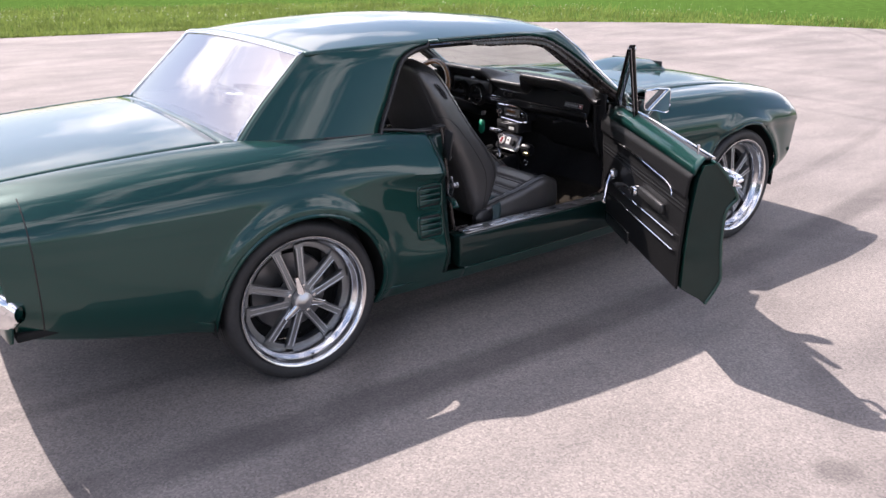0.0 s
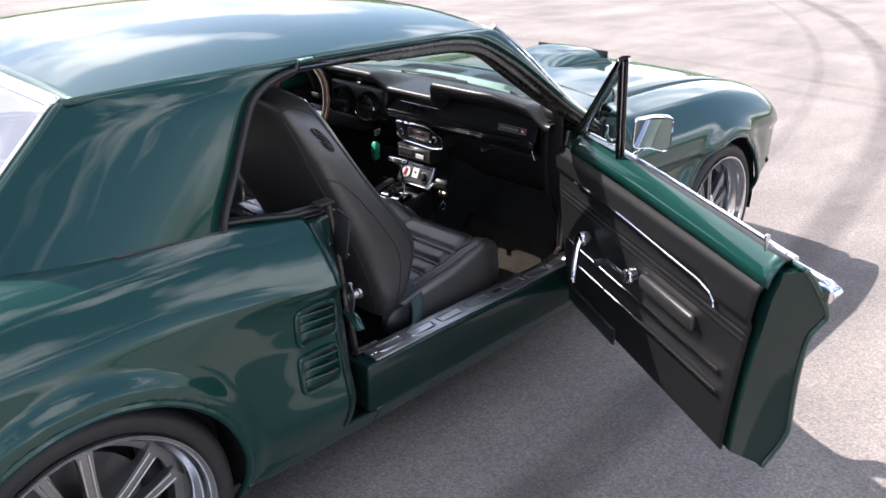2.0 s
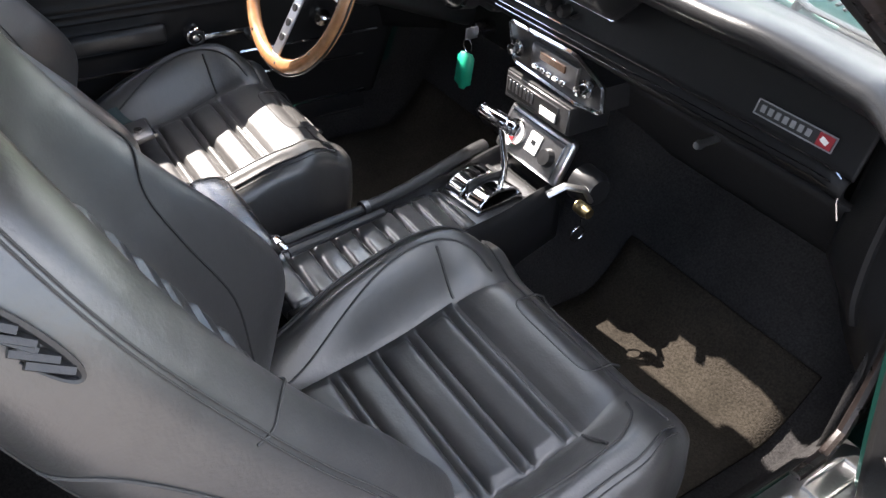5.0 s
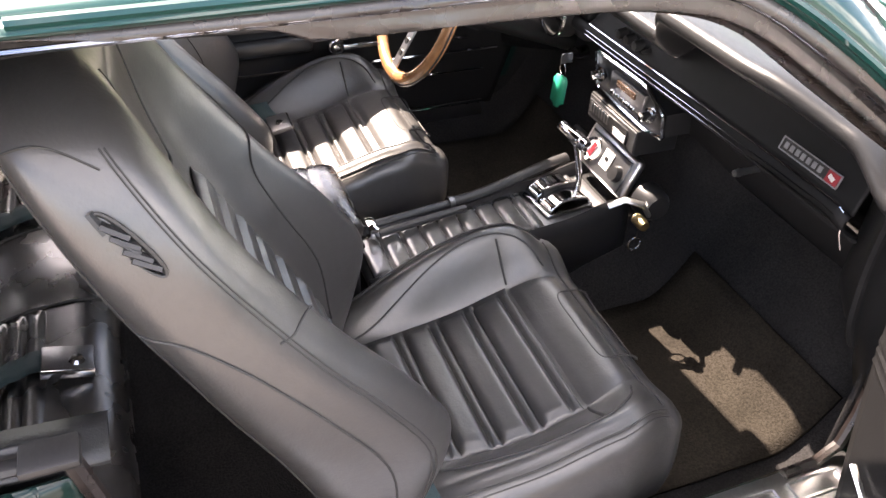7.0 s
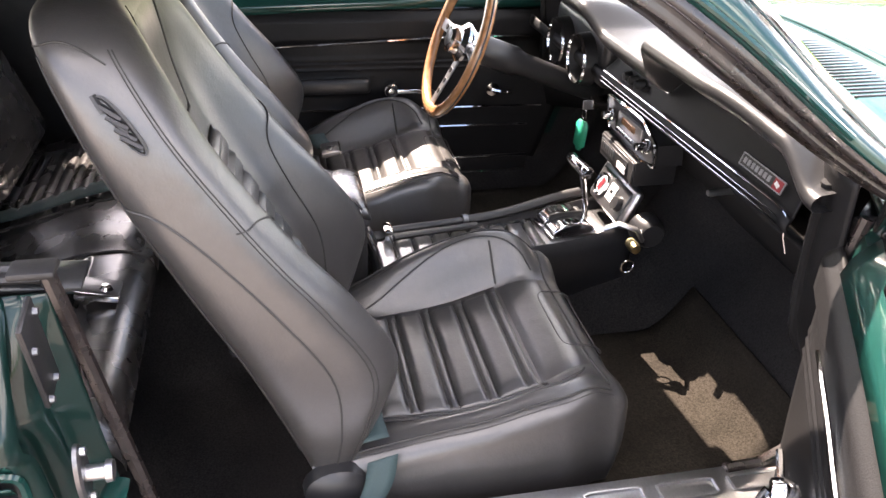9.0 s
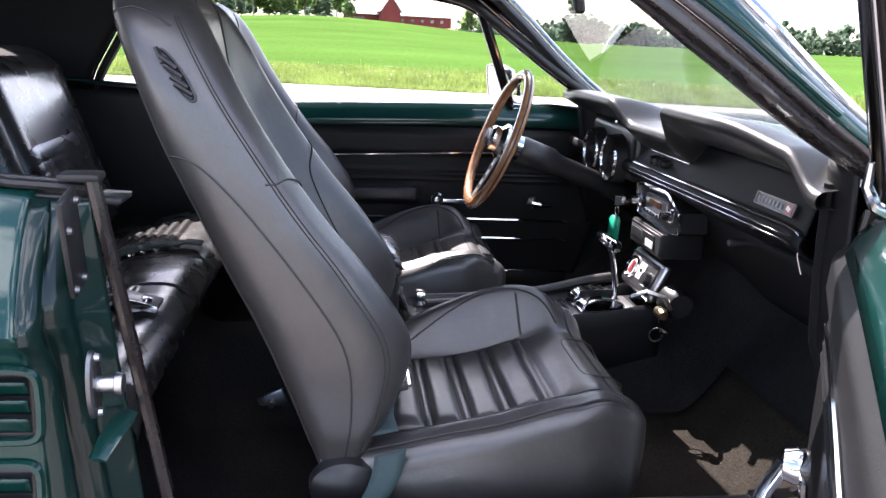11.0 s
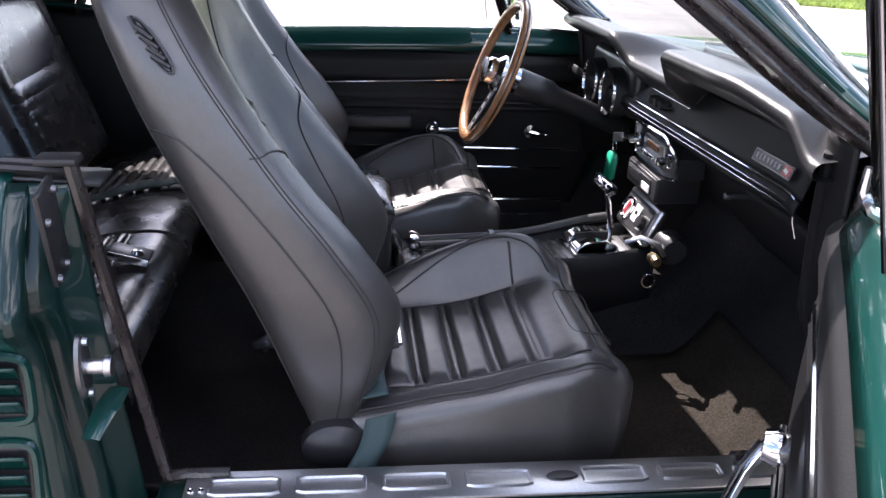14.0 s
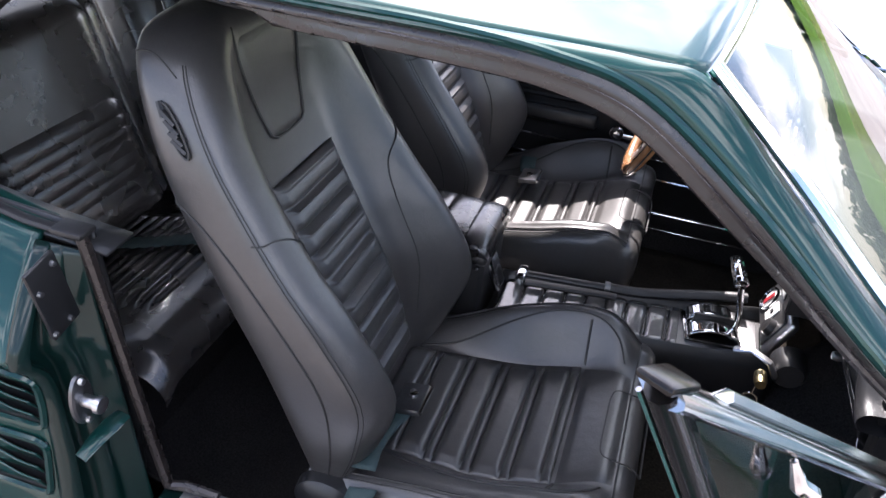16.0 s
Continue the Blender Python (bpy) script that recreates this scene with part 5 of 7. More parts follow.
    for i in range(5):
        part("radio_key", box((-0.013 + 0.019 * i, 0.358, 0.723), (0.015, 0.012, 0.010), 0.002, 1), CHROME, rd)
    for x in (-0.072, 0.118):
        part("radio_knob", lathe([(0, -0.030), (0.009, -0.029), (0.010, -0.012), (0.016, -0.010), (0.017, 0.0)], 20, axis="y", at=(x, 0.368, 0.735)), CHROME, rd, "chrome radio knob")
    # player under the radio
    pl = part("player_unit", box((0.005, 0.405, 0.660), (0.190, 0.10, 0.058), 0.004), PLASTIC, dash, "black tape player")
    part("player_frame", box((0.005, 0.354, 0.660), (0.182, 0.004, 0.050), 0.001, 1), SATINDARK, pl)
    part("player_slot", box((-0.005, 0.351, 0.660), (0.150, 0.004, 0.034), 0.001, 1), PLASTIC, pl)
    for i in range(7):
        part("player_key", box((-0.070 + 0.011 * i, 0.3485, 0.663), (0.007, 0.003, 0.022), 0.001, 1), SATINDARK, pl)
    part("player_label", box((0.045, 0.3485, 0.654), (0.045, 0.003, 0.017), 0.001, 1), WHITE, pl, "pale label bar")
    # heater pull below the dash
    part("dash_pull", lathe([(0, -0.030), (0.006, -0.029), (0.008, -0.020), (0.006, -0.012), (0.006, 0.03)], 14, axis="y", at=(0.347, 0.415, 0.735)), SATIN, dash, "small bright pull")

    # centre console, running slightly towards the driver
    def con_x(y):
        return 0.027 - 0.13 * (y - 0.10)

    def con(u, v):
        y = -0.22 + 0.60 * u
        prof = [(-0.100, 0.28), (-0.096, 0.47), (-0.090, 0.492), (-0.080, 0.498), (-0.072, 0.490), (-0.066, 0.474), (0.070, 0.474), (0.074, 0.490), (0.080, 0.496), (0.088, 0.490), (0.094, 0.465), (0.100, 0.28)]
        x, z = prof[round(v * 11)]
        return x + con_x(y), y, z + 0.016 * step(0.22, 0.36, y) * (z > 0.4)
    c = part("centre_console", surf(con, 24, 11), PLASTIC, CAR, "black centre console with ribbed pad", angle=50, solid=0.004)
    rail = [(con_x(y) - 0.080, y, 0.500 + 0.036 * step(0.05, 0.33, y)) for y in [-0.17 + 0.48 * i / 16 for i in range(17)]]
    part("console_rail", tube(rail[6:], 0.0135, 10, flat=0.85), VINYL, c, "black padded console rail")
    part("console_rail", tube(rail[:8], 0.010, 10, flat=0.8), PLASTIC, c, "black console rail")
    part("rail_joint", tube([rail[6], tuple(Vector(rail[6]).lerp(Vector(rail[7]), 0.4))], 0.0150, 10), SATINDARK, c, "bright rail joint")
    part("console_rail", tube([(con_x(-0.16) - 0.046, -0.16, 0.500), (con_x(0.04) - 0.050, 0.04, 0.500)], 0.0095, 8, flat=0.7), VINYL, c, "black lower rail")
    part("rail_foot", box((con_x(-0.17) - 0.060, -0.172, 0.506), (0.050, 0.022, 0.030), 0.006), CHROME, c, "bright rail foot")
    def ribs(u, v):
        y = -0.205 + 0.385 * v
        q = (v * 8.5) % 1
        return con_x(y) + 0.068 * (2 * u - 1), y, 0.480 + 0.008 * (1 - abs(2 * q - 1) ** 6)
    part("ribbed_pad", surf(ribs, 8, 170), CONPAD, c, "dark ribbed console pad", angle=80, solid=0.003)
    gx = con_x(0.245)
    def gbox(x, y, z, size, bev=0.003):
        return moved(box((x, y, 0), size, bev), Matrix.Translation((gx, 0.247, z)) @ Matrix.Rotation(radians(7.4), 4, "Z"))
    part("gate_floor", gbox(0.0, 0.02, 0.482, (0.140, 0.20, 0.010)), SATINDARK, c, "brushed console plate")
    part("gate_plate", gbox(0.0, 0.085, 0.489, (0.130, 0.060, 0.006)), SATIN, c, "pale brushed plate")
    g = part("shift_gate", gbox(0, 0, 0.491, (0.104, 0.118, 0.012), 0.004), CHROMEDARK, c, "bright shift gate")
    for k, (dx, h, w) in enumerate(((-0.026, 0.034, 0.044), (0.026, 0.028, 0.044))):
        q = surf(lambda u, v: (dx - w / 2 + w * u, -0.054 * math.cos(math.pi * v), h * math.sin(math.pi * v) ** 0.8), 6, 20)
        part("gate_quadrant", moved(q, Matrix.Translation((gx, 0.247, 0.494)) @ Matrix.Rotation(radians(7.4), 4, "Z")), CHROME, g, "curved chrome quadrant", solid=0.004)
    for i in range(5):
        a = math.pi * (0.20 + 0.145 * i)
        part("gate_mark", gbox(-0.026, -0.056 * math.cos(a), 0.494 + 0.036 * math.sin(a) ** 0.8, (0.026, 0.009, 0.003), 0.001), PLASTIC, g)
    part("gate_slot", gbox(0.0, 0.0, 0.515, (0.008, 0.085, 0.030), 0.002), PLASTIC, g, "black lever slot")
    lv = part("shift_lever", tube([(gx + 0.003, 0.292, 0.492), (gx + 0.003, 0.290, 0.55), (0.010, 0.278, 0.61), (0.013, 0.266, 0.640)], [0.0075, 0.007, 0.0065, 0.0065], 10), CHROME, c, "chrome shift lever with T-handle")
    part("shift_handle", moved(lathe([(0, -0.046), (0.010, -0.045), (0.0145, -0.039), (0.0145, 0.022), (0.013, 0.026), (0.0148, 0.030), (0.0148, 0.042), (0.011, 0.047), (0, 0.048)], 24), Matrix.Translation((0.012, 0.262, 0.650)) @ Matrix.Rotation(radians(8), 4, "Z") @ Matrix.Rotation(radians(3), 4, "Y")), CHROME, lv, "bright cylindrical handle")
    # gauge panel at the console's head
    rot = Matrix.Rotation(radians(-24), 4, "X")
    gp = part("gauge_panel", box((0.012, 0.362, 0.572), (0.190, 0.022, 0.095), 0.010, 3, rot=rot), SATIN, c, "bright console gauge panel")
    o = Matrix.Translation((0.012, 0.349, 0.576)) @ rot
    part("panel_inset", moved(box((0, 0, 0), (0.162, 0.004, 0.074), 0.002, 1), o), SATINDARK, gp)
    gg = part("console_gauge", moved(lathe([(0.022, -0.004), (0.027, -0.008), (0.029, 0.0)], 24, axis="y", at=(-0.046, 0, 0)), o), CHROME, gp, "round white and red gauge")
    part("gauge_face", moved(lathe([(0, -0.003), (0.023, -0.003)], 20, axis="y", at=(-0.046, 0, 0)), o), WHITE, gg)
    part("gauge_needle", moved(box((-0.046, -0.006, 0.0), (0.012, 0.002, 0.032), rot=Matrix.Rotation(radians(12), 4, "Y")), o), RED, gg)
    part("panel_label", moved(box((0.010, -0.004, 0.004), (0.034, 0.003, 0.040), 0.001, 1), o), WHITE, gp, "pale panel label")
    part("panel_mark", moved(box((0.010, -0.0065, 0.006), (0.010, 0.002, 0.008)), o), PLASTIC, gp)
    kn = part("panel_knob", moved(lathe([(0, -0.016), (0.015, -0.015), (0.018, -0.006), (0.019, 0.0)], 18, axis="y", at=(0.055, 0, -0.004)), o), PLASTIC, gp, "ridged black knob")
    # arm rest
    ab = part("arm_rest", box((0.045, -0.350, 0.493), (0.190, 0.235, 0.22), 0.014, 3), VINYL, CAR, "black console box with padded ribbed lid")
    part("arm_lid", surf(lambda u, v: (0.045 + 0.102 * math.copysign(abs(math.sin((2 * u - 1) * math.pi / 2)) ** 0.8, 2 * u - 1), -0.475 + 0.25 * v, 0.616 + 0.035 * (math.cos((2 * u - 1) * math.pi / 2) ** 0.35 if abs(2 * u - 1) < 1 else 0) * (1 - abs(2 * v - 1) ** 8) ** 0.5 + 0.004 * (1 - abs(2 * ((v * 4) % 1) - 1) ** 5)), 28, 60), GLOSSY, ab, "padded shiny lid", angle=80, solid=0.01)
    part("lid_edge", box((0.045, -0.350, 0.612), (0.204, 0.246, 0.030), 0.010, 3), GLOSSY, ab)
    part("box_latch", box((0.050, -0.226, 0.540), (0.060, 0.012, 0.085), 0.004, rot=Matrix.Rotation(radians(24), 4, "X")), CHROME, ab, "bright box latch")
    part("latch_tongue", box((0.050, -0.217, 0.525), (0.030, 0.016, 0.040), 0.004, rot=Matrix.Rotation(radians(24), 4, "X")), PLASTIC, ab)
    part("box_screw", lathe([(0, 0.006), (0.005, 0.005), (0.006, 0)], 10, at=(0.141, -0.247, 0.590)), CHROME, ab)
    # air outlet and pull ring beside the console
    ao = part("air_outlet", lathe([(0.0, 0.020), (0.026, 0.020), (0.034, 0.008), (0.036, -0.03)], 24, at=(0.155, 0.385, 0.545)), PLASTIC, CAR, "black round air outlet with bright bracket")
    part("outlet_bracket", tube([(0.150, 0.28, 0.560), (0.160, 0.31, 0.575), (0.175, 0.345, 0.565), (0.18, 0.36, 0.54)], 0.009, 8, flat=0.6), SATIN, ao)
    part("outlet_tap", lathe([(0, 0.014), (0.010, 0.013), (0.013, 0.0), (0.012, -0.02)], 14, at=(0.195, 0.335, 0.535)), BRASS, ao, "brass tap")
    part("pull_ring", tube(arc((0.197, 0.326, 0.488), 0.015, 0, 345, 22, "yz"), 0.0022, 6, closed=True), CHROME, ao, "small bright pull ring")
    part("ring_stem", tube([(0.195, 0.330, 0.53), (0.197, 0.328, 0.503)], 0.0018, 6), CHROME, ao)

    # steering wheel, tilted towards the driver
    rotw = Matrix.Translation((-0.360, 0.055, 0.835)) @ Matrix.Rotation(radians(-21), 4, "X")
    pts = arc((0, 0, 0), 0.183, 0, 356.25, 95, "xz")
    bm = bmesh.new()
    nn = 96
    rings = []
    for i in range(nn):
        a = 2 * math.pi * i / nn
        bumps = 1 + 0.07 * max(0, math.sin(a * 24)) 
        rings.append([bm.verts.new(((0.183 + 0.0145 * math.cos(q) * (bumps if math.cos(q) < 0 else 1)) * math.cos(a), 0.0135 * math.sin(q), (0.183 + 0.0145 * math.cos(q) * (bumps if math.cos(q) < 0 else 1)) * math.sin(a))) for q in [2 * math.pi * k / 12 for k in range(12)]])
    for i in range(nn):
        for k in range(12):
            bm.faces.new((rings[i][k], rings[i][(k + 1) % 12], rings[(i + 1) % nn][(k + 1) % 12], rings[(i + 1) % nn][k]))
    wl = part("steering_wheel", moved(bm, rotw), WOOD, CAR, "wood-rimmed steering wheel with drilled metal spokes")
    part("rim_inlay", moved(tube(arc((0, 0, 0), 0.1985, 0, 356, 90, "xz"), 0.0022, 5, closed=True), rotw), PLASTIC, wl)
    for k, a in enumerate((0, 180, 270)):
        sp = bmesh.new()
        for z0, z1 in ((0.03, 0.172),):
            box((0, 0, 0), (0.142, 0.004, 0.030), 0.0015, 1, bm=sp, rot=Matrix.Translation((0.101, 0.012, 0)) @ Matrix.Rotation(radians(-9), 4, "Z"))
        m = rotw @ Matrix.Rotation(radians(-a), 4, "Y")
        s = part("wheel_spoke", moved(sp, m), SATIN, wl, "brushed drilled spoke")
        for r in (0.075, 0.105, 0.135):
            part("spoke_hole", moved(lathe([(0, -0.0045), (0.0075, -0.0045), (0.0078, 0.0045), (0, 0.0045)], 14, axis="y"), m @ Matrix.Translation((r, 0.012 + (0.101 - r) * 0.158, 0))), PLASTIC, s)
    for k in range(9):
        a = 2 * math.pi * k / 9
        part("rim_rivet", moved(lathe([(0, -0.0145), (0.003, -0.014), (0.003, -0.010)], 8, axis="y", at=(0.181 * math.cos(a), 0, 0.181 * math.sin(a))), rotw), PLASTIC, wl)
    hb = part("wheel_hub", moved(lathe([(0, -0.026), (0.026, -0.025), (0.034, -0.018), (0.036, 0.0), (0.050, 0.012), (0.050, 0.02), (0.036, 0.03), (0.034, 0.07)], 30, axis="y"), rotw), CHROME, wl, "chrome wheel hub")
    part("horn_cap", moved(lathe([(0, -0.0275), (0.020, -0.027), (0.024, -0.024)], 24, axis="y"), rotw), PLASTIC, wl, "dark horn cap")
    part("steering_column", moved(lathe([(0.030, 0.06), (0.037, 0.07), (0.038, 0.16), (0.030, 0.18), (0.027, 0.42)], 24, axis="y"), rotw), PLASTIC, wl, "black column shroud")
    part("column_stalk", moved(tube([(-0.04, 0.085, 0.0), (-0.14, 0.07, 0.02)], [0.005, 0.004], 8), rotw), CHROME, wl)
    part("pedal", box((-0.30, 0.50, 0.43), (0.09, 0.014, 0.055), 0.006, rot=Matrix.Rotation(radians(35), 4, "X")), RUBBER, CAR, "black brake pedal")

    # rear bench
    def rcush(u, v):
        a = 2 * u - 1
        sx = 1 if a > 0 else -1
        q = abs(a)
        x = a * 0.64
        bay = math.exp(-(x / 0.10) ** 4)
        y = -1.135 + 0.50 * v
        z = 0.503 + 0.072 * step(0.10, 0.80, v) + 0.008 * bay
        if v > 0.82:
            k = (v - 0.82) / 0.18
            y = -1.135 + 0.50 * 0.82 + 0.07 * math.sin(k * math.pi / 2)
            z -= 0.060 * (1 - math.cos(k * math.pi / 2))
        rib = 0.0
        if 0.08 < v < 0.74 and 0.20 < q < 0.80:
            p = (v - 0.08) / 0.66 * 11 % 1
            rib = 0.009 * (1 - abs(2 * p - 1) ** 3) * step(0.20, 0.24, q) * step(0.80, 0.76, q)
        return x, y, z + rib - 0.03 * step(0.93, 1.0, q)
    rb = part("rear_seat", surf(rcush, 90, 150), GLOSSY, CAR, "black ribbed rear bench seat", angle=80)

    def rback(u, v):
        a = 2 * u - 1
        x = a * 0.62
        q = abs(a)
        bay = math.exp(-(x / 0.09) ** 4)
        y = -1.05 - 0.15 * v - 0.05 * bay
        z = 0.555 + 0.430 * v
        if v > 0.9:
            y -= 0.06 * ((v - 0.9) / 0.1) ** 2
            z -= 0.012 * ((v - 0.9) / 0.1) ** 2
        rib = 0
        if 0.05 < v < 0.52 and 0.26 < q < 0.84:
            p = (v - 0.05) / 0.47 * 8 % 1
            rib = 0.006 * (1 - abs(2 * p - 1) ** 3) * step(0.26, 0.30, q) * step(0.84, 0.80, q)
        pad_ = 0.016 * step(0.22, 0.27, q) * step(0.90, 0.85, q) * step(0.97, 0.92, v)
        return x, y + rib + pad_, z
    part("seat_back", surf(rback, 170, 120), GLOSSY, rb, "black ribbed rear backrest", angle=80, solid=0.05)
    for sx in (1, -1):
        ring = [(sx * (0.345 + 0.205 * math.copysign(abs(math.cos(t)) ** 0.3, math.cos(t))), -1.05 - 0.15 * (0.55 + 0.40 * math.sin(t)) + 0.020, 0.555 + 0.430 * (0.55 + 0.40 * math.copysign(abs(math.sin(t)) ** 0.3, math.sin(t)))) for t in [math.pi * i / 30 for i in range(31)]]
        part("back_piping", tube(ring, 0.004, 6), LEATHER, rb)
        # lap belt lying from back to front over the bench, a square buckle at the near one's end
        bx_ = 0.285 if sx > 0 else -0.150
        def on_bench(y, dx, lift):
            z = rcush(0.5 + (bx_ + dx) / 1.28, (y + 1.135) / 0.50)[2] if y < -0.73 else 0.580 - 0.9 * (y + 0.73) ** 2 - 0.10 * (y + 0.73)
            return bx_ + dx, y, max(z, 0.512) + lift
        bm = surf(lambda u, v: on_bench(-1.06 + (0.30 if sx > 0 else 0.37) * v, 0.022 * (2 * u - 1) + 0.012 * math.sin(4 * v), 0.012), 3, 30)
        lb = part("rear_lap_belt", bm, WEB, CAR, "grey green rear lap belt with bright buckle", solid=0.003, offset=1)
        if sx > 0:
            lean = Matrix.Translation((0.290, -0.728, 0.592)) @ Matrix.Rotation(radians(-14), 4, "X")
            part("belt_buckle", moved(box((0, 0, 0), (0.058, 0.072, 0.012), 0.003), lean), SATINDARK, lb, "dark square buckle")
            part("buckle_button", moved(lathe([(0, 0.012), (0.008, 0.011), (0.012, 0.006)], 18, axis="z"), lean @ Matrix.Translation((0.004, 0.012, 0))), CHROME, lb, "round bright button")
            part("buckle_edge", moved(box((0.029, 0, 0.001), (0.006, 0.074, 0.014), 0.002), lean), CHROME, lb, "bright buckle edge")
    for x in (0.125, -0.105):
        part("bench_seam", tube([tuple(Vector(rcush(0.5 + (x + 0.008 * math.sin(3 * v)) / 1.28, v)) + Vector((0, 0, 0.002))) for v in [0.10 + 0.86 * i / 30 for i in range(31)]], 0.0025, 5), STITCH, rb, "dark seam beside the middle pad")
    part("parcel_shelf", box((0, -1.36, 0.955), (1.18, 0.30, 0.014), 0.004), VINYL, CAR, "black parcel shelf")
    part("rear_heel_board", box((0, -0.735, 0.40), (1.30, 0.02, 0.29), 0.006), CARPET, CAR, "black carpeted heel board")
    # front lap belts
    for sx in (1, -1):
        xc = sx * 0.41
        run = [(sx * 0.665, -0.275, 0.475), (sx * 0.685, -0.285, 0.44), (sx * 0.700, -0.310, 0.40), (sx * 0.706, -0.345, 0.345), (sx * 0.705, -0.37, 0.30)]
        bm = surf(lambda u, v: tuple(Vector([cur(v, [0, 0.25, 0.5, 0.75, 1], [p[c_] for p in run]) for c_ in range(3)]) + Vector((0.0, 0.024, 0.006)) * (2 * u - 1)), 3, 20)
        fb = part("lap_belt", bm, WEB, CAR, "grey green lap belt beside the seat", solid=0.003)
        run2 = [(sx * 0.648, -0.285, 0.50), (sx * 0.60, -0.290, 0.505), (sx * 0.55, -0.285, 0.502), (sx * 0.505, -0.272, 0.503)]
        bm = surf(lambda u, v: tuple(Vector([cur(v, [0, 0.33, 0.66, 1], [p[c_] for p in run2]) for c_ in range(3)]) + Vector((0.0, 0.022, 0.004)) * (2 * u - 1)), 3, 16)
        part("belt_end", bm, WEB, fb, solid=0.003)
        bk = part("belt_buckle", box((sx * 0.475, -0.262, 0.510), (0.075, 0.050, 0.014), 0.004, rot=Matrix.Rotation(radians(10), 4, "X")), SATINDARK, fb, "bright buckle")
        part("buckle_button", lathe([(0, 0.522), (0.008, 0.521), (0.010, 0.514)], 14, axis="z", at=(sx * 0.468, -0.262, 0)), CHROME, fb)
        part("buckle_edge", tube([(sx * 0.44, -0.236, 0.515), (sx * 0.51, -0.236, 0.515)], 0.004, 6), CHROME, fb)


LETTER = mat("dull silver print", (0.26, 0.26, 0.27), 0.5, 0.3, grain=0.1, scale=90)
UNDERDASH = mat("matt black under-dash board", (0.014, 0.014, 0.015), 0.8, grain=0.2, scale=60, wide=0.15, bump=0.15, spec=0.2)
MATFAB = mat("brown black mat pile", (0.024, 0.0205, 0.0165), 0.95, grain=0.5, scale=240, wide=0.3, wscale=9, bump=0.9, bscale=300, spec=0.05, sheen=0.0)
AMBER = mat("amber scale glass", (0.05, 0.028, 0.018), 0.2, grain=0.3, scale=200)
CONPAD = mat("dark ribbed console vinyl", (0.105, 0.100, 0.095), 0.22, 0, 0.8, grain=0.15, scale=80, wide=0.1, bump=0.1, bscale=400)
BRASS = mat("dull brass", (0.45, 0.36, 0.20), 0.3, 1.0, grain=0.1, scale=90)
build_cabin()


def build_key_tag():
    k = thing("key_tag", "green plastic key tag hanging from the ignition", "key tag")
    bm = bmesh.new()
    out = [(-0.019, -0.032), (-0.019, 0.026), (-0.012, 0.036), (0.012, 0.036), (0.019, 0.026), (0.019, -0.032), (0.010, -0.038), (0.006, -0.046), (-0.006, -0.046), (-0.010, -0.038)]
    m = Matrix.Translation((-0.238, 0.362, 0.622)) @ Matrix.Rotation(radians(28), 4, "Z") @ Matrix.Rotation(radians(4), 4, "Y")
    bm.faces.new([bm.verts.new((x, 0, z)) for x, z in out])
    part("tag", moved(bm, m), TAG, k, solid=0.003)
    part("key_ring", tube(arc((-0.238, 0.365, 0.672), 0.014, 0, 345, 20, "xz"), 0.0013, 6, closed=True), CHROME, k, "thin key ring")
    part("key", box((-0.238, 0.372, 0.698), (0.004, 0.03, 0.024), 0.001, 1), SATIN, k, "bright ignition key")
    part("ignition_lock", lathe([(0, -0.012), (0.014, -0.011), (0.016, 0.0), (0.018, 0.03)], 20, axis="y", at=(-0.238, 0.39, 0.705)), CHROME, CAR, "chrome ignition lock")


build_key_tag()


# ---- front seats ----
T_ = [0, 0.13, 0.27, 0.40, 0.52, 0.64, 0.76, 0.88, 0.95, 1.0]
BK = ([-0.394, -0.434, -0.486, -0.540, -0.579, -0.615, -0.647, -0.675, -0.680, -0.666], [0.430, 0.535, 0.657, 0.769, 0.857, 0.936, 1.021, 1.100, 1.134, 1.150])
FR = ([-0.312, -0.258, -0.234, -0.296, -0.366, -0.425, -0.480, -0.526, -0.558, -0.600], [0.430, 0.540, 0.642, 0.744, 0.827, 0.906, 0.991, 1.075, 1.122, 1.152])
WD = [0.232, 0.252, 0.262, 0.263, 0.260, 0.254, 0.242, 0.212, 0.172, 0.10]


def seat_pt(xn, e, t, lift=0.0):
    """A place on the backrest: xn across from -1 to 1, e from -1 (rear face) to 1 (bolster front), t up from 0 to 1."""
    by, bz, fy, fz, w = (cur(t, T_, k) for k in (BK[0], BK[1], FR[0], FR[1], WD))
    my, mz, dy, dz = (by + fy) / 2, (bz + fz) / 2, (fy - by) / 2, (fz - bz) / 2
    n = math.hypot(dy, dz)
    k = e + lift / n
    return xn * w, my + dy * k, mz + dz * k


def side_pt(e, t, out=0.0):
    s = abs(e) ** (1 / 0.56)
    c = max(1 - s * s, 0) ** 0.5
    x, y, z = seat_pt(c ** 0.36, e, t)
    return x + out, y, z


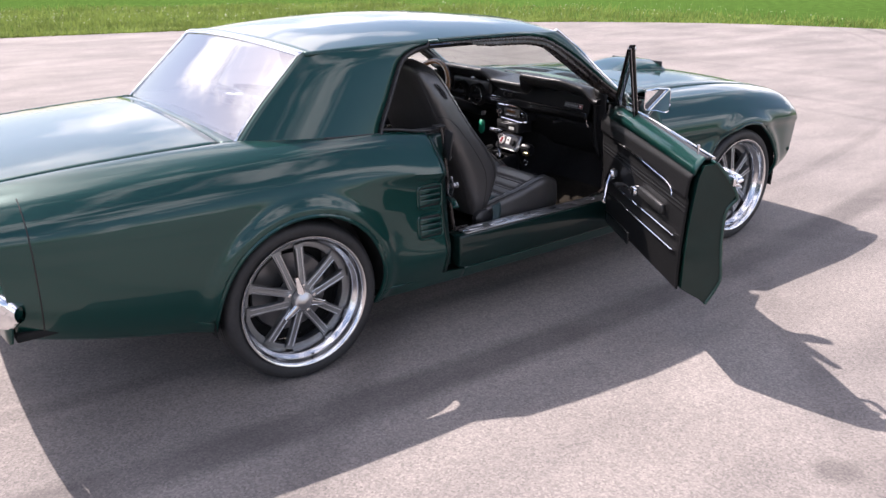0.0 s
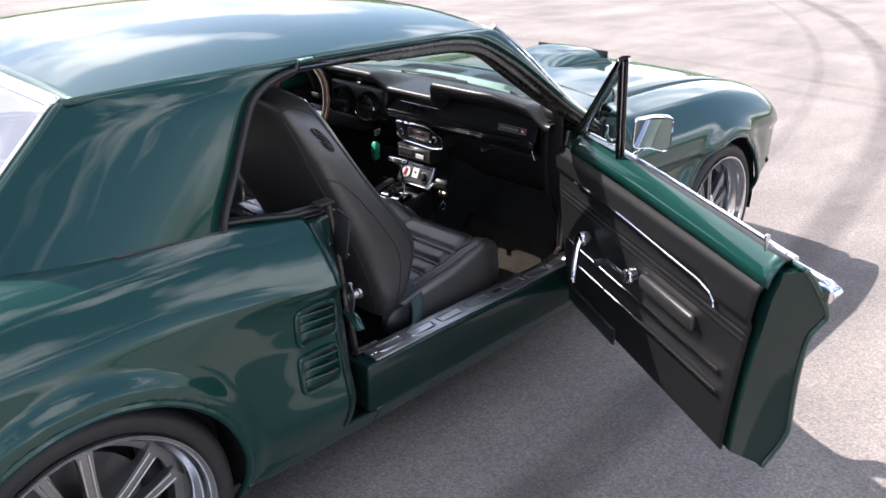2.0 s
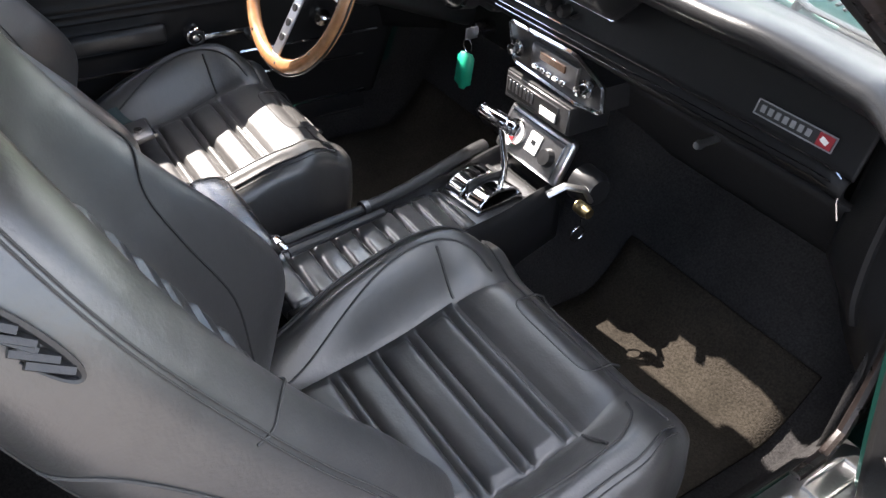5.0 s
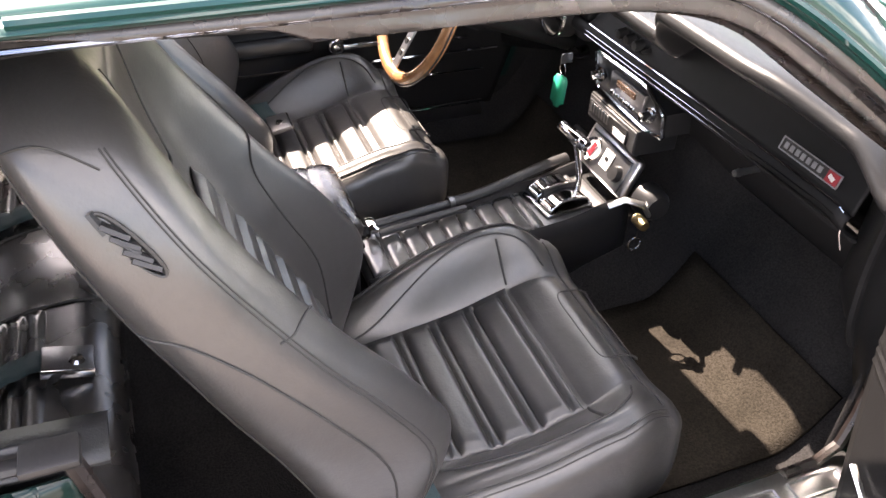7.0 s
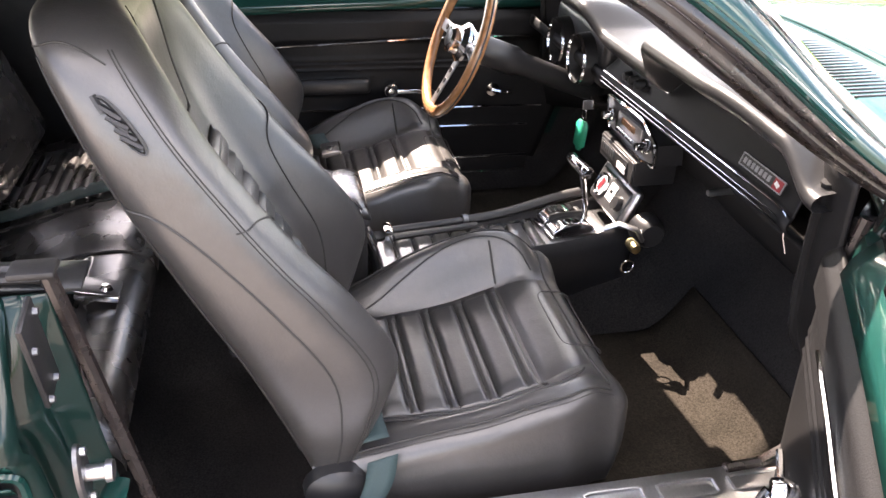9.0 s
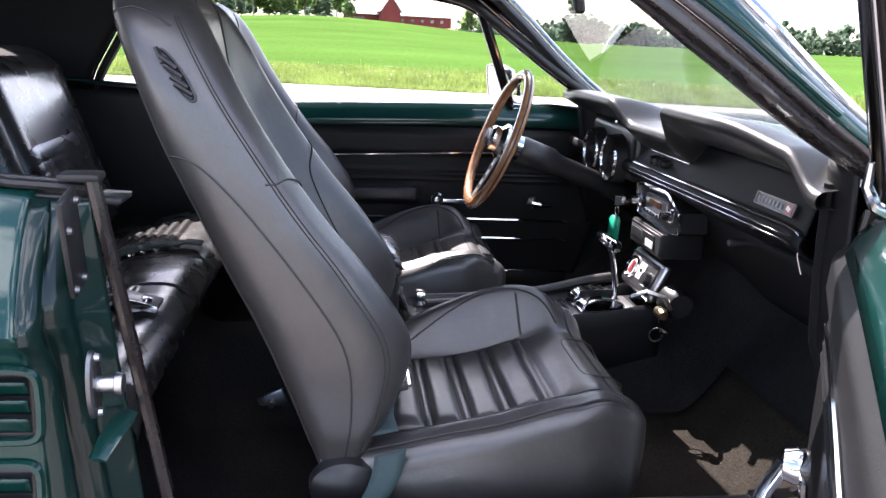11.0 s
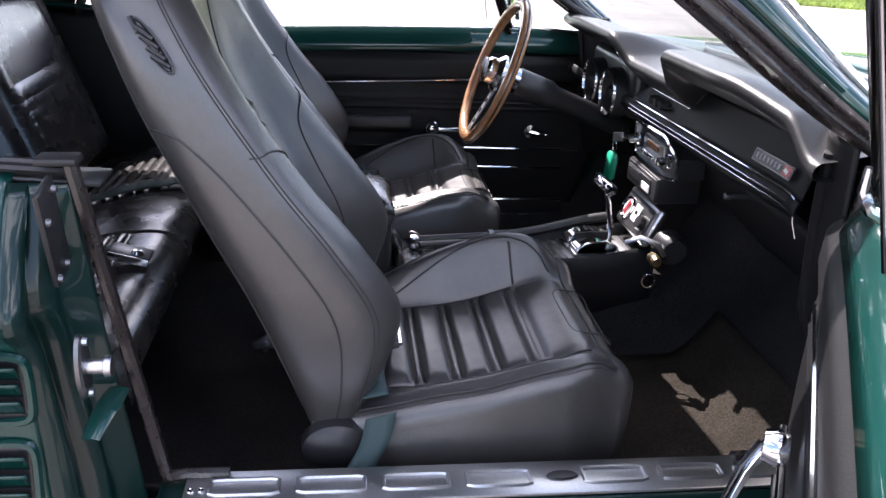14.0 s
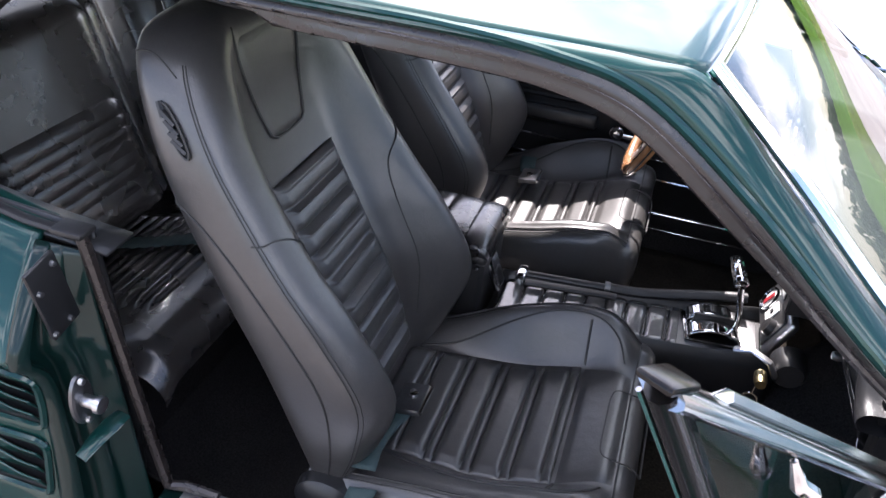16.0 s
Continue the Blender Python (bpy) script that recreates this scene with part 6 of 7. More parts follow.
def build_seat(xc, mirror, back):
    """A high-backed bucket seat with ribbed inserts, seams and a stitched mark on its outer side."""
    root = CAR
    fl = flip if mirror else (lambda b: b)
    tr = Matrix.Translation((xc, -back, 0))

    def add(nm, bm, material, parent, label="", **k):
        return part(nm, moved(fl(bm), tr), material, parent, label, **k)

    def shellf(u, v):
        a = 2 * math.pi * u
        c, s = math.cos(a), math.sin(a)
        xn = math.copysign(abs(c) ** 0.36, c)
        e = math.copysign(abs(s) ** 0.56, s)
        if s > 0:
            deep = cur(v, [0, 0.2, 0.45, 0.7, 0.9, 1], [0.50, 1.05, 1.10, 0.90, 0.42, 0.0])
            e -= deep * (1 - step(0.42, 0.82, abs(xn))) * min(1, s * 1.6)
        return seat_pt(xn, e, v)
    bm = surf(shellf, 88, 64, closed_u=True)
    bm.verts.ensure_lookup_table()
    bm.faces.new([bm.verts[i * 65 + 64] for i in range(88)])
    bm.faces.new([bm.verts[i * 65] for i in range(88)][::-1])

    def face_e(xn, t):
        s = max(1 - abs(xn) ** (2 / 0.36), 0) ** 0.5
        deep = cur(t, [0, 0.2, 0.45, 0.7, 0.9, 1], [0.50, 1.05, 1.10, 0.90, 0.42, 0.0])
        return s ** 0.56 - deep * (1 - step(0.42, 0.82, abs(xn))) * min(1, s * 1.6)
    seat = add("bucket_seat", bm, LEATHER, root, "black leather high-backed bucket seat with ribbed insert")

    # ribbed insert of the back
    def insert(u, v):
        t = 0.10 + 0.50 * v
        half = cur(t, [0.1, 0.3, 0.6], [0.38, 0.37, 0.42])
        xn = half * (2 * u - 1)
        ph = v * 9.0
        q = ph - math.floor(ph)
        rib = 0.013 * (1 - abs(2 * q - 1) ** 3.0)
        wave = 0.006 * math.exp(-((q - 0.86) / 0.05) ** 2)
        edge = step(0, 0.10, u) * step(0, 0.10, 1 - u)
        return seat_pt(xn, face_e(xn, t), t, 0.002 + (rib + wave) * edge * step(0, 0.02, v))
    add("ribbed_insert", surf(insert, 30, 150), LEATHER, seat, solid=0.002, angle=80)

    def head(u, v):
        t = 0.675 + 0.285 * v
        half = cur(t, [0.675, 0.70, 0.8, 0.96], [0.20, 0.25, 0.36, 0.56])
        xn = half * (2 * u - 1)
        edge = (step(0, 0.16, u) * step(0, 0.16, 1 - u) * step(0, 0.08, v) * step(0, 0.2, 1 - v)) ** 0.6
        return seat_pt(xn, face_e(xn, t), t, -0.005 + 0.009 * edge)
    add("head_pad", surf(head, 24, 28), LEATHER, seat, "raised head pad", angle=80)
    rim = [(0.04, 1 - 0.94 * i / 12) for i in range(13)] + [(0.04 + 0.92 * i / 10, 0.04 - 0.03 * math.sin(math.pi * i / 10)) for i in range(1, 10)] + [(0.96, 0.06 + 0.94 * i / 12) for i in range(13)]
    add("head_groove", tube([tuple(Vector(head(a, b)) + Vector((0, 0.0035, 0.001))) for a, b in rim], 0.0022, 5), STITCH, seat, "dark stitched groove")

    # seams
    def seam(nm, pts, r=0.0022, mt=None):
        add(nm, tube(pts, r * 0.6, 5), mt or STITCH, seat)
    for sx in (1, -1):
        for de in (0.54, 0.60):
            pts = []
            for i in range(40):
                t = 0.02 + 0.90 * i / 39
                x, y, z = side_pt(de - 0.15 * step(0.6, 0.95, t), t, 0.0015)
                pts.append((sx * x, y, z))
            seam("edge_seam", pts, 0.0016)
        path = [(-0.80, 0.620), (-0.68, 0.625), (-0.50, 0.625), (-0.34, 0.61), (-0.20, 0.575), (-0.08, 0.52), (0.0, 0.44), (0.06, 0.34), (0.10, 0.22), (0.11, 0.10), (0.11, 0.01)]
        k = [i / (len(path) - 1) for i in range(len(path))]
        pts = []
        for i in range(50):
            e, t = cur(i / 49, k, [p[0] for p in path]), cur(i / 49, k, [p[1] for p in path])
            x, y, z = side_pt(e, t, 0.001)
            pts.append((sx * x, y, z))
        seam("side_seam", pts, 0.0026)
        # seam over the bolster's inner slope
        path = [(0.99, 0.60), (0.90, 0.615), (0.78, 0.60), (0.66, 0.54), (0.60, 0.44), (0.57, 0.30), (0.52, 0.14)]
        k = [i / (len(path) - 1) for i in range(len(path))]
        pts = []
        for i in range(40):
            xn, t = cur(i / 39, k, [p[0] for p in path]), cur(i / 39, k, [p[1] for p in path])
            x, y, z = seat_pt(xn, face_e(xn, t), t, 0.002)
            pts.append((sx * x, y, z))
        seam("bolster_seam", pts, 0.0024)
        pts = []
        for i in range(30):
            e = -0.9 + 1.15 * i / 29
            x, y, z = side_pt(e, 0.895 + 0.03 * math.sin(math.pi * i / 29), 0.001)
            pts.append((sx * x, y, z))
        seam("crown_seam", pts, 0.002)
        seam("rear_edge_seam", [(sx * a, b, c) for a, b, c in [side_pt(-0.86, 0.04 + 0.84 * i / 39, 0.0015) for i in range(40)]], 0.0022)
    # stitched oval mark with slanting strokes, on the outer side
    def mark(a, b, out):
        e, t = -0.02 + 0.06 * a - 0.19 * b, 0.795 - 0.044 * a + 0.008 * b
        return side_pt(e, t, out)
    ring = [mark(1.02 * math.cos(q), 0.80 * math.sin(q), 0.0025) for q in [2.0 + 5.3 * i / 40 for i in range(41)]]
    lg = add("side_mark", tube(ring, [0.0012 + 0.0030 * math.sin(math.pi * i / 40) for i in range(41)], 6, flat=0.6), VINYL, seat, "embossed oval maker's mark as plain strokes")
    for a0, b0, a1, b1, r in ((-0.60, 0.52, -0.40, -0.52, 0.0062), (-0.98, 0.50, -0.34, 0.58, 0.0052), (-0.22, 0.56, -0.06, -0.54, 0.0056), (-0.20, 0.50, 0.14, -0.30, 0.0046), (0.22, 0.56, 0.12, -0.30, 0.0046),
                              (0.22, 0.56, 0.36, -0.54, 0.0056), (0.52, 0.56, 0.66, -0.52, 0.0060)):
        add("mark_bar", tube([mark(a0 + (a1 - a0) * q, b0 + (b1 - b0) * q, 0.003) for q in (0, 0.25, 0.5, 0.75, 1)], r, 6, flat=0.6), VINYL, lg)

    # cushion
    def top_z(a, b):
        bol = cur(b, [0, 0.2, 0.45, 0.65, 0.85, 1.0], [0.0, 0.040, 0.098, 0.114, 0.088, 0.026])
        # the entry side of each cushion is sat down lower than its far side
        bol *= 1.0 if (a < 0) != mirror else (0.70 if mirror else 0.50)
        mid = cur(b, [0, 0.3, 0.55, 0.79, 0.92, 1], [0.452, 0.456, 0.464, 0.498, 0.520, 0.520])
        return mid + bol * step(0.60, 0.95, abs(a)) * (1 - 0.12 * step(0.93, 1.0, abs(a)))

    def cush(u, v):
        a, b = (2 * u - 1) * 1.5, -0.05 + 1.45 * v
        ao, bo = max(abs(a) - 1, 0), max(b - 1, 0)
        d = math.hypot(ao, bo)
        ac, bc = max(-1, min(1, a)), min(b, 1)
        w = 0.216 + 0.018 * step(0.1, 0.6, bc) - 0.020 * step(0.8, 1.0, bc)
        x, y, z = w * ac, -0.36 + 0.469 * bc, top_z(ac, max(bc, 0))
        if d > 0:
            ang = min(d / 0.16, 1) * math.pi / 2
            r = 0.034
            ox, oy = math.copysign(ao / d, a), bo / d
            x, y, z = x + ox * r * math.sin(ang), y + oy * r * math.sin(ang), z - r * (1 - math.cos(ang))
            down = max(d - 0.16, 0) / 0.34
            z -= (z - 0.355) * min(down, 1)
            x += ox * 0.010 * math.sin(min(down, 1) * math.pi)
            y += oy * 0.006 * math.sin(min(down, 1) * math.pi) - oy * 0.02 * min(down, 1)
        return x, y, z

    def on_cush(a, b, lift=0.0015):
        x, y, z = cush(0.5 + a / 3.0, (b + 0.05) / 1.45)
        return x, y + lift * step(0.97, 1.10, b), z + lift * (1 - 0.6 * step(1.0, 1.15, b))
    add("cushion", surf(cush, 96, 72), LEATHER, seat, "black leather seat cushion", angle=70)

    def cins(u, v):
        b = 0.06 + 0.725 * v
        a = 0.655 * (2 * u - 1)
        ph = v * 5.0
        q = ph - math.floor(ph)
        if q < 0.76:
            rib = 0.013 * (1 - abs(2 * q / 0.76 - 1) ** 5.0)
        else:
            rib = 0.008 * (1 - abs(2 * (q - 0.76) / 0.24 - 1) ** 3.0)
        edge = step(0, 0.07, u) * step(0, 0.07, 1 - u)
        x, y, z = on_cush(a, b, 0.0)
        return x, y, z + 0.001 + rib * edge
    add("ribbed_insert", surf(cins, 36, 180), LEATHER, seat, solid=0.002, angle=80)

    def thigh(u, v):
        a, b = 0.64 * (2 * u - 1), 0.80 + 0.19 * v
        edge = (step(0, 0.06, u) * step(0, 0.06, 1 - u) * step(0, 0.16, v) * step(0, 0.2, 1 - v)) ** 0.7
        x, y, z = on_cush(a, b, 0.0)
        return x, y, z + 0.0005 + 0.006 * edge
    add("thigh_pad", surf(thigh, 24, 20), LEATHER, seat, angle=80)
    ring = []
    for q in [2 * math.pi * i / 60 for i in range(60)]:
        a = 0.41 * math.copysign(abs(math.cos(q)) ** 0.30, math.cos(q))
        b = 1.035 + 0.112 * math.copysign(abs(math.sin(q)) ** 0.30, math.sin(q))
        ring.append(on_cush(a, b, 0.0055))
    add("pad_seam", tube(ring, 0.0018, 5, closed=True), STITCH, seat)
    for sx in (1, -1):
        pts = [on_cush(sx * 1.02, b, 0.0) for b in [0.03 + 0.97 * i / 30 for i in range(31)]]
        add("cushion_seam", tube([(p[0] + sx * 0.001, p[1], p[2] + 0.002) for p in pts], 0.0020, 5), STITCH, seat)
        add("cushion_seam", tube([(p[0] + sx * 0.009, p[1], p[2] - 0.004) for p in pts], 0.0014, 5), STITCH, seat)
        arcp = [(0.67, 0.06), (0.73, 0.22), (0.82, 0.40), (0.88, 0.56), (0.90, 0.70), (0.88, 0.82), (0.82, 0.91), (0.72, 0.95)]
        k = [i / 7 for i in range(8)]
        add("bolster_seam", tube([on_cush(sx * cur(i / 39, k, [p[0] for p in arcp]), cur(i / 39, k, [p[1] for p in arcp])) for i in range(40)], 0.0020, 5), STITCH, seat)
        add("bolster_seam", tube([on_cush(sx * (0.665 + 0.20 * i / 10), 0.795 - 0.015 * i / 10) for i in range(11)], 0.0026, 5), STITCH, seat)
    add("front_seam", tube([on_cush(0.98 * (2 * i / 24 - 1), 1.0) for i in range(25)], 0.0018, 5), STITCH, seat)
    # recliner cover, base frame, tilt lever
    add("recliner_cover", moved(lathe([(0.0, 0.026), (0.030, 0.024), (0.044, 0.012), (0.046, -0.012)], 24), Matrix.Translation((0.245, -0.345, 0.415)) @ Matrix.Diagonal((1, 1.22, 0.98, 1))), PLASTIC, seat, "black plastic recliner cover")
    add("seat_base", box((0, -0.14, 0.32), (0.40, 0.42, 0.09), 0.015), PLASTIC, seat, "black seat base")
    add("slide_lever", tube([(0.225, -0.22, 0.325), (0.235, -0.16, 0.322), (0.225, -0.13, 0.322)], 0.005, 6), SATIN, seat)
    for y in (-0.30, 0.02):
        add("seat_runner", box((0.19, y, 0.284), (0.03, 0.10, 0.022), 0.004), SATIN, seat)
        add("seat_runner", box((-0.19, y, 0.284), (0.03, 0.10, 0.022), 0.004), SATIN, seat)
    hb = add("hinge_bracket", box((-0.272, -0.498, 0.309), (0.014, 0.060, 0.050), 0.004, rot=Matrix.Rotation(radians(25), 4, "X")), SATIN, seat, "bright hinge bracket")
    add("hinge_bolt", lathe([(0, 0.012), (0.008, 0.011), (0.009, 0.0)], 8, at=(-0.264, -0.503, 0.311)), SATIN, hb)
    return seat


build_seat(0.410, False, 0.0)
build_seat(-0.410, True, 0.075)


# ---- verge, field edge, farm and woods ----
def build_grass():
    """Blades along the lot's edge, thicker and taller away from the asphalt, with seed stalks."""
    rnd = random.Random(7)
    bm = bmesh.new()

    def blade(x, y, z, h, w, lean, turn):
        dx, dy = math.cos(turn), math.sin(turn)
        pts = []
        for k, q in ((0, 0), (0.5, 0.35), (1, 1)):
            o = lean * q
            pts.append((x + dx * o, y + dy * o, z + h * k))
        sx, sy = -dy * w, dx * w
        a = bm.verts.new((pts[0][0] - sx, pts[0][1] - sy, pts[0][2]))
        b = bm.verts.new((pts[0][0] + sx, pts[0][1] + sy, pts[0][2]))
        c = bm.verts.new((pts[1][0] + sx * 0.8, pts[1][1] + sy * 0.8, pts[1][2]))
        d = bm.verts.new((pts[1][0] - sx * 0.8, pts[1][1] - sy * 0.8, pts[1][2]))
        e = bm.verts.new(pts[2])
        bm.faces.new((a, b, c, d))
        bm.faces.new((d, c, e))
    n = 0
    while n < 62000:
        # places are drawn along the edge curve and outwards from it
        y = rnd.uniform(-14, 17.0)
        out = rnd.random() ** 1.7 * 9.0
        if y > 12 and rnd.random() < 0.6:
            x = rnd.uniform(-14, 26)
            yy = 17.0 + 0.08 * max(x, 0) + out
            if x < edge_x(min(yy, 17)) + 1:
                continue
        else:
            x = edge_x(y) - out
            yy = y
        if on_lot(x, yy):
            continue
        tall = 0.08 + 0.11 * min(out / 2.0, 1) * (0.6 + 0.8 * noise.noise((x * 0.5, yy * 0.5, 0)))
        blade(x, yy, rise(x, yy) - 0.02, max(tall, 0.06) * rnd.uniform(0.6, 1.5), rnd.uniform(0.006, 0.014), rnd.uniform(0.02, 0.16), rnd.uniform(0, 6.28))
        n += 1
    for _ in range(900):
        y = rnd.uniform(-14, 16)
        x = edge_x(y) - rnd.uniform(0.4, 6)
        blade(x, y, rise(x, y), rnd.uniform(0.25, 0.5), 0.004, rnd.uniform(0.0, 0.12), rnd.uniform(0, 6.28))
    tagged(part("verge_grass", bm, VERGE, smooth=False), "rough green grass along the asphalt edge", "grass", kind="stuff")
    bm = bmesh.new()
    for _ in range(900):
        y = rnd.uniform(-12, 17)
        x = edge_x(min(y, 16.5)) - rnd.uniform(0.2, 5)
        if on_lot(x, y):
            continue
        z = rise(x, y) + rnd.uniform(0.12, 0.30)
        r = rnd.uniform(0.012, 0.022)
        vs = [bm.verts.new((x + r * math.cos(a), y + r * math.sin(a), z + rnd.uniform(-0.004, 0.004))) for a in (0, 1.26, 2.51, 3.77, 5.03)]
        bm.faces.new(vs)
    tagged(part("verge_flowers", bm, FLOWER, smooth=False), "small pale flowers scattered in the verge", "flower", kind="stuff")


FLOWER = mat("pale petals", (0.75, 0.75, 0.62), 0.7, grain=0.1, scale=30)


def polar(az, dist):
    """A place by compass: degrees from the car's left towards its front, and metres."""
    a = radians(az)
    x, y = 1.85 - dist * math.cos(a), -0.33 + dist * math.sin(a)
    return x, y, rise(x, y)


def clumps(rnd, centre, radius, count, size, bm, squash=1.0):
    """Many small ragged leaf clumps in a rounded, uneven crown."""
    for _ in range(count):
        while True:
            p = Vector((rnd.uniform(-1, 1), rnd.uniform(-1, 1), rnd.uniform(-1, 1)))
            if 0.25 < p.length < 1 + 0.25 * noise.noise(p * 2.1 + Vector(centre)):
                break
        c = Vector(centre) + Vector((p.x * radius, p.y * radius, p.z * radius * squash))
        for _ in range(3):
            d = Vector((rnd.uniform(-1, 1), rnd.uniform(-1, 1), rnd.uniform(-1, 1))).normalized()
            e = d.orthogonal().normalized()
            s = size * rnd.uniform(0.6, 1.3)
            vs = [bm.verts.new(c + s * (e * a + d.cross(e) * b)) for a, b in ((-1, -0.5), (0.2, -0.9), (1, 0.1), (0.3, 0.8), (-0.7, 0.6))]
            bm.faces.new(vs)


def build_tree(kind, az, dist, height, seed):
    rnd = random.Random(seed)
    x, y, z = polar(az, dist)
    if kind == "spruce":
        t = thing("spruce_tree", "tall dark spruce at the field's edge", "tree", "trees by the farm")
        part("trunk", tube([(x, y, z - 0.3), (x, y, z + height * 0.5), (x, y, z + height)], [0.22, 0.14, 0.03], 7), BARK, t)
        bm = bmesh.new()
        n = 26
        for i in range(n):
            h = 0.06 + 0.94 * i / n
            r = height * 0.19 * (1 - h) ** 0.85 * rnd.uniform(0.8, 1.15) + 0.15
            for k in range(9):
                a = rnd.uniform(0, 6.28)
                tip = Vector((x + r * math.cos(a), y + r * math.sin(a), z + height * h - r * 0.45))
                root = Vector((x, y, z + height * h))
                s = Vector((-math.sin(a), math.cos(a), 0)) * r * rnd.uniform(0.22, 0.4)
                vs = [bm.verts.new(p) for p in (root, root.lerp(tip, 0.6) + s, tip, root.lerp(tip, 0.6) - s)]
                bm.faces.new(vs)
        part("crown", bm, SPRUCE, t, smooth=False)
    else:
        t = thing("broadleaf_tree", "rounded green broadleaf tree at the field's edge", "tree", "trees by the farm")
        part("trunk", tube([(x, y, z - 0.3), (x + 0.2, y, z + height * 0.3), (x, y + 0.2, z + height * 0.62)], [0.26, 0.18, 0.08], 7), BARK, t)
        for k in range(4):
            a = 1.57 * k + rnd.uniform(-0.4, 0.4)
            part("limb", tube([(x + 0.1, y, z + height * 0.32), (x + height * 0.12 * math.cos(a), y + height * 0.12 * math.sin(a), z + height * 0.55), (x + height * 0.20 * math.cos(a), y + height * 0.20 * math.sin(a), z + height * 0.72)], [0.10, 0.06, 0.03], 6), BARK, t)
        bm = bmesh.new()
        for k in range(8):
            a = 6.28 * k / 6 + rnd.uniform(-0.4, 0.4)
            q = height * (0.15 if k else 0.0)
            clumps(rnd, (x + q * math.cos(a), y + q * math.sin(a), z + height * rnd.uniform(0.16, 0.82)), height * 0.165, 105, height * 0.032, bm, 0.95)
        part("crown", bm, LEAF, t, smooth=False)


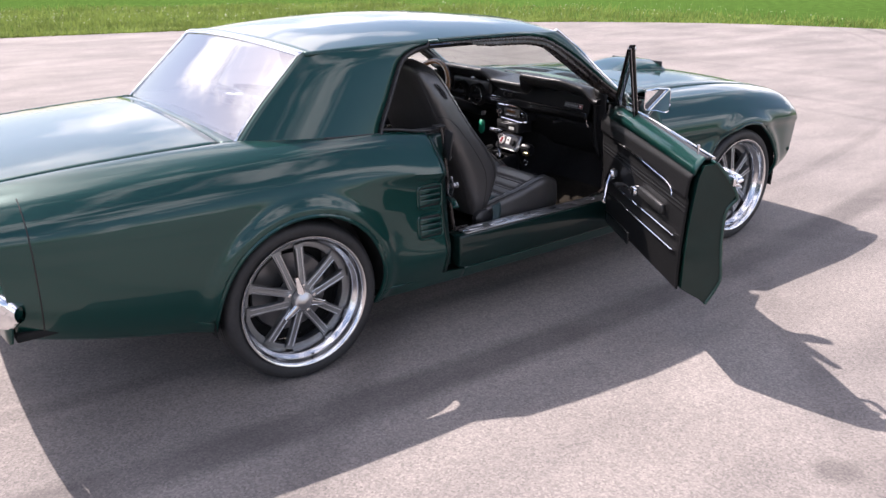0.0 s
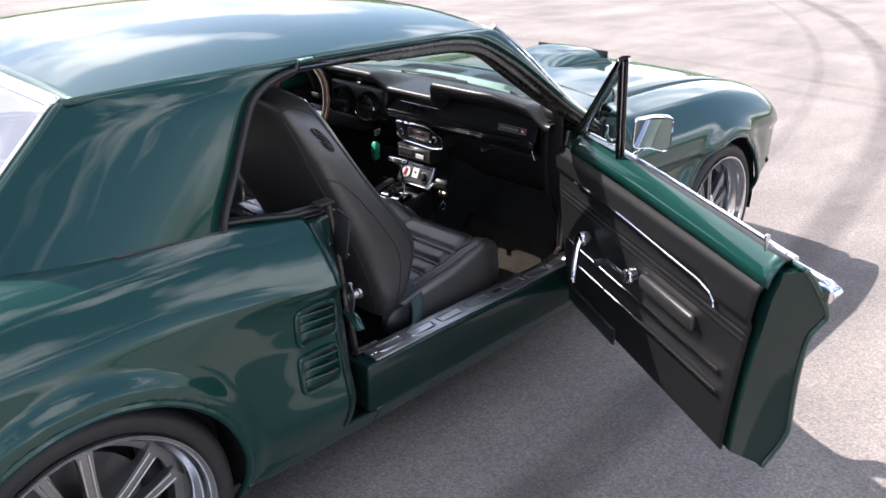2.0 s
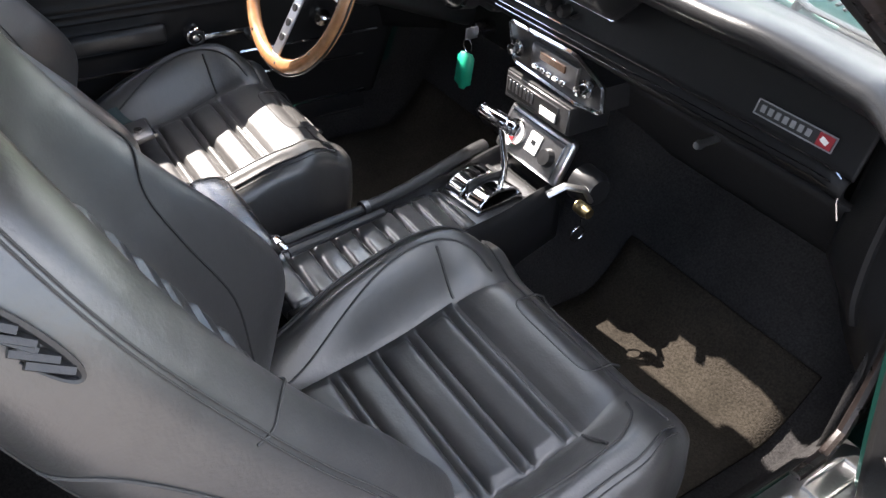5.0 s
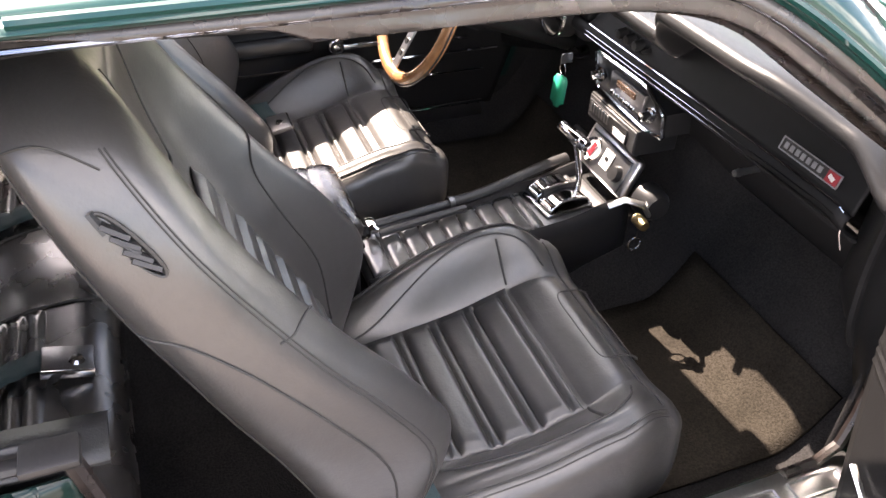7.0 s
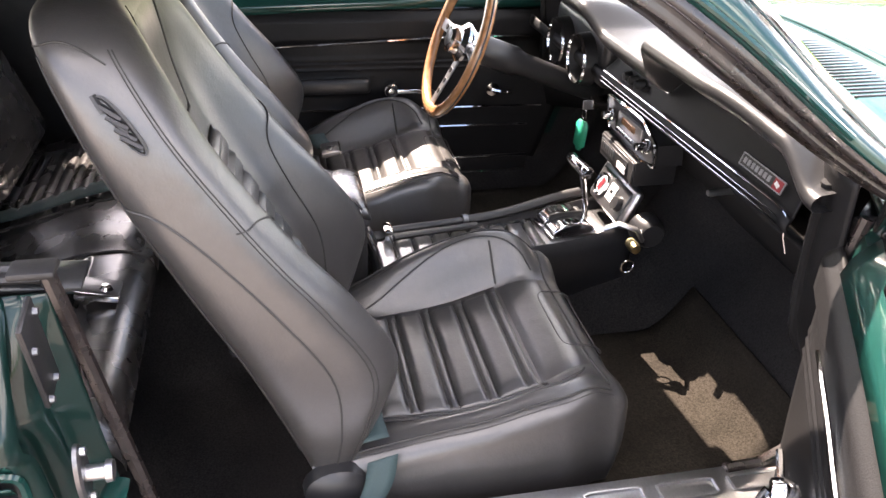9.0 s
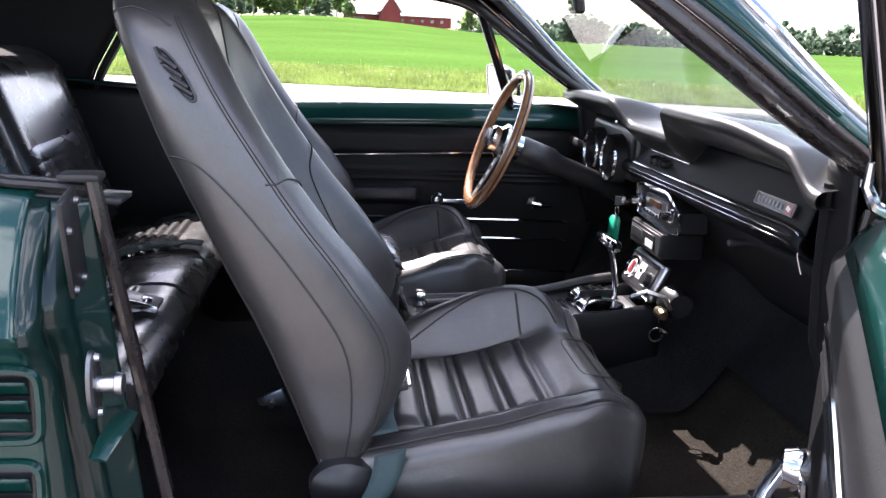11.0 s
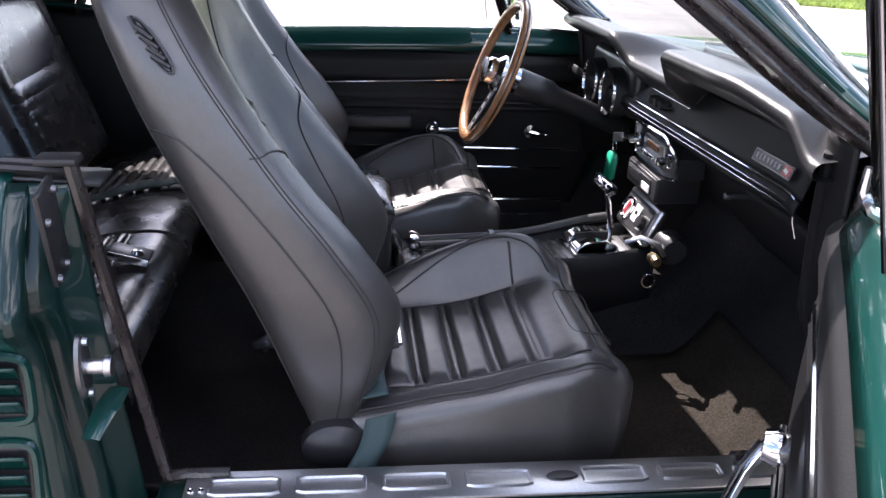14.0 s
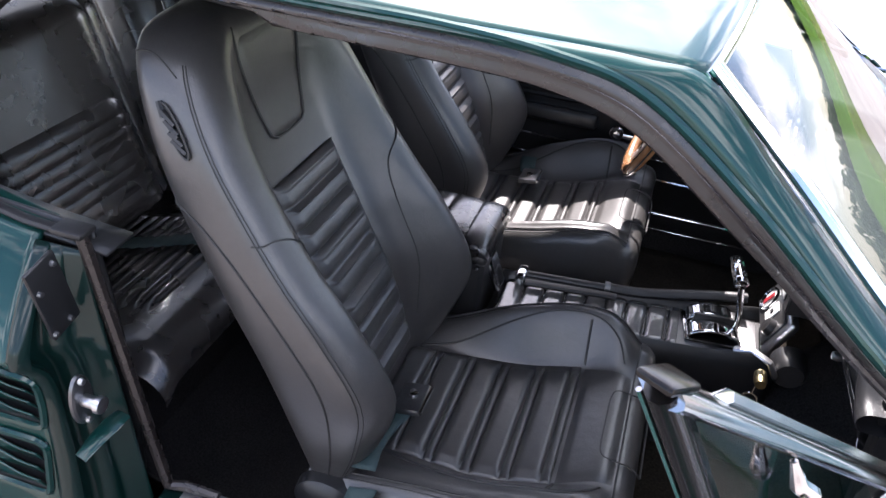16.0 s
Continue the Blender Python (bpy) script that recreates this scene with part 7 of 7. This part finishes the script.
def build_farm():
    for i, (kind, az, dist, h) in enumerate((("spruce", -13.6, 222, 17), ("spruce", -12.7, 230, 19), ("spruce", -11.8, 226, 17.5), ("spruce", -11.0, 232, 18.5), ("broad", -14.6, 215, 14), ("spruce", -10.2, 224, 16.5), ("broad", -9.6, 212, 11),
                                            ("spruce", -8.7, 228, 16), ("spruce", -7.9, 224, 18), ("spruce", -7.0, 232, 14), ("broad", -6.2, 215, 13.5), ("spruce", -5.2, 220, 15.5), ("broad", -4.3, 214, 12), ("spruce", -3.5, 230, 16),
                                            ("broad", -2.8, 216, 11), ("spruce", -2.1, 228, 16.5), ("spruce", -1.4, 226, 17), ("broad", -0.7, 212, 8), ("broad", 0.2, 208, 11), ("broad", 8.3, 235, 7.5), ("broad", 9.3, 240, 6))):
        build_tree(kind, az, dist, h, 40 + i)
    # the barn: long red building with a cross gable
    b = thing("barn", "long red wooden barn with a gabled wing", "barn")
    x0, y0, z0 = polar(0.3, 215)
    x1, y1, z1 = polar(7.1, 222)
    d = Vector((x1 - x0, y1 - y0, 0))
    L = d.length
    z0 = min(z0, z1) + 0.1
    m = Matrix.Translation((x0, y0, z0)) @ Matrix.Rotation(math.atan2(d.y, d.x), 4, "Z")

    def gable(len0, len1, dep0, dep1, eave, ridge, along_x=True):
        bm = bmesh.new()
        if along_x:
            prof = [(dep0, 0), (dep1, 0), (dep1, eave), ((dep0 + dep1) / 2, ridge), (dep0, eave)]
            r = [[bm.verts.new((q, p[0], p[1])) for p in prof] for q in (len0, len1)]
        else:
            prof = [(len0, 0), (len1, 0), (len1, eave), ((len0 + len1) / 2, ridge), (len0, eave)]
            r = [[bm.verts.new((p[0], q, p[1])) for p in prof] for q in (dep0, dep1)]
        for i in range(5):
            j = (i + 1) % 5
            bm.faces.new((r[0][i], r[0][j], r[1][j], r[1][i]))
        bm.faces.new(r[0][::-1])
        bm.faces.new(r[1])
        return bm

    def roofs(len0, len1, dep0, dep1, eave, ridge, along_x=True):
        bm = bmesh.new()
        mid = (dep0 + dep1) / 2 if along_x else (len0 + len1) / 2
        for e0, e1 in ((dep0, mid), (dep1, mid)) if along_x else ((len0, mid), (len1, mid)):
            over = 0.5 * (1 if e0 > mid else -1)
            q = [(len0 - 0.4, len1 + 0.4) if along_x else (dep0 - 0.4, dep1 + 0.4)][0]
            pts = [(e0 + over, eave - 0.25, q[0]), (e0 + over, eave - 0.25, q[1]), (mid, ridge + 0.12, q[1]), (mid, ridge + 0.12, q[0])]
            bm.faces.new([bm.verts.new((p[2], p[0], p[1]) if along_x else (p[0], p[2], p[1])) for p in pts])
        return bm
    part("wall", moved(gable(0, L, 0, 11, 3.0, 6.0), m), BARN, b, smooth=False)
    part("roof", moved(roofs(0, L, 0, 11, 3.0, 6.0), m), BARNROOF, b, smooth=False, solid=0.2)
    part("wing", moved(gable(L * 0.26, L * 0.44, -4, 5, 3.6, 7.4, False), m), BARN, b, smooth=False)
    part("wing_roof", moved(roofs(L * 0.26, L * 0.44, -4, 5, 3.6, 7.4, False), m), BARNROOF, b, smooth=False, solid=0.2)
    for i in range(9):
        w = box((L * (0.03 + 0.025 * i) if i < 4 else L * (0.50 + 0.10 * (i - 4)), -0.05, 1.5), (0.9, 0.12, 0.8))
        part("window", moved(w, m), DIALGLASS, b, smooth=False)
    part("barn_door", moved(box((L * 0.35, -4.06, 1.5), (2.8, 0.12, 2.8)), m), BARN, b, "red barn door", smooth=False)


def build_woods():
    """Far woods along the horizon, uneven in height, with single crowns standing out."""
    rnd = random.Random(11)
    bm = bmesh.new()
    for az0, az1, dist, h in ((8, 27, 620, 12.5), (9, 27, 580, 9.0), (-40, -15, 420, 11.0), (-16, 0.5, 262, 12.5), (26, 75, 430, 13.5), (27, 75, 415, 8.0), (75, 130, 520, 12.0), (-120, -40, 560, 12.0)):
        az = az0
        while az < az1:
            x, y, z = polar(az, dist + rnd.uniform(-25, 25))
            hh = h * rnd.uniform(0.75, 1.2)
            clumps(rnd, (x, y, z + hh * 0.5), hh * 0.52, 44, hh * 0.12, bm, 1.0)
            az += math.degrees(hh * 0.55 / dist)
    tagged(part("far_woods", bm, FARLEAF, smooth=False), "hazy line of woods along the horizon", "woods", kind="stuff")
    bm = bmesh.new()
    for az, dist, h in ((15.2, 470, 15), (16.0, 470, 17), (16.8, 475, 14.5), (18.6, 520, 14), (19.6, 520, 15), (20.3, 520, 13)):
        x, y, z = polar(az, dist)
        clumps(rnd, (x, y, z + h * 0.45), h * 0.5, 160, h * 0.09, bm, 1.0)
    tagged(part("far_grove", bm, FARLEAF, smooth=False), "rounded far grove in the field", "grove", kind="stuff")


build_grass()
build_farm()
build_woods()
